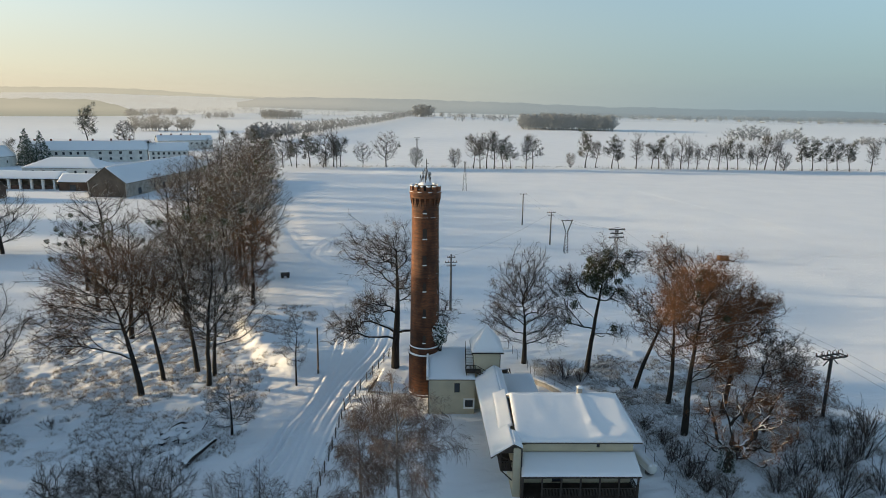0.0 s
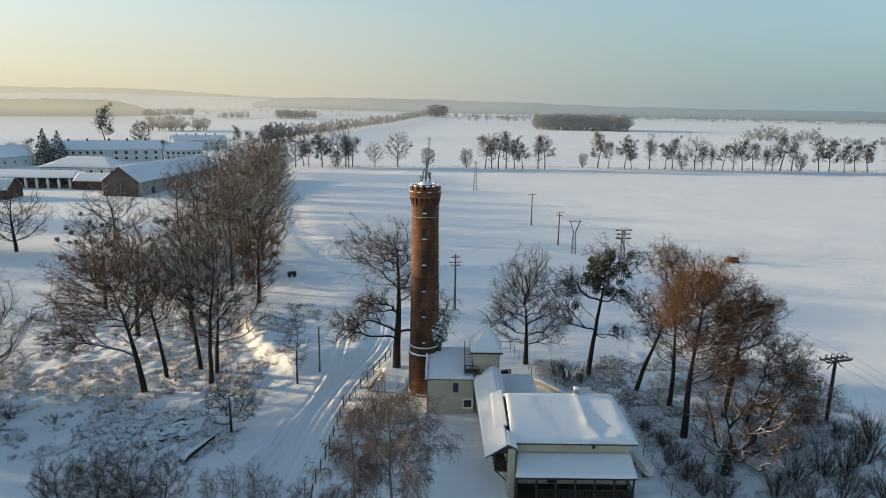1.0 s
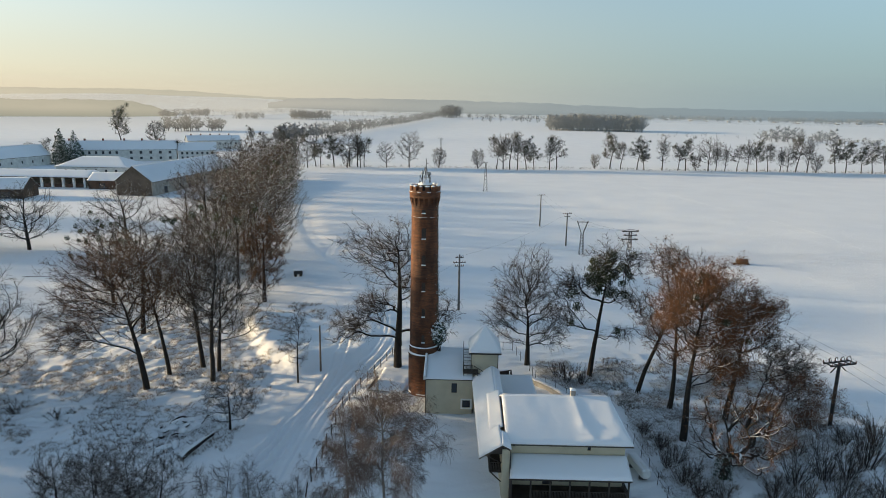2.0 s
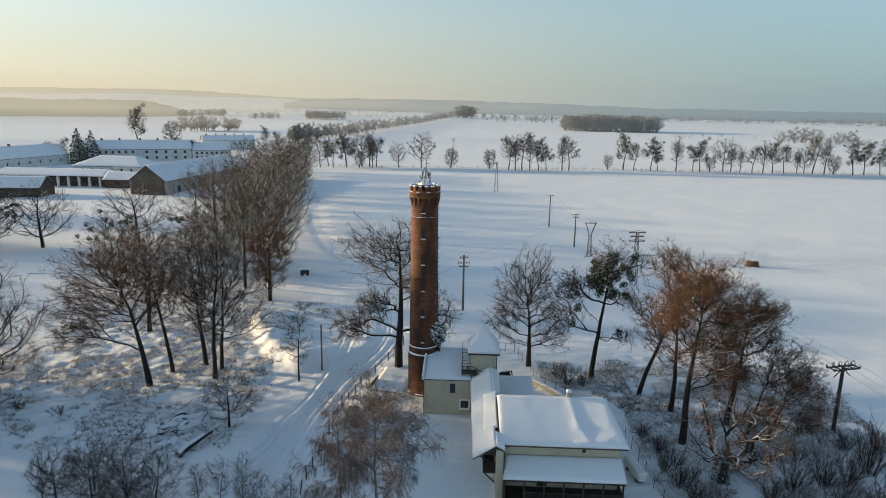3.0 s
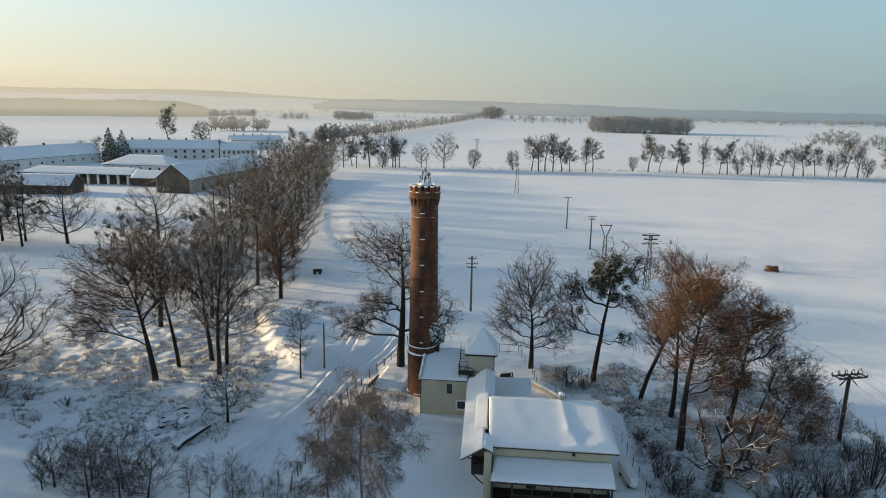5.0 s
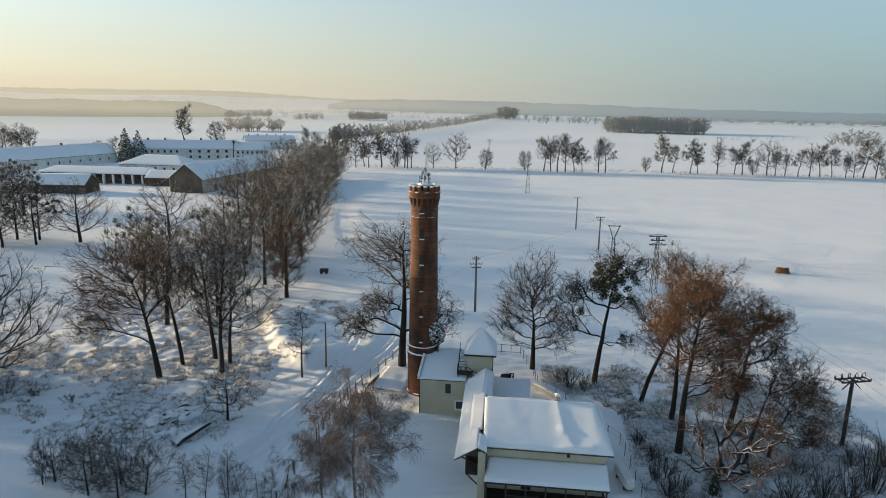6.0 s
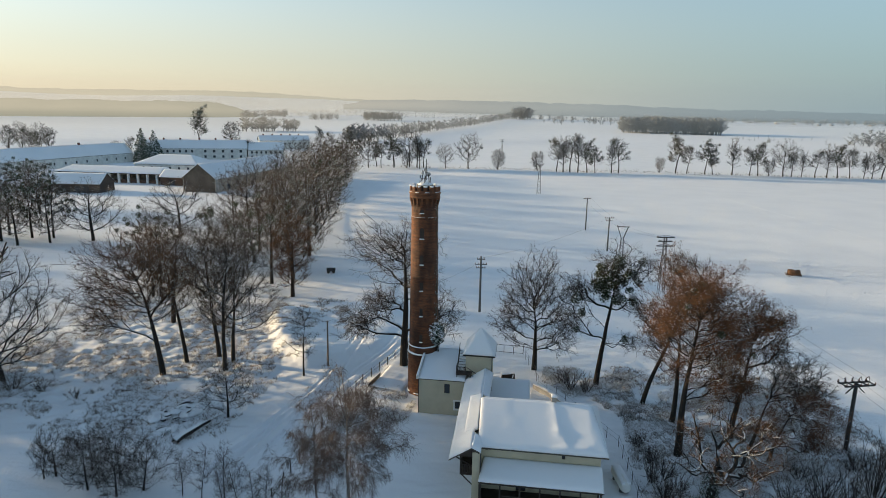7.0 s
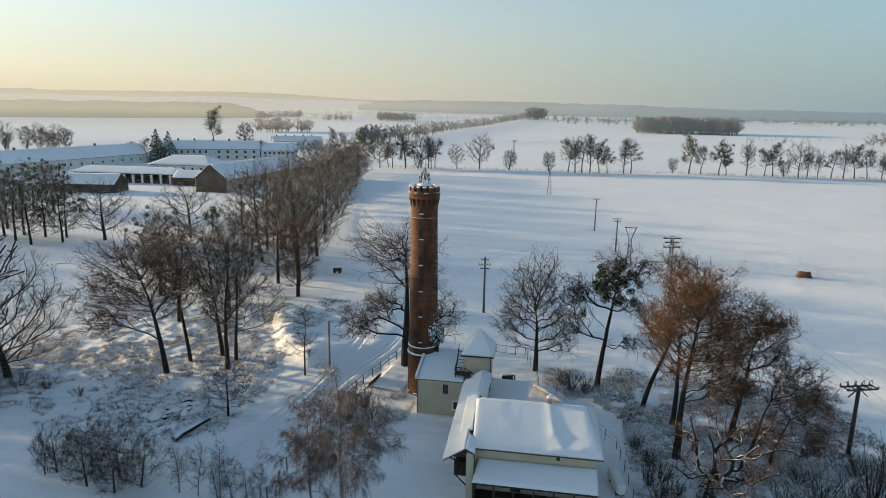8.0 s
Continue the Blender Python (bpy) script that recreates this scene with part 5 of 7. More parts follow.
for k in range(7):
    bm = bmesh.new()
    box_bm(bm, -0.85, 0.4 + 0.33 * k, 5.95 + 0.24 * k, 0.1, 0.66 + 0.33 * k, 5.99 + 0.24 * k)
    t_ = part("tread", bm, DARKWOOD, stair)
    bm = bmesh.new()
    box_bm(bm, -0.82, 0.42 + 0.33 * k, 5.992 + 0.24 * k, 0.08, 0.64 + 0.33 * k, 6.06 + 0.24 * k)
    part("snow", bm, SNOW, t_, "snow on the tread")
bm = bmesh.new()
for x in (-0.88, 0.12):
    beam_bm(bm, (x, 0.1, 5.7), (x, 2.7, 7.55), 0.06, 0.2)
part("stringer", bm, DARKWOOD, stair)
bm = bmesh.new()
beam_bm(bm, (-0.88, 0.1, 6.55), (-0.88, 2.7, 8.4), 0.07)
for k in range(4):
    beam_bm(bm, (-0.88, 0.2 + 0.65 * k, 5.8 + 0.47 * k), (-0.88, 0.2 + 0.65 * k, 6.6 + 0.47 * k), 0.05)
part("handrail", bm, DARKWOOD, stair)
box("landing", (-0.95, -1.0, 5.5), (1.0, 0.2, 5.62), DARKWOOD, stair)
railing(stair, (-0.93, -0.97, 5.62), (0.35, -0.97, 5.62), 0.95, 8)
railing(stair, (-0.93, -0.95, 5.62), (-0.93, 0.15, 5.62), 0.95, 6)
bm = bmesh.new()
for x in (0.4, 1.0):
    beam_bm(bm, (x, -0.95, 5.55), (x + 1.1, -0.95, 4.9), 0.08)
beam_bm(bm, (0.4, -0.97, 6.55), (1.6, -0.97, 5.8), 0.07)
part("lower_flight", bm, DARKWOOD, stair)
bm = bmesh.new()
for x in (-0.85, 0.9):
    beam_bm(bm, (x, -0.9, 4.6), (x, -0.9, 5.5), 0.09)
part("support", bm, DARKWOOD, stair)


# ---- trees round the tower and house ----
BARE = "bare deciduous tree with snow along its dark branches"
tree_thing("tree", "broad bare tree with reddish twigs, trunk leaning", "tree", grow(1, 22.5, 11.8, 0.42, (-3.0, 0), 0.2, 42, (8, 7, 4), wob=0.35, up=0.15, top=0.62, pull=0.6, lobes=((-3.2, 0, 17.2, 6.8, 6.0, 4.4, 1.0), (-8.6, 0, 12.4, 4.4, 4.2, 3.8, 0.65), (-1.6, 0, 11.6, 4.6, 4.4, 3.2, 0.45), (-9.4, 0, 7.4, 4.0, 3.6, 2.6, 0.4), (3.0, 0, 14.6, 3.8, 4.0, 4.0, 0.45))), on_ground(-41.1, 77.6), twigs=TWIG_RED, seed=1)
tree_thing("tree", "tall slim bare tree on a rough snowy bank", "tree", grow(2, 22.6, 5.2, 0.30, (-2.0, 0), 0.38, 16, (7, 6, 5), low=-10, mid=0.72), on_ground(-40.2, 82.3), seed=2)
tree_thing("tree", "tall bare tree in a cluster of trunks", "tree", grow(3, 23.2, 5.8, 0.34, (0.8, 0), 0.32, 18, (7, 6, 5), low=-15, mid=0.66), on_ground(-33.2, 80.9), seed=3)
tree_thing("tree", "tall bare tree in a cluster of trunks", "tree", grow(4, 23.4, 5.8, 0.34, (-1.2, 0), 0.34, 18, (7, 6, 5), low=-15, mid=0.66), on_ground(-36.5, 85.3), seed=4, clumps=2, clump_top=10)
tree_thing("tree", "bare tree leaning over the road with long side limbs", "tree", grow(5, 19.5, 7.5, 0.30, (2.0, -0.5), 0.25, 18, (7, 6, 5), low=-20, mid=0.55, skew=(1.0, 0), up=0.3), on_ground(-33.7, 84.4), seed=5)
tree_thing("tree", "bare tree with reddish trunk deep in the grove", "tree", grow(6, 21.0, 6.5, 0.42, (-1, 0), 0.28, 18, (7, 6, 4), low=-15), on_ground(-53.0, 98.8), bark=BARK_RED, seed=6)
tree_thing("tree", "bare tree deep in the snowy grove", "tree", grow(7, 19.5, 6.5, 0.36, (1, 0), 0.26, 18, (7, 6, 4), low=-15), on_ground(-46.0, 104.0), seed=7)
tree_thing("tree", "broad bare tree with ascending limbs in snow", "tree", grow(8, 20.0, 11.0, 0.5, (-0.5, 0), 0.14, 26, (8, 7, 5), low=-32, mid=0.5), on_ground(-61.3, 70.6), seed=8)
tree_thing("tree", "tree with withered russet leaves beside the road", "tree", grow(9, 17.8, 5.4, 0.42, (0.4, 0), 0.16, 18, (7, 6, 4), low=-35, mid=0.55), on_ground(-38.4, 118.4), bark=BARK_RED, twigs=TWIG_RED, leaves=15000, leaf_size=0.10, seed=9)
tree_thing("tree", "gnarled bare tree beside the brick tower, limbs snow-lined", "tree", grow(10, 22.8, 8.8, 0.6, (1.5, 0), 0.2, 40, (8, 6, 4), bush=1.05, wob=0.4, up=0.1, top=0.8, lobes=((-1.5, 0, 18, 6.6, 5.5, 4.2, 1.0), (-3.6, 0, 9.6, 3.4, 3.2, 2.4, 0.45), (-7.0, 0, 6.2, 3.2, 3.0, 2.3, 0.5), (6.2, 0, 8.6, 3.0, 3.0, 3.2, 0.35), (2.0, 0, 13.0, 3.6, 3.4, 3.0, 0.3))), on_ground(-7.6, 88.2), seed=10)
tree_thing("tree", "rounded bare tree beside the garden fence", "tree", grow(11, 18.8, 7.0, 0.4, (0.2, 0), 0.2, 28, (8, 6, 4), bush=1.05, wob=0.35, top=0.5, up=0.6, pull=0.6, lobes=((-0.6, 0, 12.6, 4.4, 4.2, 5.2, 1.0), (-4.0, 0, 8.0, 2.8, 2.8, 3.6, 0.4), (3.4, 0, 8.2, 2.6, 2.8, 3.6, 0.4), (3.4, 0, 4.6, 2.6, 2.2, 1.6, 0.14))), on_ground(12.2, 90.4), seed=11)
tree_thing("tree", "tree with dark mistletoe massed in its top", "tree", grow(12, 21.6, 6.8, 0.38, (2.2, 0), 0.34, 22, (8, 6, 4), bush=1.05, wob=0.5, up=0.1, top=0.8, lobes=((1.6, 0, 17.0, 2.6, 2.6, 3.8, 0.6), (-3.2, 0, 14.0, 3.4, 3.0, 2.8, 0.6), (-4.0, 0, 9.0, 2.4, 2.2, 1.8, 0.22), (5.2, 0, 17.0, 2.4, 2.0, 2.4, 0.28), (4.4, 0, 12.2, 2.4, 2.0, 1.6, 0.22), (4.2, 0, 6.6, 2.2, 1.8, 1.3, 0.14))), on_ground(21.1, 86.9), clumps=62, clump_r=0.72, clump_at=(1.5, 0, 15.6, 2.5), seed=12)
tree_thing("tree", "tree leaning outward with sparse withered leaves", "tree", grow(13, 21.5, 4.4, 0.30, (3.8, 0), 0.4, 16, (8, 6, 4), bush=1.05, wob=0.3, top=0.85, lobes=((3.4, 0, 18.6, 2.8, 2.6, 3.0, 1.0), (0.2, 0, 11.5, 2.4, 2.2, 3.2, 0.5), (4.0, 0, 13.5, 1.8, 2.0, 2.6, 0.4))), on_ground(26.8, 81.9), leaves=5200, leaf_size=0.10, seed=13)
tree_thing("tree", "tree with russet twigs behind the house", "tree", grow(14, 18.5, 5.0, 0.32, (1.6, 0), 0.38, 16, (8, 6, 4), bush=1.05, wob=0.3, top=0.8, lobes=((1.2, 0, 15.0, 3.2, 3.0, 3.2, 1.0), (-2.0, 0, 10.5, 2.2, 2.2, 2.4, 0.4), (3.0, 0, 9.8, 2.2, 2.2, 2.2, 0.45), (-0.6, 0, 7.4, 2.2, 2.0, 1.6, 0.25))), on_ground(29.8, 77.0), twigs=TWIG_RED, leaves=11000, leaf_size=0.07, seed=14)
tree_thing("tree", "large tree with withered russet foliage", "tree", grow(15, 22.0, 6.6, 0.42, (1.8, 0.6), 0.36, 28, (8, 6, 4), bush=1.05, wob=0.35, top=0.72, pull=0.6, lobes=((1.2, 0.5, 19.0, 3.4, 3.6, 2.9, 1.0), (-2.2, 0, 15.6, 2.6, 2.8, 2.8, 0.75), (3.6, 0, 15.6, 2.8, 3.0, 2.8, 0.75), (0.6, 0, 11.6, 2.6, 2.6, 1.9, 0.35), (3.6, -0.4, 10.4, 2.6, 2.4, 2.6, 0.5))), on_ground(29.0, 68.9), twigs=TWIG_RED, leaves=34000, leaf_size=0.082, clumps=4, clump_r=0.5, clump_top=14, seed=15)
tree_thing("tree", "spreading tree with russet twigs and mistletoe", "tree", grow(16, 17.6, 6.0, 0.36, (2.2, 0), 0.26, 19, (8, 6, 4), bush=1.05, wob=0.35, top=0.7, lobes=((2.2, 0, 15.2, 3.0, 3.2, 2.3, 0.8), (4.2, 0, 11.8, 1.8, 2.2, 1.9, 0.3), (0.0, 0, 12.0, 2.2, 2.4, 2.4, 0.45), (-0.6, -0.5, 7.6, 2.8, 2.4, 2.6, 0.7))), on_ground(36.0, 74.5), twigs=TWIG_RED, leaves=26000, leaf_size=0.082, clumps=3, clump_r=0.6, seed=16)
tree_thing("tree", "slender bare tree with ascending grey limbs", "tree", grow(17, 11.5, 5.0, 0.22, (2.0, 0), 0.2, 14, (8, 6, 4), bush=1.05, wob=0.3, top=0.6, lobes=((3.4, 0, 9.4, 3.2, 2.8, 2.6, 1.0), (5.8, 0, 7.4, 2.0, 2.0, 2.0, 0.4))), on_ground(37.6, 72.0), seed=17)
tree_thing("tree", "low spreading tree with drooping snow-dusted twigs", "tree", grow(18, 9.6, 5.2, 0.22, (1.8, 0), 0.12, 14, (8, 6, 4), bush=1.05, wob=0.4, up=0.0, top=0.6, lobes=((3.2, 0, 6.6, 3.4, 3.0, 2.0, 1.0), (4.6, 0, 3.4, 2.6, 2.4, 1.6, 0.5), (-0.6, 0, 4.6, 2.6, 2.4, 2.2, 0.4))), on_ground(39.0, 69.8), twigs=TWIG_RED, leaves=16000, leaf_size=0.07, seed=18)
tree_thing("tree", "young slender bare tree beside the road", "tree", grow(19, 11.5, 2.6, 0.14, (0.2, 0), 0.26, 8, (5, 4, 3), low=-20, mid=0.55, twig=0.012), on_ground(-21.0, 81.3), seed=19)
tree_thing("tree", "small round-crowned bare tree on snow", "tree", grow(20, 7.6, 4.0, 0.17, (0.2, 0), 0.2, 15, (7, 5, 4), low=-10, mid=0.52, twig=0.010, up=0.3), on_ground(-25.3, 67.2), seed=20)
# pollard with snow-lined arms
pol = grow(21, 10.5, 6.4, 0.44, (0.5, 0), 0.3, 11, (7, 5, 5), low=-25, mid=0.5, top=0.33, wob=0.5, taper=0.75, skew=(1.6, 0), up=0.2, pull=0.25)
tree_thing("pollard_tree", "old pollard stump with crooked snow-topped arms and ivy", "tree", pol, on_ground(30.7, 61.2), twigs=TWIG_RED, leaves=4000, leaf_size=0.07, seed=21)
rng = np.random.default_rng(211)
hh = rng.random(1500) * 3.4
an = rng.random(1500) * math.tau
c = np.stack([np.cos(an) * (0.85 - 0.06 * hh), np.sin(an) * (0.85 - 0.06 * hh), hh], -1) + rng.normal(0, 0.1, (1500, 3))
pv = thing("ivy", "dark snowy ivy wrapped round the pollard stump", "climbing plant", on_ground(30.7, 61.2))
v, f = flakes(rng, c, rng.uniform(0.06, 0.16, 1500))
new("foliage", array_mesh("foliage", v, f, IVY, False)).parent = pv
# weeping birches in front
tree_thing("birch_tree", "weeping birch with fine hanging reddish twigs", "tree", grow(22, 16.3, 5.0, 0.14, (0.2, 0), 0.2, 34, (8, 7, 6), weep=0.8, low=-50, mid=0.52, twig=0.010, top=0.93), on_ground(-3.9, 50.9), bark=BARK_BIRCH, twigs=TWIG_BIRCH, seed=22)
tree_thing("birch_tree", "smaller weeping birch with fine hanging twigs", "tree", grow(23, 12.0, 4.0, 0.11, (-0.2, 0), 0.2, 26, (8, 7, 5), weep=0.75, low=-50, mid=0.52, twig=0.010, top=0.93), on_ground(-7.6, 51.6), bark=BARK_BIRCH, twigs=TWIG_BIRCH, seed=23)

# bushy young trees in the near thicket
for k, (x, y, h, r) in enumerate(((-29.5, 52.6, 7.2, 3.9), (-26.0, 51.4, 5.6, 3.2), (-33.6, 53.6, 6.0, 3.4), (-31.5, 50.4, 6.4, 3.4), (-36.5, 52.0, 5.6, 3.0), (-28.0, 50.0, 5.4, 3.0))):
    tree_thing("thicket_tree", "dense low bushy tree with fine grey twigs", "tree", grow(80 + k, h, r, 0.11, (0.2, 0), 0.08, 10, (8, 6, 4), low=-20, mid=0.55, twig=0.011, top=0.7), on_ground(x, y), seed=80 + k, group="thicket trees")
for k, (x, y, h, r) in enumerate(((-19.5, 51.2, 6.0, 1.3), (-17.3, 51.6, 6.6, 1.3), (-15.2, 50.6, 5.6, 1.2), (-12.4, 50.4, 5.4, 1.1), (-21.6, 51.2, 5.0, 1.1), (-12.8, 48.9, 5.8, 1.1), (-9.9, 49.2, 4.8, 1.2), (-16.4, 49.8, 5.6, 1.2))):
    tree_thing("sapling", "slender sapling with fine upright reddish twigs", "tree", grow(90 + k, h, r, 0.05, (0.1, 0), 0.12, 7, (5, 4, 3), low=-40, mid=0.6, twig=0.008, top=0.95), on_ground(x, y), twigs=TWIG_BIRCH, seed=90 + k, group="saplings")

# ---- grove and avenue: a few forms, repeated ----
forms = []
for k, (h, r, fst, cl) in enumerate(((22, 6.5, 0.3, 0), (21, 7.5, 0.25, 0), (23, 5.5, 0.35, 0), (20, 6.0, 0.28, 9))):
    forms.append(tree_thing("avenue_tree", BARE, "tree", grow(40 + k, h, r * 1.42, 0.36, (0.5, 0), fst * 0.75, 18, (7, 5, 4), twig=0.019, low=-40, mid=0.54, up=0.3, pull=0.55), on_ground(-44 - 7 * k, 132 + 14 * k), twigs=TWIG_BROWN, clumps=cl * 2, clump_r=0.75, clump_top=9, seed=40 + k, group="avenue trees"))
rng = np.random.default_rng(5)
spots = []
for i in range(19):
    s = i / 18
    x, y = -46 - 70 * s, 140 + 250 * s
    spots.append((x + rng.normal(0, 1.0), y + rng.normal(0, 2)))
    if i % 3 != 2:
        spots.append((x - 13 + rng.normal(0, 1.5), y + 3 + rng.normal(0, 2)))
    if i % 4 == 1:
        spots.append((x - 24 + rng.normal(0, 2), y + rng.normal(0, 3)))
for x, y in spots:
    copy_thing(forms[rng.integers(0, 4)], on_ground(x, y, rng.uniform(0, 360), rng.uniform(0.95, 1.22)))
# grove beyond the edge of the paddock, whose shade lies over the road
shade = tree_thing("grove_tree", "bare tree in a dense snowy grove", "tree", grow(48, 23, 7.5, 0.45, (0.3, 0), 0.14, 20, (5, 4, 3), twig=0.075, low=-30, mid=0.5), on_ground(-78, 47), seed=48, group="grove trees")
for x, y in ((-205, 150), (-215, 158), (-200, 162), (-226, 166), (-234, 150), (-192, 150), (-196, 118), (-204, 126), (-212, 116), (-199, 136), (-220, 128), (-210, 140), (-228, 120), (-190, 128), (-222, 142), (-216, 108), (-76, 58), (-82, 64), (-74, 50), (-88, 56), (-79, 44), (-92, 66), (-72, 42), (-100, 60), (-80, 72), (-97, 74), (-84, 58), (-74, 36), (-108, 70), (-86, 70), (-77, 66), (-102, 77), (-94, 72), (-90, 75), (-82, 74), (-75, 73), (-76, 79), (-79, 76)):
    copy_thing(shade, on_ground(x, y, rng.uniform(0, 360), rng.uniform(0.9, 1.1)))
# single trees in the paddock
pad = tree_thing("paddock_tree", "wide bare oak standing in the snowy paddock", "tree", grow(50, 19, 11.5, 0.46, (0, 0), 0.18, 24, (6, 5, 4), twig=0.024, low=-25, mid=0.52), on_ground(-95, 168), seed=50, group="paddock trees")
copy_thing(pad, on_ground(-118, 160, 110, 1.02))
copy_thing(pad, on_ground(-60, 140, 200, 0.8))
for x, y, a, s in ((-176, 204, 10, 1.0), (-186, 212, 200, 0.9), (-168, 196, 90, 1.0), (-196, 216, 300, 0.95), (-205, 205, 40, 1.0), (-47, 127, 30, 1.05), (-52, 118, 190, 1.0), (-137, 158.5, 20, 0.95), (-131, 160, 140, 0.9), (-150, 157, 250, 1.0), (-141, 152, 130, 1.0), (-133, 149, 310, 0.95), (-146, 160, 35, 1.05), (-127, 154, 200, 0.9), (-158, 166, 80, 1.0), (-76, 126, 0, 0.85), (-66, 112, 60, 0.9)):
    copy_thing(forms[3], on_ground(x, y, a, s))

# ---- far row along the road ----
rows = []
for k, (h, r, fst, cl) in enumerate(((21, 8.6, 0.2, 2), (19, 6.4, 0.22, 8), (20, 6.6, 0.22, 26), (12, 4.6, 0.06, 0), (20, 4.8, 0.22, 0))):
    shape = ((), ((0, 0, 13, 5.0, 4.6, 5.0, 1.0), (-3.6, 0, 9, 2.6, 2.6, 2.6, 0.3), (3.0, 1, 17, 2.6, 2.6, 2.6, 0.35)), ((-1.6, 0, 15, 4.4, 4.2, 4.6, 1.0), (3.4, 0, 10.5, 3.4, 3.2, 3.0, 0.5), (-3.8, 0, 8, 2.4, 2.4, 2.2, 0.25)), (), ((0, 0, 12.5, 3.4, 3.4, 7.0, 1.0),))[k]
    rows.append(tree_thing("roadside_tree", "dark crown full of mistletoe on the roadside" if cl > 5 else "bare roadside tree above snowy fields", "tree", grow(60 + k, h, r * 1.05, 0.34, (0.3, 0), fst, 18, (6, 5, 4), twig=0.03, bush=1.2, low=-15, mid=0.6, wob=0.2, lobes=shape), on_ground(-112 + 9 * k, 425 + k), bark=TWIG_FAR, twigs=TWIG_FAR, clumps=cl, clump_r=1.1, clump_top=6, seed=60 + k, group="roadside trees"))
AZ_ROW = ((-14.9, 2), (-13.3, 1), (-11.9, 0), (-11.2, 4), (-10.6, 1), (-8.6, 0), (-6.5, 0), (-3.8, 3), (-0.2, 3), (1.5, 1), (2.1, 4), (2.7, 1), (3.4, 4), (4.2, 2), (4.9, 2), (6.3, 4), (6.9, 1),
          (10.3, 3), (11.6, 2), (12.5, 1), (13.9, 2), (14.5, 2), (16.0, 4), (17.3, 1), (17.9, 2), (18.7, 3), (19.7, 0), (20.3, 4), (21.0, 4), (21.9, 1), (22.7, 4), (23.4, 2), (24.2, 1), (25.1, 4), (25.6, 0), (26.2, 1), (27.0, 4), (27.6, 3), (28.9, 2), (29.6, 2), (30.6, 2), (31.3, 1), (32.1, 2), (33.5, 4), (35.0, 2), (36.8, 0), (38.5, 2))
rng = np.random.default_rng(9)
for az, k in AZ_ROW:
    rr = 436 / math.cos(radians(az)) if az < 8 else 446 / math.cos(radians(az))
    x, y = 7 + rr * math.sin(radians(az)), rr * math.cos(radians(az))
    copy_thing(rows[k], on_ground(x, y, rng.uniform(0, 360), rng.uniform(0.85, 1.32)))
for x, y, k, s in ((-490, 492, 0, 1.3), (-480, 506, 3, 1.9), (-471, 512, 0, 1.25), (-460, 522, 0, 1.2), (-450, 520, 3, 1.7), (-239, 668, 2, 1.1), (-354, 618, 2, 2.1), (-318, 620, 3, 2.3), (-330, 470, 1, 0.8), (-300, 425, 3, 1.0), (-350, 480, 3, 1.0), (-222, 470, 1, 0.8), (-395, 440, 1, 1.1), (-410, 450, 0, 1.0), (-380, 430, 1, 1.0), (-425, 430, 2, 1.0),
                   (-205, 610, 1, 0.95), (-190, 600, 0, 0.85), (-178, 590, 1, 0.9), (-160, 560, 3, 1.2), (-150, 520, 1, 0.8), (-185, 660, 0, 0.9), (-210, 690, 1, 1.0), (-165, 610, 1, 0.9)):
    copy_thing(rows[k], on_ground(x, y, rng.uniform(0, 360), s))


# ---- distant avenues, copses, woods ----
def broom(seed, limbs=13, twigs=150, wide=0.4, foot=0.26):
    """A coarse round bare crown, one metre high, for trees seen from afar."""
    rng = np.random.default_rng(seed)
    tr = shoots(rng, np.zeros((1, 3)), np.array([[0, 0, 1.0]]), np.array([0.75]), 3, 0, 0.06)
    az = rng.random(limbs) * math.tau
    q = (np.arange(limbs) + 0.5) / limbs
    rad = wide * np.sin(np.pi * np.clip(0.12 + 0.8 * q, 0, 1)) * rng.uniform(0.55, 0.95, limbs)
    tip = np.stack([np.cos(az) * rad, np.sin(az) * rad, foot + (0.97 - foot) * q], -1)
    root = np.stack([0 * q, 0 * q, np.clip(tip[:, 2] - 0.75 * rad, 0.15, 0.72)], -1)
    bend = 0.5 * (root + tip) + rng.normal(0, 0.03, tip.shape) - np.array([0, 0, 0.03])
    limb = np.stack([root, bend, tip], 1)
    k = rng.integers(0, limbs, twigs)
    t = rng.random((twigs, 1)) ** 0.6
    p = bend[k] * (1 - t) + tip[k] * t
    d = unit(0.5 * unit(tip[k] - root[k]) + rng.normal(0, 0.8, (twigs, 3)) + np.array([0, 0, 0.1]))
    e = p + d * rng.uniform(0.07, 0.17, (twigs, 1))
    return joined([tubes(tr, np.array([0.022]), np.array([0.006]), 3), tubes(limb, np.full(limbs, 0.009), np.full(limbs, 0.004), 3), spikes(p, e, np.full(twigs, 0.0125))])


BROOMS = [broom(200 + k, wide=(0.36, 0.42, 0.48, 0.54, 0.4, 0.46)[k]) for k in range(6)]
THIN = [broom(220 + k, 7, 34, wide=(0.5, 0.6, 0.4, 0.7)[k], foot=0.12) for k in range(4)]


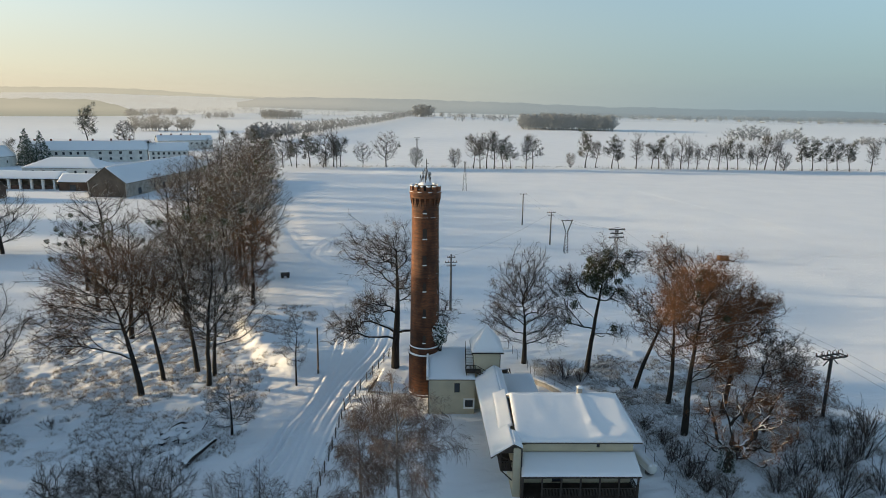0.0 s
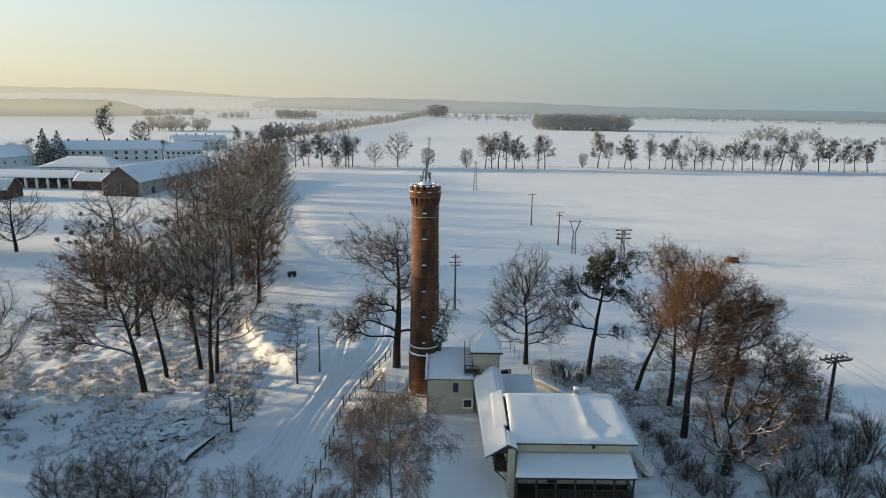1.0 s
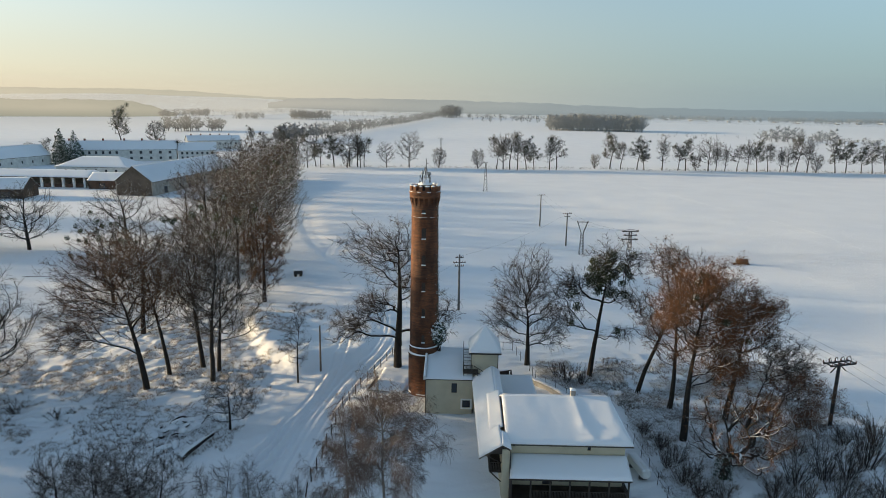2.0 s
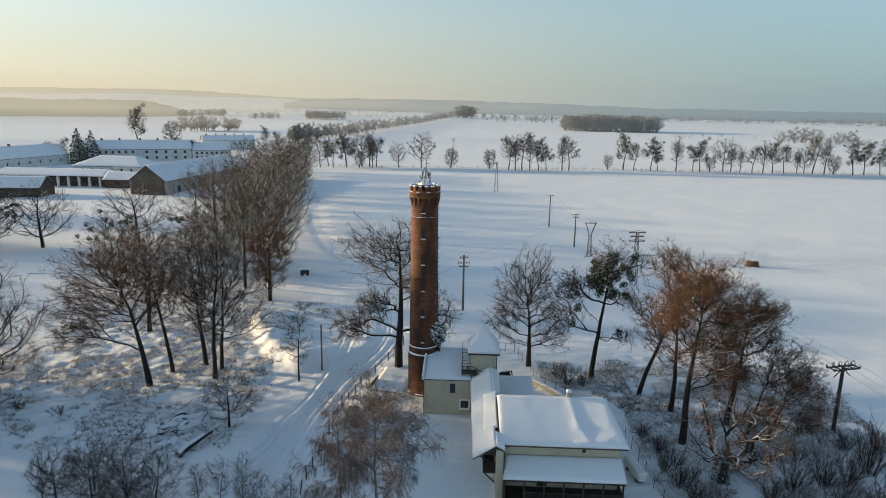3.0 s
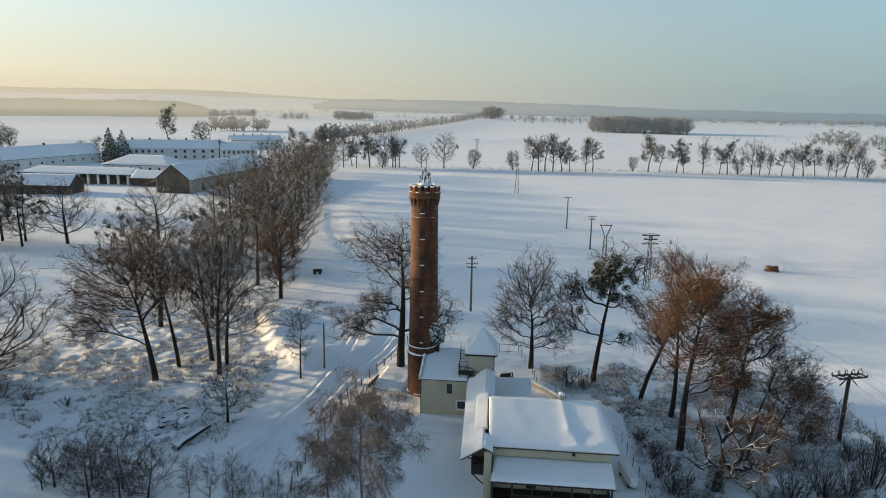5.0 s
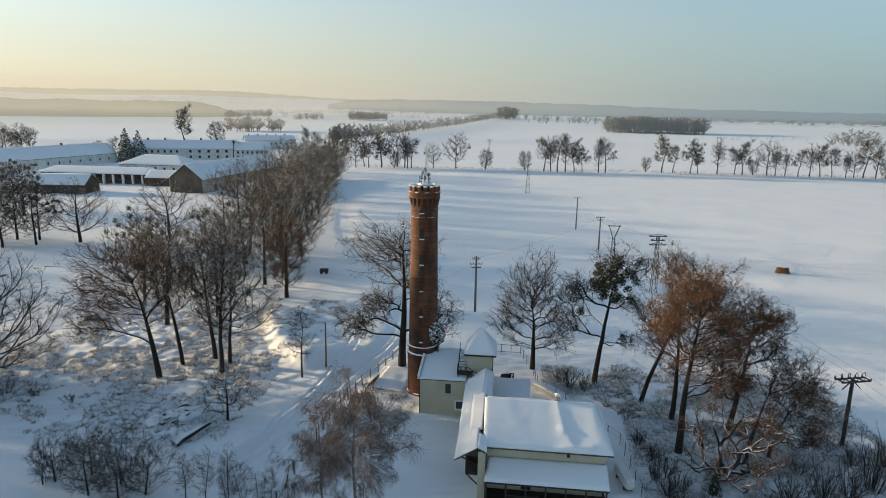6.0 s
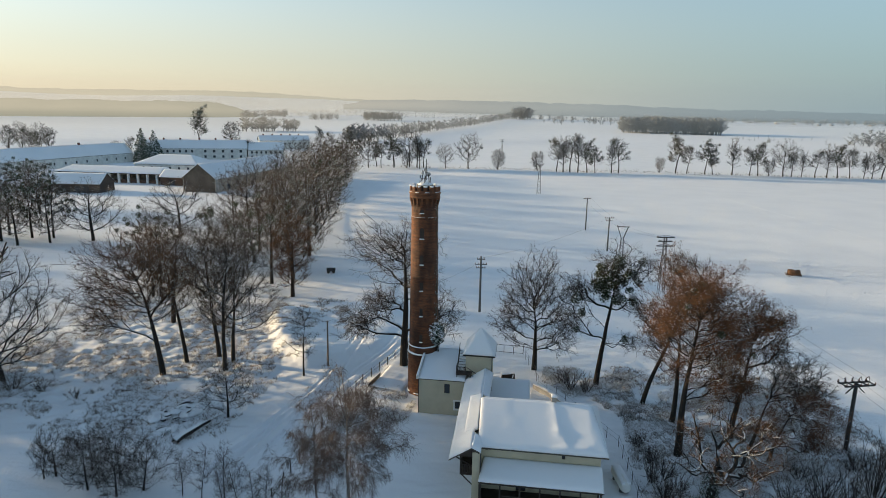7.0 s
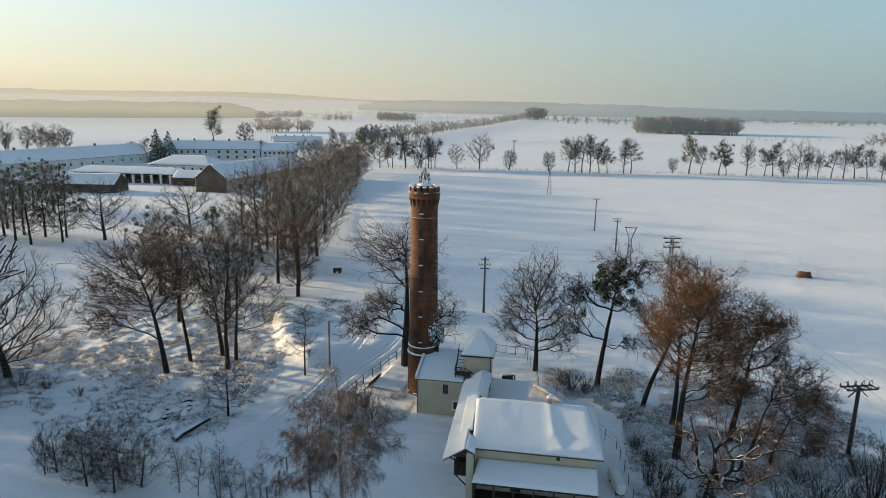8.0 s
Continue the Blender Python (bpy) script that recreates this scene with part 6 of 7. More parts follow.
def wood(name, label, xs, ys, hs, seed, mat=None, kinds=None):
    """Many far trees as one wood."""
    rng = np.random.default_rng(seed)
    kinds = kinds or BROOMS
    zs = ground_z(xs, ys)
    bits = []
    for x, y, z, h in zip(xs, ys, zs, hs):
        v, f = kinds[rng.integers(0, len(kinds))]
        a = rng.uniform(0, math.tau)
        w = rng.uniform(0.9, 1.3)
        c, s = math.cos(a), math.sin(a)
        q = np.stack([v[:, 0] * c - v[:, 1] * s, v[:, 0] * s + v[:, 1] * c, v[:, 2]], -1) * np.array([w, w, 1]) * h
        bits.append((q + np.array([x, y, z - 0.3]), f))
    v, f = joined(bits)
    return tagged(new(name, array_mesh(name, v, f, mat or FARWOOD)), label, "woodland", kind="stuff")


def pol_xy(az, r):
    az = np.radians(az)
    return 7 + np.sin(az) * r, np.cos(az) * r


def patch_wood(name, label, az0, az1, r0, r1, n, h0, h1, seed, kinds=None, mat=None):
    rng = np.random.default_rng(seed)
    x, y = pol_xy(rng.uniform(az0, az1, n), rng.uniform(r0, r1, n))
    return wood(name, label, x, y, rng.uniform(h0, h1, n), seed, mat, kinds)


rng = np.random.default_rng(12)
s = np.linspace(0, 1, 190)
bow = 4 * s * (1 - s)
x = -238 + 112 * s - 30 * bow + rng.normal(0, 2.5, 190)
y = 760 + 1500 * s ** 1.5 + rng.normal(0, 4, 190)
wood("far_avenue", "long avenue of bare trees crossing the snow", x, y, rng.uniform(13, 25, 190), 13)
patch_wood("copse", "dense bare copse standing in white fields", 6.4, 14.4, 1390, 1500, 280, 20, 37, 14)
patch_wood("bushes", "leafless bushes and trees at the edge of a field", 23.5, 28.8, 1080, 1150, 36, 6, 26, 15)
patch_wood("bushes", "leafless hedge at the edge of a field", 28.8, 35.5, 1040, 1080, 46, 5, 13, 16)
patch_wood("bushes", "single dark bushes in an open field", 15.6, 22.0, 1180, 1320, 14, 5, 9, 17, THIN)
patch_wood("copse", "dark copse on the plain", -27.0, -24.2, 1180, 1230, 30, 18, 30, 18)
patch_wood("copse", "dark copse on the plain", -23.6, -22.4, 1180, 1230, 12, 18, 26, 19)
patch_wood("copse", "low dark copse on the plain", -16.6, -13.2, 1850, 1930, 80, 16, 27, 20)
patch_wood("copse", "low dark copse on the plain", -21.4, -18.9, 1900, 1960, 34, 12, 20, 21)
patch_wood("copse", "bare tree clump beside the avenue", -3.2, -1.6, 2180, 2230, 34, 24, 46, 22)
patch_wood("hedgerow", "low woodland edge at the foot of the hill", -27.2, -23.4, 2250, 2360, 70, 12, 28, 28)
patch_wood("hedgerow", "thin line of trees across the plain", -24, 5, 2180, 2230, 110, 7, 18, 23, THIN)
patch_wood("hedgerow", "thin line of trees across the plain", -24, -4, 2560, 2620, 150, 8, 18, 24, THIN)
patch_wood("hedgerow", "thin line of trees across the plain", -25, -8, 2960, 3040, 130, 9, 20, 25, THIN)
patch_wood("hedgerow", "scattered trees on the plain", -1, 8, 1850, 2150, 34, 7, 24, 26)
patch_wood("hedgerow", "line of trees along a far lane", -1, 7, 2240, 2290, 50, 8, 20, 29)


def canopy(name, label, tops, r0, r1, da, dr, seed, mat):
    """Distant forest on rising ground as one lumpy roof of crowns; tops: (azimuth, height of its skyline)."""
    az0, az1 = tops[0][0], tops[-1][0]
    na, nr = int((az1 - az0) / da) + 1, int((r1 - r0) / dr) + 1
    az, rr = np.meshgrid(np.linspace(az0, az1, na), np.linspace(r0, r1, nr))
    x, y = pol_xy(az, rr)
    base = ground_z(x, y)
    high = np.interp(az, [p[0] for p in tops], [p[1] for p in tops])
    edge = np.clip(np.minimum(az - az0, az1 - az) / 1.5, 0, 1)
    crowns = 6 * lattice(x / 17, y / 17, seed + 1) + 9 * (lattice(x / 70, y / 70, seed + 2) - 0.5)
    up = np.sqrt(edge) * (12 + crowns + np.maximum(high - base - 16, 0) * ((rr - r0) / (r1 - r0)) ** 0.8)
    z = base - 2 + np.where((rr > r0 + dr * 0.5) & (rr < r1 - dr * 0.5), up, 0)
    ix = np.arange(na * nr).reshape(nr, na)
    f = np.stack([ix[:-1, :-1], ix[:-1, 1:], ix[1:, 1:], ix[1:, :-1]], -1).reshape(-1, 4)
    return tagged(new(name, array_mesh(name, np.stack([x, y, z], -1), f, mat, True)), label, "backdrop", kind="structure")


# Far ridges that glow: their haze is emission colour, not air.
canopy("backdrop", "forest on a low hill, haze painted as dim glow", ((-68, 70), (-40, 74), (-33, 77), (-30, 75), (-28.6, 66), (-27.6, 54), (-26.7, 38), (-25.8, 22)), 2380, 2900, 0.15, 20, 91, HAZE_NEAR)
canopy("backdrop", "far forest along the ridge, haze painted as pale glow", ((-66, 164), (-44, 160), (-40, 159), (-35, 166), (-28, 174), (-24, 164), (-20, 140), (-16, 118), (-13, 70)), 4150, 4700, 0.15, 40, 93, HAZE_FAR)
canopy("backdrop", "long forest on the horizon, haze painted as blue-grey glow", ((-18.5, 80), (-16.5, 108), (-14, 117), (-5, 118), (2, 110), (6, 103), (10, 94), (15, 85), (23, 77), (30, 72), (44, 64)), 3250, 3700, 0.1, 20, 95, HAZE_BLUE)
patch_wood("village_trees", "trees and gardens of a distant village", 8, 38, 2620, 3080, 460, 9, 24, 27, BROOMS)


def haze_sheet(name, label, r, height, mat):
    """A wide curved glowing sheet, added far out on the plain as painted haze."""
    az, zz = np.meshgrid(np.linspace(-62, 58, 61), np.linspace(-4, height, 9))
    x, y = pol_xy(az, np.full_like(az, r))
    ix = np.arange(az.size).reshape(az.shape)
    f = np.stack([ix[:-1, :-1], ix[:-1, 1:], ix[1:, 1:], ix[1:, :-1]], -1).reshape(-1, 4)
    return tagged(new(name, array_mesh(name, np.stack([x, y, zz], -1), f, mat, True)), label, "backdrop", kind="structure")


# Three added sheets whose glow veils everything behind them like haze.
haze_sheet("backdrop", "added glowing sheet, painted thin haze over the far fields", 980, 90, haze_glow_material("thin_haze_glow", 2, 24, 88, 0.22))
haze_sheet("backdrop", "added glowing sheet, painted haze before the wooded hills", 2330, 190, haze_glow_material("haze", 10, 44, 185, 0.3))
haze_sheet("backdrop", "added glowing sheet, painted pale haze before the far ridge", 3120, 230, haze_glow_material("far_haze_glow", 34, 80, 225, 0.3))


# ---- farm buildings ----
def gable_house(name, label, category, a, b, width, eave, ridge, wall_mat, roof_mat=None, windows=(), hip=0.0, over=0.5, chimneys=(), gable_mat=None):
    """A long house: front wall foot from a to b, its body to the left of that line; local x runs along, y into the body."""
    roof_mat = roof_mat or SNOW
    ax, ay = a
    ln = math.hypot(b[0] - ax, b[1] - ay)
    rz = math.degrees(math.atan2(b[1] - ay, b[0] - ax))
    ob = thing(name, label, category, pose(ax, ay, 0, 0, 0, rz))
    holes = [w for w in windows]
    wall_box("front_wall", 0, 0, -0.5, ln, 0.4, eave, holes, wall_mat, ob)
    for x0, z0, x1, z1 in holes:
        window_part(x0, z0, x1, z1, 0, ob, DARKWOOD, bars=1, depth=0.15)
    box("back_wall", (0, width - 0.4, -0.5), (ln, width, eave), wall_mat, ob)
    for x0, x1 in ((0, 0.4), (ln - 0.4, ln)):
        bm = bmesh.new()
        prof = [(0.41, -0.5), (width - 0.41, -0.5), (width - 0.41, eave), (width / 2, eave if hip else ridge - 0.2), (0.41, eave)]
        f0 = [bm.verts.new((x0, y, z)) for y, z in prof]
        f1 = [bm.verts.new((x1, y, z)) for y, z in prof]
        bm.faces.new(f0)
        bm.faces.new(f1[::-1])
        for i in range(5):
            bm.faces.new((f0[i], f1[i], f1[(i + 1) % 5], f0[(i + 1) % 5]))
        part("gable_wall", bm, gable_mat or wall_mat, ob)
    o = over
    d = o * (ridge - eave) / (width / 2)
    A_, B_, C_, D_ = (-o, -o, eave - d), (ln + o, -o, eave - d), (ln + o, width + o, eave - d), (-o, width + o, eave - d)
    R0_, R1_ = (hip - o, width / 2, ridge), (ln + o - hip, width / 2, ridge)
    planes = [[A_, B_, R1_, R0_], [C_, D_, R0_, R1_]]
    if hip:
        planes += [[B_, C_, R1_], [D_, A_, R0_]]
    boards("roof_deck", planes, 0.2, TARBOARD, ob, "dark eaves")
    for q in planes:
        q = q if len(q) == 4 else [q[0], q[1], q[2], q[2]]
        slab("roof_snow", q[0], q[1], q[2], q[3], 0.25, roof_mat, ob, "snow-covered roof", n=40, m=8, seed=33, round_=0.4)
    for cx in chimneys:
        box("chimney", (cx, width / 2 - 0.5, ridge - 0.8), (cx + 1.2, width / 2 + 0.5, ridge + 1.3), REDBOARD, ob, "brick chimney")
    return ob


def win_row(x0, x1, n, z0, z1, w):
    st = (x1 - x0) / n
    return [(x0 + st * (i + 0.5) - w / 2, z0, x0 + st * (i + 0.5) + w / 2, z1) for i in range(n)]


DUN = material("dun_brickwork", (0.135, 0.105, 0.08), 0.9, spread=0.25, scale=1.2, bump=0.3)
RUSSET = material("old_russet_boards", (0.11, 0.065, 0.045), 0.9, spread=0.3, scale=1.5, bump=0.3)
# barn whose gable looks to the tower: long side faces the avenue
gable_house("barn", "long grey barn with high snowy roof and brick gable", "barn", (-139.5, 268), (-137.0, 352), 17.0, 6.6, 13.2, PLASTER_G,
            windows=[(10, 0.3, 13, 3.2), (24, 1.6, 26, 3.2), (33, 0.3, 36, 3.2), (45, 1.6, 47, 3.2)], gable_mat=DUN)
shed = thing("open_shed", "long open-fronted shed with white posts and snowy roof", "shed", pose(-243, 291.5, 0, 0, 0, 0.5))
SL = 60.0
for k in range(11):
    bm = bmesh.new()
    box_bm(bm, -0.55, -0.1, -0.3, 0.55, 0.9, 5.2)
    o = part("post", bm, WHITEPAINT, shed, "white rendered pillar", bevel=0.04)
    o.matrix_basis = pose(3 + 5.4 * k, 0, 0)
    if k < 10:
        box("stall_front", (3.6 + 5.4 * k, 0.6, -0.3), (7.8 + 5.4 * k, 0.8, 1.9), RUSSET, shed, "red-brown boarded stall front")
box("back_wall", (0, 11.5, -0.3), (SL, 12, 5.2), PLASTER_G, shed)
box("end_wall", (SL - 0.4, 0.0, -0.3), (SL, 11.49, 5.2), RUSSET, shed, "red-brown end wall")
box("end_wall", (0, 0.0, -0.3), (0.4, 11.49, 5.2), PLASTER_G, shed)
box("beam", (0.41, 0.1, 4.6), (SL - 0.41, 0.5, 5.15), DARKWOOD, shed)
A_, B_, C_, D_ = (-0.6, -1.4, 5.2), (SL + 0.6, -1.4, 5.2), (SL + 0.6, 12.6, 5.2), (-0.6, 12.6, 5.2)
R0_, R1_ = (4.5, 5.8, 8.2), (SL - 1.0, 5.8, 8.2)
boards("roof_deck", [[A_, B_, R1_, R0_], [C_, D_, R0_, R1_], [B_, C_, R1_], [D_, A_, R0_]], 0.2, TARBOARD, shed, "dark eaves")
for q in ((A_, B_, R1_, R0_), (C_, D_, R0_, R1_), (B_, C_, R1_, R1_), (D_, A_, R0_, R0_)):
    slab("roof_snow", *q, 0.3, SNOW, shed, "snow-covered roof", n=50, m=8, seed=35)
gable_house("shelter", "low dark field shelter with snowy roof", "shelter", (-219, 250), (-189, 254), 12.0, 4.2, 8.4, DARKWOOD, windows=[(18, -0.1, 25, 2.8)])
gable_house("link_building", "red-brown porch building between shed and barn", "building", (-182, 289), (-163, 289), 10, 4.4, 7.6, RUSSET, windows=[(5, 0, 8, 2.8)])
gable_house("stable", "stable with broad hipped roof under snow", "stable", (-240, 350), (-197, 350), 22, 5.0, 10.2, PLASTER_W, hip=11, windows=win_row(3, 45, 7, 2, 3.4, 1.4))
gable_house("long_building", "very long low building with snowy roof", "building", (-303, 236), (-289, 417), 15, 6.8, 13.8, PLASTER_W, windows=win_row(3, 178, 20, 2.2, 3.8, 1.3), chimneys=(80, 140))
gable_house("manor_wing", "two-storey pale farmhouse range with snowy roof", "building", (-296, 431), (-222, 462), 15, 9.0, 15.2, PLASTER_W,
            windows=win_row(2, 42, 9, 5.6, 7.6, 1.5) + win_row(2, 42, 9, 1.6, 3.4, 1.4) + win_row(46, 79, 5, 5.6, 7.6, 1.9) + win_row(46, 79, 5, 1.6, 3.4, 1.7), chimneys=(8, 18, 30, 44, 56, 68))
gable_house("manor_wing", "lower pale farmhouse range with snowy roof", "building", (-221, 462.6), (-196, 473), 14, 8.0, 13.6, PLASTER_W, windows=win_row(1, 26, 7, 4.8, 6.6, 1.5) + win_row(1, 26, 7, 1.6, 3.2, 1.4))
gable_house("far_range", "distant pale building with rows of chimneys", "building", (-274, 593), (-233, 622), 14, 9.0, 13.8, PLASTER_W, windows=win_row(2, 48, 9, 4.8, 6.6, 1.5), chimneys=(4, 13, 22, 31, 40))
spr = thing("spruce_tree", "snow-dusted dark spruce beside the farm", "tree", on_ground(-289, 428, 0, 1.2))
rng = np.random.default_rng(321)
bm = bmesh.new()
bar_bm(bm, (0, 0, -0.3), (0, 0, 19.5), 0.35, r1=0.03)
part("trunk", bm, BARK, spr)
hh = 20 * (1 - rng.random(2600) ** 0.55)
an = rng.random(2600) * math.tau
rad = (20.3 - hh) * 0.42 * rng.random(2600) ** 0.4
c = np.stack([np.cos(an) * rad, np.sin(an) * rad, hh - rad * 0.35 + 0.4], -1)
v, f = flakes(rng, c, rng.uniform(0.35, 0.7, 2600))
new("needles", array_mesh("needles", v, f, FIR, False)).parent = spr
tagged(copy_thing(spr, on_ground(-276, 424, 80, 0.95)), "smaller snow-dusted spruce beside the farm", "tree")
tagged(copy_thing(spr, on_ground(-282, 419, 160, 0.85)), "smaller snow-dusted spruce beside the farm", "tree")

# distant village houses
vh = gable_house("village_house", "tiny distant house with snowy roof", "house", (400, 2620), (416, 2616), 10, 5, 9, PLASTER_G, windows=win_row(1, 15, 3, 1.5, 3, 1.5))
vh["group"] = "village houses"
rng = np.random.default_rng(8)
for az in (11.0, 16.2, 18.1, 19.4, 21.2, 22.0, 24.6, 26.1, 28.8, 30.2, 31.5, 34.4):
    r = rng.uniform(2580, 2950)
    x, y = 7 + r * math.sin(radians(az)), r * math.cos(radians(az))
    sc = rng.uniform(0.7, 1.1)
    copy_thing(vh, pose(x, y, gz(x, y), 0, 0, rng.uniform(-40, 40)) @ Matrix.Diagonal((sc, sc, sc, 1)))


# ---- power poles ----
def insulators(parent, spots):
    bm = bmesh.new()
    for i, (z, r) in enumerate(((0, 0.05), (0.08, 0.09), (0.16, 0.05), (0.24, 0.07))):
        pass
    bar_bm(bm, (0, 0, 0), (0, 0, 0.10), 0.09)
    bar_bm(bm, (0, 0, 0.10), (0, 0, 0.28), 0.06, r1=0.05)
    first = part("insulator", bm, CERAMIC, parent)
    for i, p in enumerate(spots):
        if i == 0:
            first.matrix_basis = pose(*p)
        else:
            shared("insulator", first.data, parent, pose(*p))


def pole_plain(x, y, h, rz, arms, label, mat=None, r=0.16):
    ob = thing("power_pole", label, "pole", on_ground(x, y, rz))
    bm = bmesh.new()
    bar_bm(bm, (0, 0, -0.5), (0, 0, h), r * 1.5, 10, r1=r * 1.0)
    part("shaft", bm, mat or CONCRETE, ob, smooth=True)
    for z, w in arms:
        bm = bmesh.new()
        beam_bm(bm, (-w, 0, z), (w, 0, z), 0.12)
        part("cross_arm", bm, STEEL, ob)
        insulators(ob, [(sx, 0, z + 0.06) for sx in (-w + 0.1, -w * 0.45, w * 0.45, w - 0.1)])
    return ob


def lattice_bm(bm, foot, head, h, z0=0.0, n=8, r=0.062):
    """Four legs with crossing braces."""
    for k in range(4):
        sx, sy = ((-1, -1), (1, -1), (1, 1), (-1, 1))[k]
        tx, ty = ((-1, -1), (1, -1), (1, 1), (-1, 1))[(k + 1) % 4]
        bar_bm(bm, (sx * foot, sy * foot, z0), (sx * head, sy * head, z0 + h), r, 4)
        for i in range(n):
            za, zb = i / n, (i + 1) / n
            ra, rb = foot + (head - foot) * za, foot + (head - foot) * zb
            bar_bm(bm, (sx * ra, sy * ra, z0 + h * za), (tx * rb, ty * rb, z0 + h * zb), r * 0.6, 3)


def pole_lattice(x, y, h, rz, arms, label, foot=0.6):
    ob = thing("lattice_mast", label, "mast", on_ground(x, y, rz))
    bm = bmesh.new()
    lattice_bm(bm, foot, 0.22, h, -0.3)
    part("frame_work", bm, STEEL, ob)
    for z, w in arms:
        bm = bmesh.new()
        beam_bm(bm, (-w, 0.15, z), (w, 0.15, z), 0.14)
        beam_bm(bm, (-w, -0.15, z), (w, -0.15, z), 0.14)
        beam_bm(bm, (-w, 0, z + 0.1), (0, 0, z + 0.5), 0.08)
        beam_bm(bm, (w, 0, z + 0.1), (0, 0, z + 0.5), 0.08)
        part("cross_arm", bm, STEEL, ob)
        insulators(ob, [(sx, 0, z + 0.05) for sx in (-w + 0.1, w - 0.1)])
    return ob


pole_plain(0.9, 117.2, 11.2, 10, ((10.6, 0.8), (9.6, 1.2), (8.9, 0.9)), "slender concrete power pole with three cross arms in snow", r=0.17)
pole_plain(26.3, 213, 11.0, 15, ((10.8, 1.3),), "concrete power pole with one cross arm in snow")
pole_plain(30.7, 180.5, 9.8, 15, ((9.6, 1.3), (8.8, 0.9)), "concrete power pole with two cross arms in snow")
yp = thing("lattice_mast", "forked steel lattice mast standing in snow", "mast", on_ground(33.2, 168.8, 5))
bm = bmesh.new()
lattice_bm(bm, 0.55, 0.3, 6.3, -0.3)
for sx in (-1, 1):
    beam_bm(bm, (sx * 0.25, -0.2, 6.0), (sx * 1.35, -0.2, 9.1), 0.13)
    beam_bm(bm, (sx * 0.25, 0.2, 6.0), (sx * 1.35, 0.2, 9.1), 0.13)
part("frame_work", bm, STEEL, yp)
bm = bmesh.new()
beam_bm(bm, (-1.6, 0, 9.15), (1.6, 0, 9.15), 0.2)
part("cross_arm", bm, STEEL, yp)
insulators(yp, [(-1.5, 0, 9.25), (0, 0, 9.25), (1.5, 0, 9.25)])
pole_lattice(38.5, 138.3, 12.8, 10, ((12.5, 1.9), (11.6, 1.5), (10.6, 1.8)), "steel lattice mast with three cross arms in snow")
pole_lattice(8.8, 308, 14.5, 10, ((14.2, 0.8),), "far steel lattice mast beside the road", foot=0.9)
pole_lattice(-24.5, 505, 18.5, 10, ((18.0, 2.2), (16.6, 1.6)), "far steel lattice mast beyond the tree row", foot=0.9)
wp = thing("wooden_pole", "plain dark wooden pole beside the road", "pole", on_ground(-18.75, 85.4))
bm = bmesh.new()
bar_bm(bm, (0, 0, -0.4), (0.06, 0, 7.15), 0.15, 10, r1=0.11)
part("shaft", bm, GREYWOOD, wp, smooth=True)

endp = thing("power_pole", "weathered concrete power pole with crowded switch gear on top", "pole", on_ground(48.75, 74.0, 18))
bm = bmesh.new()
bar_bm(bm, (0, 0, -0.9), (0, 0, 8.4), 0.24, 12, r1=0.19)
part("shaft", bm, STEEL, endp, "dark weathered shaft", smooth=True)
for k in range(16):
    bm = bmesh.new()
    beam_bm(bm, (-0.34, 0, 1.0 + 0.42 * k), (0.34, 0, 1.0 + 0.42 * k), 0.05)
    part("rung", bm, STEEL, endp)
bm = bmesh.new()
for yy in (-0.5, 0.5):
    beam_bm(bm, (-1.9, yy, 8.3), (1.9, yy, 8.3), 0.16)
for xx in (-1.8, -0.9, 0, 0.9, 1.8):
    beam_bm(bm, (xx, -0.7, 8.4), (xx, 0.7, 8.4), 0.12)
beam_bm(bm, (-1.2, 0, 7.2), (-0.1, 0, 8.2), 0.1)
beam_bm(bm, (1.2, 0, 7.2), (0.1, 0, 8.2), 0.1)
part("cross_arm", bm, STEEL, endp, "dark steel head frame")
insulators(endp, [(xx, yy, 8.45) for xx in (-1.8, -0.9, 0, 0.9, 1.8) for yy in (-0.65, 0.65)])
for xx in (-1.5, -0.5, 0.5, 1.5):
    bm = bmesh.new()
    bar_bm(bm, (xx - 0.4, -0.65, 8.7), (xx, 0, 9.2), 0.035, 4)
    bar_bm(bm, (xx, 0, 9.2), (xx + 0.4, 0.65, 8.7), 0.035, 4)
    part("switch_rod", bm, STEEL, endp)


def wire(p, q, sag, name="power_line", r=0.012):
    cu = bpy.data.curves.new(name, "CURVE")
    cu.dimensions = "3D"
    cu.bevel_depth = r
    cu.bevel_resolution = 0
    sp = cu.splines.new("POLY")
    n = 16
    sp.points.add(n)
    p, q = Vector(p), Vector(q)
    for i in range(n + 1):
        t = i / n
        c = p.lerp(q, t)
        sp.points[i].co = (c.x, c.y, c.z - sag * 4 * t * (1 - t), 1)
    cu.materials.append(STEEL)
    return tagged(new(name, cu), "thin sagging power line against the snow", "cable", group="power lines")


for dx, zz in ((-1.6, 12.3), (0.0, 11.6), (1.6, 12.3)):
    wire((48.75 + dx, 74.0, 8.9), (38.5 + dx, 138.3, zz), 1.2)
    wire((48.75 + dx, 74.0, 8.9), (60.0 + dx, 8.0, 9.5), 1.2)
for dx in (-1.5, 1.5):
    wire((38.5 + dx, 138.3, 12.6), (33.2 + dx, 168.8, 9.3), 0.5)
    wire((33.2 + dx, 168.8, 9.3), (26.3 + dx * 0.8, 213, 10.9), 0.7)
wire((0.9, 117.2, 10.7), (30.7, 180.5, 9.7), 1.2)
wire((-18.7, 85.4, 7.1), (0.5, 117.2, 9.6), 0.8)


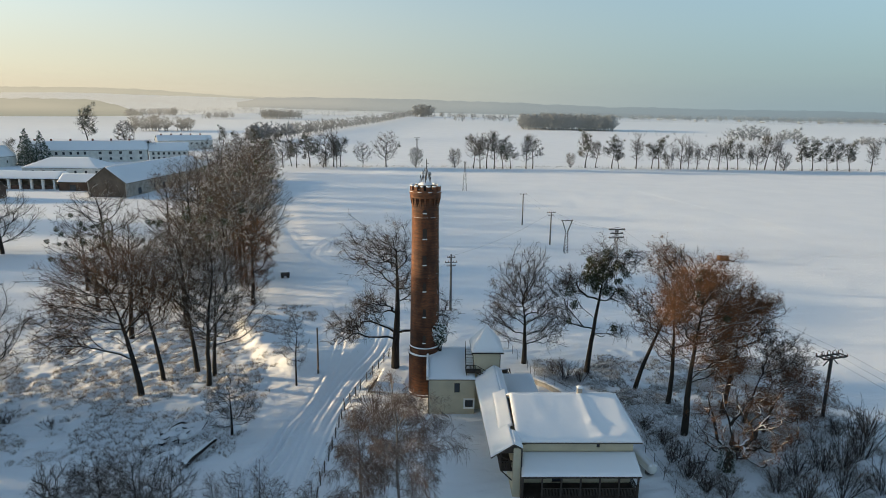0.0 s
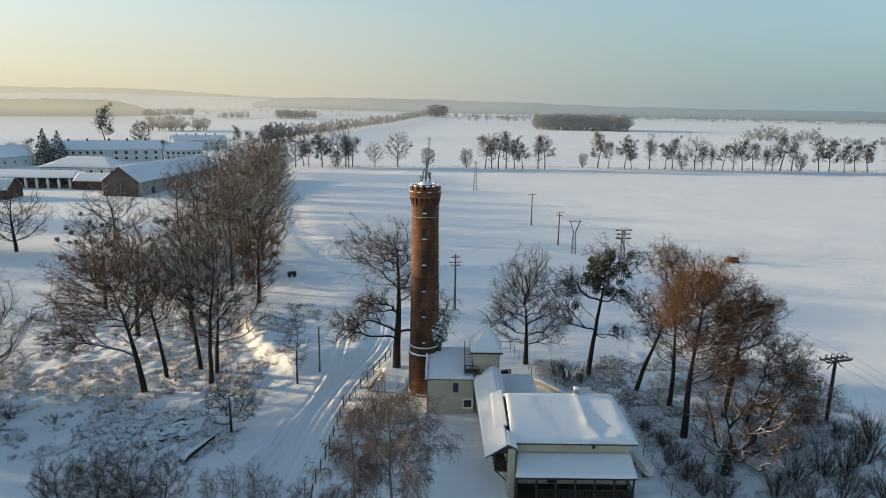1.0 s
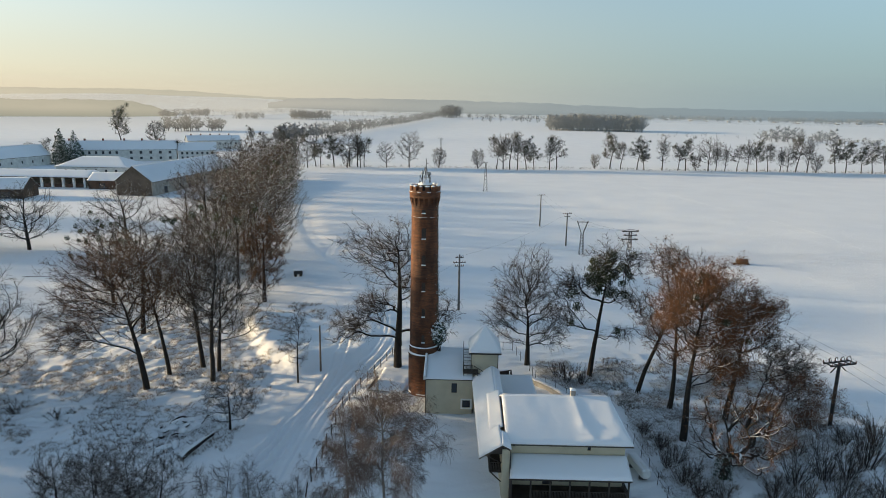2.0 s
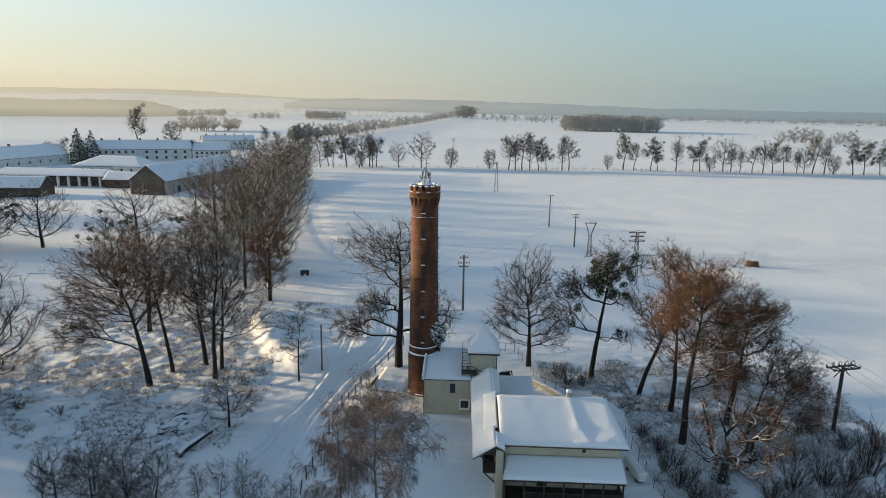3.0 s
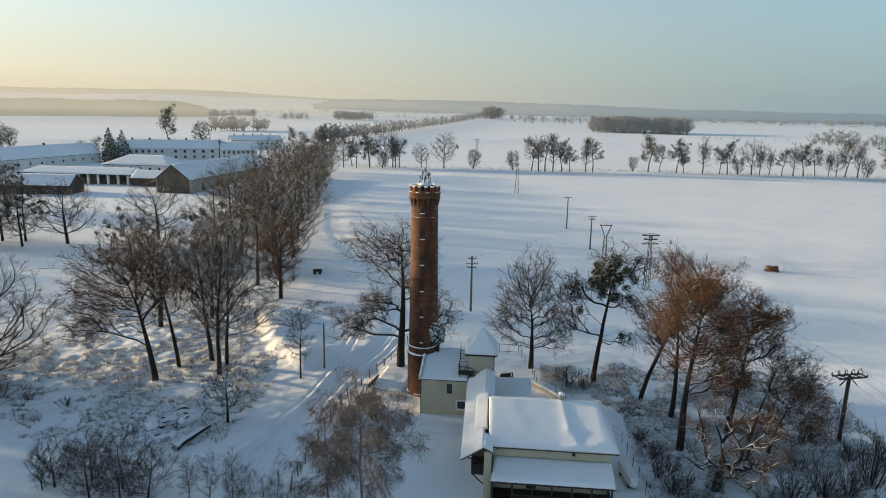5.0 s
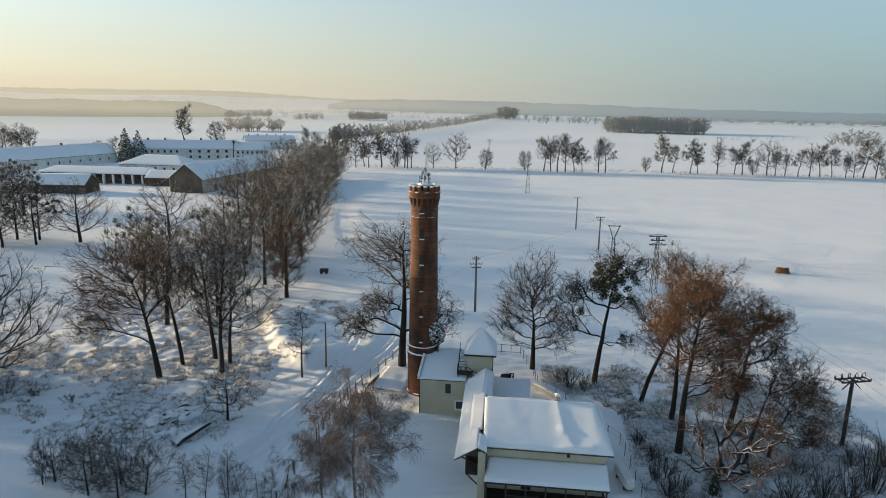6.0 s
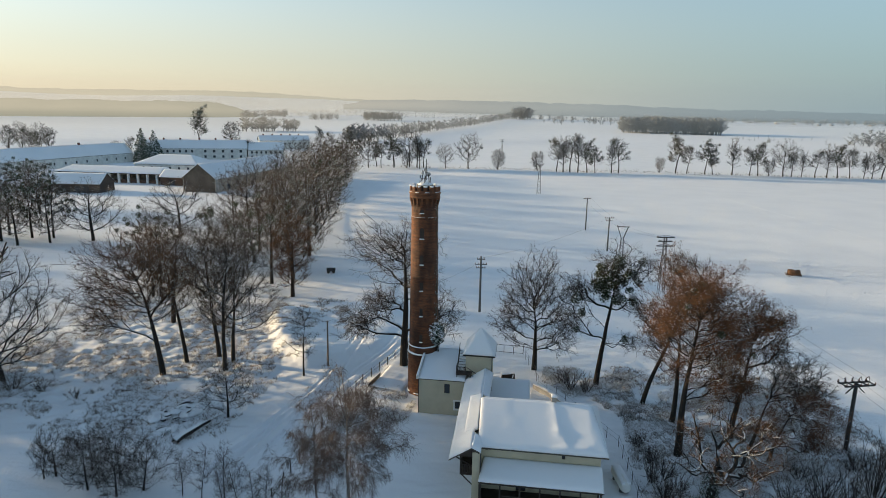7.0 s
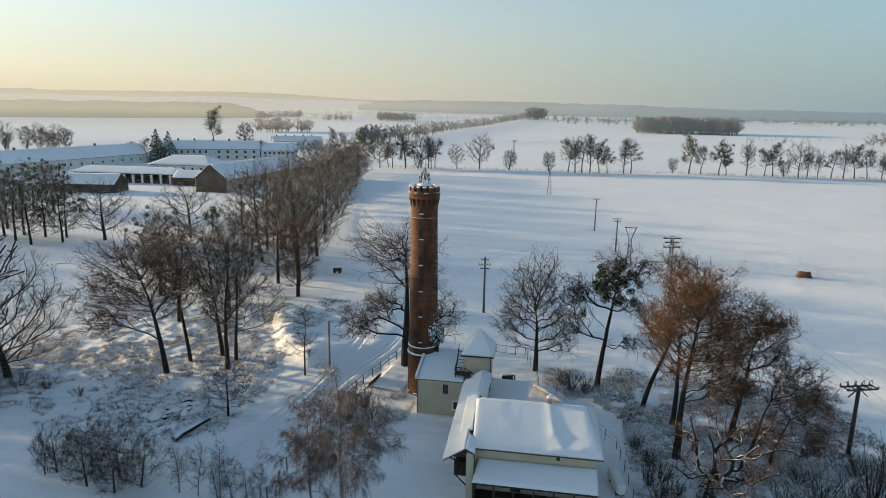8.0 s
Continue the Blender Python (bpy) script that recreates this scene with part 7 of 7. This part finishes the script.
# ---- trails in the snow of the field ----
def trail(name, label, paths, w, h):
    """Low ridges of thrown-up snow beside footprints and sledge tracks."""
    bits = []
    for pts in paths:
        pts = np.array(pts, float)
        d = np.gradient(pts, axis=0)
        nrm = unit(np.stack([d[:, 1], -d[:, 0]], -1))
        prof = ((-1.0, -0.1), (-0.55, 1.0), (-0.2, 0.15), (0.2, 0.1), (0.55, 0.9), (1.0, -0.1))
        ring = []
        for o, z in prof:
            q = pts + nrm * o * w * 0.5
            k = lattice(q[:, 0] * 0.9, q[:, 1] * 0.9, 17)
            ring.append(np.concatenate([q, (ground_z(pts[:, 0], pts[:, 1]) + 0.03 + z * h * (0.5 + k))[:, None]], 1))
        v = np.stack(ring, 1)
        ix = np.arange(v.shape[0] * 6).reshape(-1, 6)
        bits.append((v.reshape(-1, 3), np.stack([ix[:-1, :-1], ix[:-1, 1:], ix[1:, 1:], ix[1:, :-1]], -1).reshape(-1, 4)))
    v, f = joined(bits)
    return tagged(new(name, array_mesh(name, v, f, SNOW)), label, "tracks", kind="stuff")


def curve_pts(a, b, bow, n=40):
    t = np.linspace(0, 1, n)[:, None]
    a, b = np.array(a, float), np.array(b, float)
    nn = np.array([b[1] - a[1], a[0] - b[0]])
    return a + (b - a) * t + nn * bow * (4 * t * (1 - t)) + 0.4 * (np.stack([lattice(t[:, 0] * 12, t[:, 0] * 0 + a[0], 3), lattice(t[:, 0] * 12, t[:, 0] * 0 + a[1], 4)], -1) - 0.5)


trail("long_trail", "long single track across the snowy field", [curve_pts((88, 420), (112, 250), 0.03, 90), curve_pts((112, 250), (118, 190), -0.02, 40)], 0.6, 0.05)
def clods(name, label, walks, seed, size):
    """Kicked-up lumps of snow along winding walks: (start, heading, steps, stride)."""
    rng = np.random.default_rng(seed)
    spots = []
    for (x, y), head, steps, stride in walks:
        for _ in range(steps):
            head += rng.normal(0, 0.16)
            x, y = x + math.cos(head) * stride, y + math.sin(head) * stride
            spots.append((x + rng.normal(0, 0.1), y + rng.normal(0, 0.1)))
    c = np.array(spots)
    n = len(c)
    a = (np.arange(5) + rng.random((n, 5)) * 0.7) * math.tau / 5
    s_ = size * rng.uniform(0.5, 1.4, (n, 1)) * rng.uniform(0.7, 1.2, (n, 5))
    base = np.stack([c[:, :1] + np.cos(a) * s_, c[:, 1:] + np.sin(a) * s_], -1)
    z = ground_z(c[:, 0], c[:, 1])
    v = np.concatenate([np.concatenate([base, np.repeat(z[:, None, None] - 0.08, 5, 1)], -1),
                        np.stack([c[:, 0] + rng.normal(0, 0.1, n) * size, c[:, 1], z + size * rng.uniform(0.25, 0.6, n)], -1)[:, None]], 1)
    ix = np.arange(n)[:, None] * 6
    f = np.stack([np.concatenate([ix + k, ix + (k + 1) % 5, ix + 5], 1) for k in range(5)], 1).reshape(-1, 3)
    return tagged(new(name, array_mesh(name, v.reshape(-1, 3), f, SNOW)), label, "tracks", kind="stuff")


rng = np.random.default_rng(66)
walks = [((rng.normal(92, 19), rng.normal(171, 12)), rng.uniform(0, math.tau), int(rng.uniform(20, 60)), rng.uniform(0.7, 1.0)) for k in range(160)]
walks += [((rng.normal(74, 5), rng.normal(161, 4)), rng.uniform(0, math.tau), 30, 0.5) for k in range(30)]
clods("trampled_snow", "trampled tracks round the hay bale", walks, 67, 0.3)
walks = [((rng.uniform(26, 60), rng.uniform(84, 120)), rng.uniform(1.0, 2.2), int(rng.uniform(20, 60)), 0.8) for k in range(14)]
clods("trampled_snow", "lines of footprints in the snow beyond the trees", walks, 68, 0.2)
walks = [((rng.uniform(-9, 5.5), rng.uniform(52, 72)), rng.uniform(0, math.tau), int(rng.uniform(12, 40)), 0.45) for k in range(26)]
walks = [w_ for w_ in walks if w_[0][0] < 3.0]
clods("scuffed_snow", "scuffed snow and footprints in the yard", walks, 69, 0.11)
trail("long_trail", "straight ridge of snow along a field boundary", [curve_pts((-10, 177.5), (240, 166), 0.01, 160), curve_pts((60, 176.5), (240, 168.5), 0.01, 120)], 0.5, 0.06)


# ---- fences ----
def post_fence(name, label, pts, gap, h, r, mat, rails=(), lean=3.0, seed=1, wires=()):
    rng = np.random.default_rng(seed)
    ob = thing(name, label, "fence")
    first = None
    spots = []
    for (ax, ay), (bx, by) in zip(pts, pts[1:]):
        ln = math.hypot(bx - ax, by - ay)
        n = max(1, round(ln / gap))
        spots += [(ax + (bx - ax) * i / n, ay + (by - ay) * i / n) for i in range(n)]
    spots.append(pts[-1])
    for x, y in spots:
        m = pose(x, y, gz(x, y), rng.normal(0, lean), rng.normal(0, lean), rng.uniform(0, 90)) @ Matrix.Diagonal((1, 1, rng.uniform(0.9, 1.12), 1))
        if first is None:
            bm = bmesh.new()
            bar_bm(bm, (0, 0, -0.3), (0, 0, h), r, 6, r1=r * 0.85)
            first = part("post", bm, mat, ob)
            first.matrix_basis = m
        else:
            shared("post", first.data, ob, m)
    for z, rr in list(rails):
        bm = bmesh.new()
        for (ax, ay), (bx, by) in zip(spots, spots[1:]):
            beam_bm(bm, (ax, ay, gz(ax, ay) + z), (bx, by, gz(bx, by) + z), rr)
        part("rail", bm, mat, ob)
    return ob


post_fence("road_fence", "leaning wooden fence posts with wires along the road", [(-12.6, 50), (-12.9, 60), (-13.1, 74.6), (-11.9, 81.0), (-9.6, 90.7), (-8.0, 97)], 2.4, 1.5, 0.075, DARKWOOD, rails=((1.3, 0.025), (0.85, 0.025), (0.4, 0.025)), seed=3)
post_fence("garden_fence", "thin steel post and wire fence below the trees", [(10.3, 96.2), (12.4, 88), (12.9, 84.2), (15.4, 81.2), (19.0, 75.5), (22.5, 69.5), (23.3, 59.3), (24.2, 52)], 2.3, 1.5, 0.035, STEEL, rails=((1.4, 0.015), (0.8, 0.015)), seed=4, lean=1.5)
gf_ = thing("steel_railing", "dark steel tube railing at the edge of the terrace", "railing")
bm = bmesh.new()
for a, b in (((5.6, 96.4), (7.2, 96.2)), ((7.2, 96.2), (10.3, 96.2))):
    for z in (0.15, 1.35):
        bar_bm(bm, (*a, z), (*b, z), 0.035)
part("rail", bm, STEEL, gf_)
for x in (5.6, 7.2, 8.75, 10.3):
    bm = bmesh.new()
    bar_bm(bm, (x, 96.25, -0.2), (x, 96.25, 1.38), 0.04)
    part("post", bm, STEEL, gf_)

# ---- small things ----
tank = thing("gas_tank", "white horizontal gas tank buried in snow", "tank", pose(21.9, 61.6, gz(21.9, 61.6), 0, 0, 12))
bm = bmesh.new()
prof = [(-2.0, 0.0), (-1.95, 0.3), (-1.75, 0.52), (-1.4, 0.6), (1.4, 0.6), (1.75, 0.52), (1.95, 0.3), (2.0, 0.0)]
rings = [[bm.verts.new((r * math.cos(a), y, 0.85 + r * math.sin(a))) for a in (math.tau * i / 20 for i in range(20))] for y, r in prof[1:-1]]
for ra, rb in zip(rings, rings[1:]):
    for i in range(20):
        bm.faces.new((ra[i], ra[(i + 1) % 20], rb[(i + 1) % 20], rb[i]))
for ring_ in (rings[0], rings[-1]):
    bm.faces.new(ring_)
part("body", bm, WHITEPAINT, tank, smooth=True)
for y in (-1.1, 1.1):
    box("foot", (-0.45, y - 0.12, -0.2), (0.45, y + 0.12, 0.42), CONCRETE, tank)
slab("snow_cover", (-0.5, -1.8, 1.22), (0.5, -1.8, 1.22), (0.5, 1.8, 1.22), (-0.5, 1.8, 1.22), 0.24, SNOW, tank, "thick cushion of snow", n=10, m=20, round_=0.5)

bale = thing("hay_bale", "brown round hay bale lying on the snow", "hay bale", pose(74.0, 162.2, gz(74, 162.2), 0, 0, -8) @ Matrix.Diagonal((0.88, 0.88, 0.88, 1)))
bm = bmesh.new()
prof = [(-1.55, 0.75), (-1.45, 0.9), (1.45, 0.92), (1.55, 0.75)]
rings = [[bm.verts.new((x, r * math.cos(a), 0.85 + r * math.sin(a))) for a in (math.tau * i / 22 for i in range(22))] for x, r in prof]
for ra, rb in zip(rings, rings[1:]):
    for i in range(22):
        bm.faces.new((ra[i], ra[(i + 1) % 22], rb[(i + 1) % 22], rb[i]))
for ring_ in (rings[0], rings[-1]):
    bm.faces.new(ring_)
part("roll", bm, HAY, bale, smooth=True)
rng = np.random.default_rng(4)
c = np.stack([rng.uniform(-1.9, 1.9, 500), rng.normal(0, 0.7, 500), rng.uniform(0.02, 0.5, 500)], -1)
v, f = flakes(rng, c, rng.uniform(0.1, 0.25, 500))
new("loose_hay", array_mesh("loose_hay", v, f, HAY, False)).parent = bale
scene.collection.objects[-1]["kind"] = "stuff"

bx, by = -37.2, 138.5
trough = thing("feed_trailer", "small dark trailer with snow on its top", "trailer", pose(bx, by, gz(bx, by), 0, 0, 15))
bm = bmesh.new()
box_bm(bm, -1.0, -0.65, 0.45, 1.0, 0.65, 1.35)
part("body", bm, STEEL, trough, bevel=0.06)
slab("snow_cover", (-1.02, -0.67, 1.35), (1.02, -0.67, 1.35), (1.02, 0.67, 1.35), (-1.02, 0.67, 1.35), 0.22, SNOW, trough, "cushion of snow", n=10, m=8, round_=0.3)
for sx in (-0.6, 0.6):
    for sy in (-0.7, 0.7):
        bm = bmesh.new()
        bar_bm(bm, (sx, sy - 0.1, 0.3), (sx, sy + 0.1, 0.3), 0.34, 14)
        part("wheel", bm, DARKWOOD, trough)

# snowed-in heap of branches and rubble, with one great log lying before it
wet = material("wet_bark", (0.04, 0.032, 0.027), 0.9, spread=0.3, bump=0.4, snow=0.3)
great = thing("fallen_log", "great fallen log thickly capped with snow", "log")
rng = np.random.default_rng(31)
pts = np.array([[(-28.0, 60.0, 0.3), (-27.8, 61.2, 0.42), (-27.3, 62.6, 0.5), (-26.8, 63.8, 0.62), (-26.4, 64.9, 0.7)]]) + rng.normal(0, 0.05, (1, 5, 3))
v, f = tubes(pts, np.array([0.34]), np.array([0.2]), 12)
new("stem", array_mesh("stem", v, f, wet)).parent = great
v, f = tubes(pts[:, :4] + np.array([-0.1, 0.0, 0.2]), np.array([0.34]), np.array([0.2]), 12)
ob = new("snow_cap", array_mesh("snow_cap", v, f, SNOW))
ob.parent, ob["label"] = great, "thick cap of snow along the log"
stubs = np.array([[(-27.9, 60.4, 0.4), (-27.4, 60.1, 0.55), (-27.1, 59.8, 0.9)], [(-27.4, 62.2, 0.5), (-28.2, 62.5, 0.9), (-28.7, 62.9, 1.0)]])
v, f = tubes(stubs, np.array([0.1, 0.09]), np.array([0.05, 0.03]), 7)
new("stub", array_mesh("stub", v, f, wet)).parent = great
logs = thing("log_heap", "snowed-in heap of dark logs and rubble", "logs")
for k in range(18):
    cx, cy = -31.6 + rng.normal(0, 1.0), 65.4 + rng.normal(0, 2.2)
    an, ln, r = rng.normal(2.0, 0.7), rng.uniform(0.7, 2.4), rng.uniform(0.07, 0.19)
    p0 = np.array([[cx - math.cos(an) * ln / 2, cy - math.sin(an) * ln / 2, gz(cx, cy) + 0.5 * rng.random()]])
    stem = shoots(rng, p0, np.array([[math.cos(an), math.sin(an), rng.normal(0, 0.25)]]), np.array([ln]), 5, 0, 0.3)
    v, f = tubes(stem, np.array([r]), np.array([r * 0.35]), 9)
    new("log", array_mesh("log", v, f, wet)).parent = logs
for k in range(20):
    cx, cy = -31.6 + rng.normal(0, 1.4), 65.4 + rng.normal(0, 2.2)
    bm = bmesh.new()
    bmesh.ops.create_icosphere(bm, subdivisions=3, radius=1, matrix=Matrix.Translation((cx, cy, gz(cx, cy) + 0.3 * rng.random())) @ Matrix.Rotation(rng.uniform(0, 3), 4, "Z") @ Matrix.Diagonal((rng.uniform(0.4, 1.1), rng.uniform(0.3, 0.8), rng.uniform(0.18, 0.42), 1)))
    for v in bm.verts:
        v.co += Vector((0.1, 0.1, 0.25)) * (float(lattice(np.array([v.co.x * 2.3]), np.array([v.co.y * 2.3 + v.co.z]), 19)[0]) - 0.5)
    part("snow_cushion", bm, SNOW, logs, "cushion of snow", smooth=True)
bench = thing("garden_heap", "snowed-over dark garden swing frame", "garden furniture", pose(8.6, 85.0, gz(8.6, 85.0), 0, 0, 20))
bm = bmesh.new()
for s_ in (-0.9, 0.9):
    beam_bm(bm, (s_, -0.5, 0), (s_, 0, 1.25), 0.1)
    beam_bm(bm, (s_, 0.5, 0), (s_, 0, 1.25), 0.1)
beam_bm(bm, (-0.95, 0, 1.25), (0.95, 0, 1.25), 0.1)
part("frame_work", bm, DARKWOOD, bench)
box("seat", (-0.75, -0.25, 0.4), (0.75, 0.3, 0.48), DARKWOOD, bench)
box("backboard", (-0.75, 0.3, 0.48), (0.75, 0.36, 1.1), DARKWOOD, bench)
slab("snow_cover", (-1.0, -0.1, 1.3), (0.4, -0.1, 1.3), (0.4, 0.25, 1.3), (-1.0, 0.25, 1.3), 0.14, SNOW, bench, "cushion of snow", n=12, m=8)
cellar = thing("cellar_roof", "low earth cellar with snowy roof and dark side wall", "outbuilding", pose(-10.4, 79.2, 0, 0, 0, -6))
box("body", (0.5, 0.3, -0.3), (4.2, 7.3, 0.3), STONE, cellar)
slab("roof_snow", (0.3, 0, 0.3), (4.8, -0.1, 0.1), (4.8, 7.8, 0.05), (0.3, 7.6, 0.3), 0.2, SNOW, cellar, "level snow on the cellar", n=16, m=24)
bm = bmesh.new()
for k in range(7):
    beam_bm(bm, (-0.3 + 0.08 * k, 0.1 + 0.45 * k, 0), (0.0 + 0.08 * k, 0.1 + 0.45 * k, 0.75 + 0.06 * k), 0.42, 0.06)
part("planks", bm, DARKWOOD, cellar, "dark leaning planks")
wallc = thing("garden_wall", "low garden wall capped with snow", "wall")
for a, b in (((12.3, 83.6), (14.6, 81.2)), ((14.6, 81.2), (17.5, 76.8))):
    bm = bmesh.new()
    beam_bm(bm, (*a, 0.25), (*b, 0.25), 0.3, 0.9)
    part("wall", bm, STONE, wallc)
    d = np.array([b[0] - a[0], b[1] - a[1]])
    nrm = np.array([d[1], -d[0]]) / np.hypot(*d) * 0.22
    slab("snow_cap", (a[0] + nrm[0], a[1] + nrm[1], 0.7), (b[0] + nrm[0], b[1] + nrm[1], 0.7), (b[0] - nrm[0], b[1] - nrm[1], 0.7), (a[0] - nrm[0], a[1] - nrm[1], 0.7), 0.25, SNOW, wallc, "cap of snow", n=14, m=5, round_=0.2)

# ---- shrubs ----
THICKET = ((38, 60.5, 3.6, 2.6, 26, 0), (41.5, 61.5, 4, 2.8, 28, 0), (44.5, 62.5, 3.6, 2.6, 26, 0), (47.6, 64.5, 5.6, 2.8, 26, 0), (34.5, 57.5, 3, 2.2, 22, 0), (36.5, 55.5, 3.2, 2.2, 22, 0), (40.5, 56.5, 3.6, 2.6, 24, 0), (45, 57.5, 3.8, 2.8, 24, 0), (50, 60.5, 4.4, 2.8, 24, 0), (47.5, 69, 2.4, 1.8, 18, 0), (51.5, 69.5, 3, 2.4, 22, 0), (54.5, 68, 3.2, 2.4, 22, 0), (41, 66.5, 2, 1.6, 16, 0), (36.2, 66, 1.8, 1.5, 16, 0))   # tangle at the foot of the bank
BANK = ((25.6, 66.5, 1.8, 1.4, 20, 0), (26.6, 64, 2.2, 1.6, 22, 0), (27.6, 61.5, 1.8, 1.4, 18, 0), (24.7, 70, 1.6, 1.3, 18, 0), (44.5, 73.5, 2.2, 1.8, 18, 0), (25.2, 62.5, 2.2, 1.5, 22, 0), (26, 59.6, 2.4, 1.6, 24, 0), (26.8, 57.2, 2.4, 1.6, 24, 0), (28.6, 56, 2.2, 1.6, 20, 0), (33, 63.5, 2, 1.5, 18, 0))   # bank below the trees
CORNER = ((17.5, 84.5, 3.2, 1.8, 18, 1), (19.5, 83.5, 2.6, 1.5, 14, 1), (16.4, 86, 2.4, 1.4, 12, 1), (-9.2, 73.5, 3.4, 1.8, 20, 1), (-7.4, 70.6, 3, 1.7, 18, 1), (-10.2, 69, 2.8, 1.6, 16, 1))   # garden corners
PADDOCK = ((-37.5, 51.5, 4.2, 1.8, 7, 0), (-60, 66.5, 3, 2.2, 16, 1), (-57.5, 68.5, 2.6, 2, 14, 1), (-54, 69.5, 2.2, 1.6, 12, 0), (-47.5, 68, 1.4, 1.2, 10, 0))   # edge of the paddock
for k, (x, y, h, r, n, red) in enumerate(THICKET + BANK + CORNER + PADDOCK):
    shrub_thing("shrub", "thicket of bare reddish shoots in snow" if red else "tangle of bare dark shoots in snow", 300 + k, h, r, n, on_ground(x, y), twigs=TWIG_BIRCH if red else TWIG, bark=BARK_RED if red else BARK, dens=(7, 5) if n > 28 else (6, 4))


# ---- dry grass and low brush poking through the snow ----
def tufts(name, label, xs, ys, hs, seed, mat, blades=6):
    rng = np.random.default_rng(seed)
    zs = ground_z(xs, ys)
    n = len(xs)
    p = np.repeat(np.stack([xs, ys, zs - 0.03], -1), blades, 0) + rng.normal(0, 0.12, (n * blades, 3)) * np.array([1, 1, 0])
    d = rng.normal(0, 0.5, (n * blades, 3)) * np.array([1, 1, 0]) + np.array([0, 0, 1.0])
    ln = np.repeat(hs, blades) * rng.uniform(0.5, 1.2, n * blades)
    s_ = shoots(rng, p, d, ln, 1, -0.12, 0.15)
    v, f = spikes(s_[:, 0], s_[:, -1], np.full(len(s_), 0.024))
    return tagged(new(name, array_mesh(name, v, f, mat)), label, "grass", kind="stuff")


rng = np.random.default_rng(55)
n = 26000
x, y = rng.uniform(-80, -24, n), rng.uniform(60, 118, n)
k = lattice(x / 5, y / 5, 71) * 0.6 + lattice(x / 1.5, y / 1.5, 72) * 0.4 > 0.45 + 0.2 * smooth(100, 118, y) + 0.2 * smooth(-66, -80, x)
tufts("dry_grass", "dry grass and brush poking through snow on the bank", x[k], y[k], rng.uniform(0.2, 0.65, n)[k], 56, GRASS, blades=4)
n = 15000
x, y = rng.uniform(22.5, 52, n), rng.uniform(55, 92, n)
k = (lattice(x / 4, y / 4, 73) * 0.7 + lattice(x / 1.5, y / 1.5, 74) * 0.3 > 0.45) & (x > 23.6)
tufts("dry_grass", "dry grass and brush poking through snow below the trees", x[k], y[k], rng.uniform(0.25, 0.7, n)[k], 57, FROST_GRASS, blades=4)
n = 10000
x, y = rng.uniform(22.8, 54, n), rng.uniform(54, 94, n)
k = (lattice(x / 3, y / 3, 75) * 0.6 + lattice(x / 1.1, y / 1.1, 76) * 0.4 > 0.5) & (x > 23.8)
tufts("dry_grass", "brown bramble and dead stalks on the snowy bank", x[k], y[k], rng.uniform(0.25, 0.8, n)[k], 60, GRASS, blades=4)
n = 2600
x, y = rng.uniform(13.5, 26, n), rng.uniform(76, 92, n)
k = (lattice(x / 3, y / 3, 77) * 0.6 + lattice(x / 1.1, y / 1.1, 78) * 0.4 > 0.45) & (x + 0.9 * (y - 84) > 15.5)
tufts("dry_grass", "frosted brush on the slope behind the house", x[k], y[k], rng.uniform(0.3, 0.9, n)[k], 61, FROST_GRASS, blades=5)
n = 4200
x, y = rng.uniform(-12.2, -3.2, n), rng.uniform(63, 87, n)
k = (lattice(x / 3, y / 3, 79) * 0.6 + lattice(x / 1.1, y / 1.1, 80) * 0.4 > 0.52) & (np.hypot(x - TX, y - TY) > 2.6)
tufts("dry_grass", "brown grass and seedlings between fence and tower", x[k], y[k], rng.uniform(0.2, 0.7, n)[k], 62, FROST_GRASS, blades=5)
n = 600
x = rng.uniform(40, 420, n)
y = 444 + 0.02 * x + rng.normal(0, 2.5, n)
tufts("roadside_brush", "low brush along the far road", x, y, rng.uniform(0.8, 2.6, n), 58, TWIG_FAR, blades=6)
n = 350
x = rng.uniform(-120, 60, n)
y = 441 + 0.02 * x + rng.normal(0, 2.0, n)
tufts("roadside_brush", "low brush along the far road", x, y, rng.uniform(0.5, 1.8, n), 59, TWIG_FAR, blades=6)
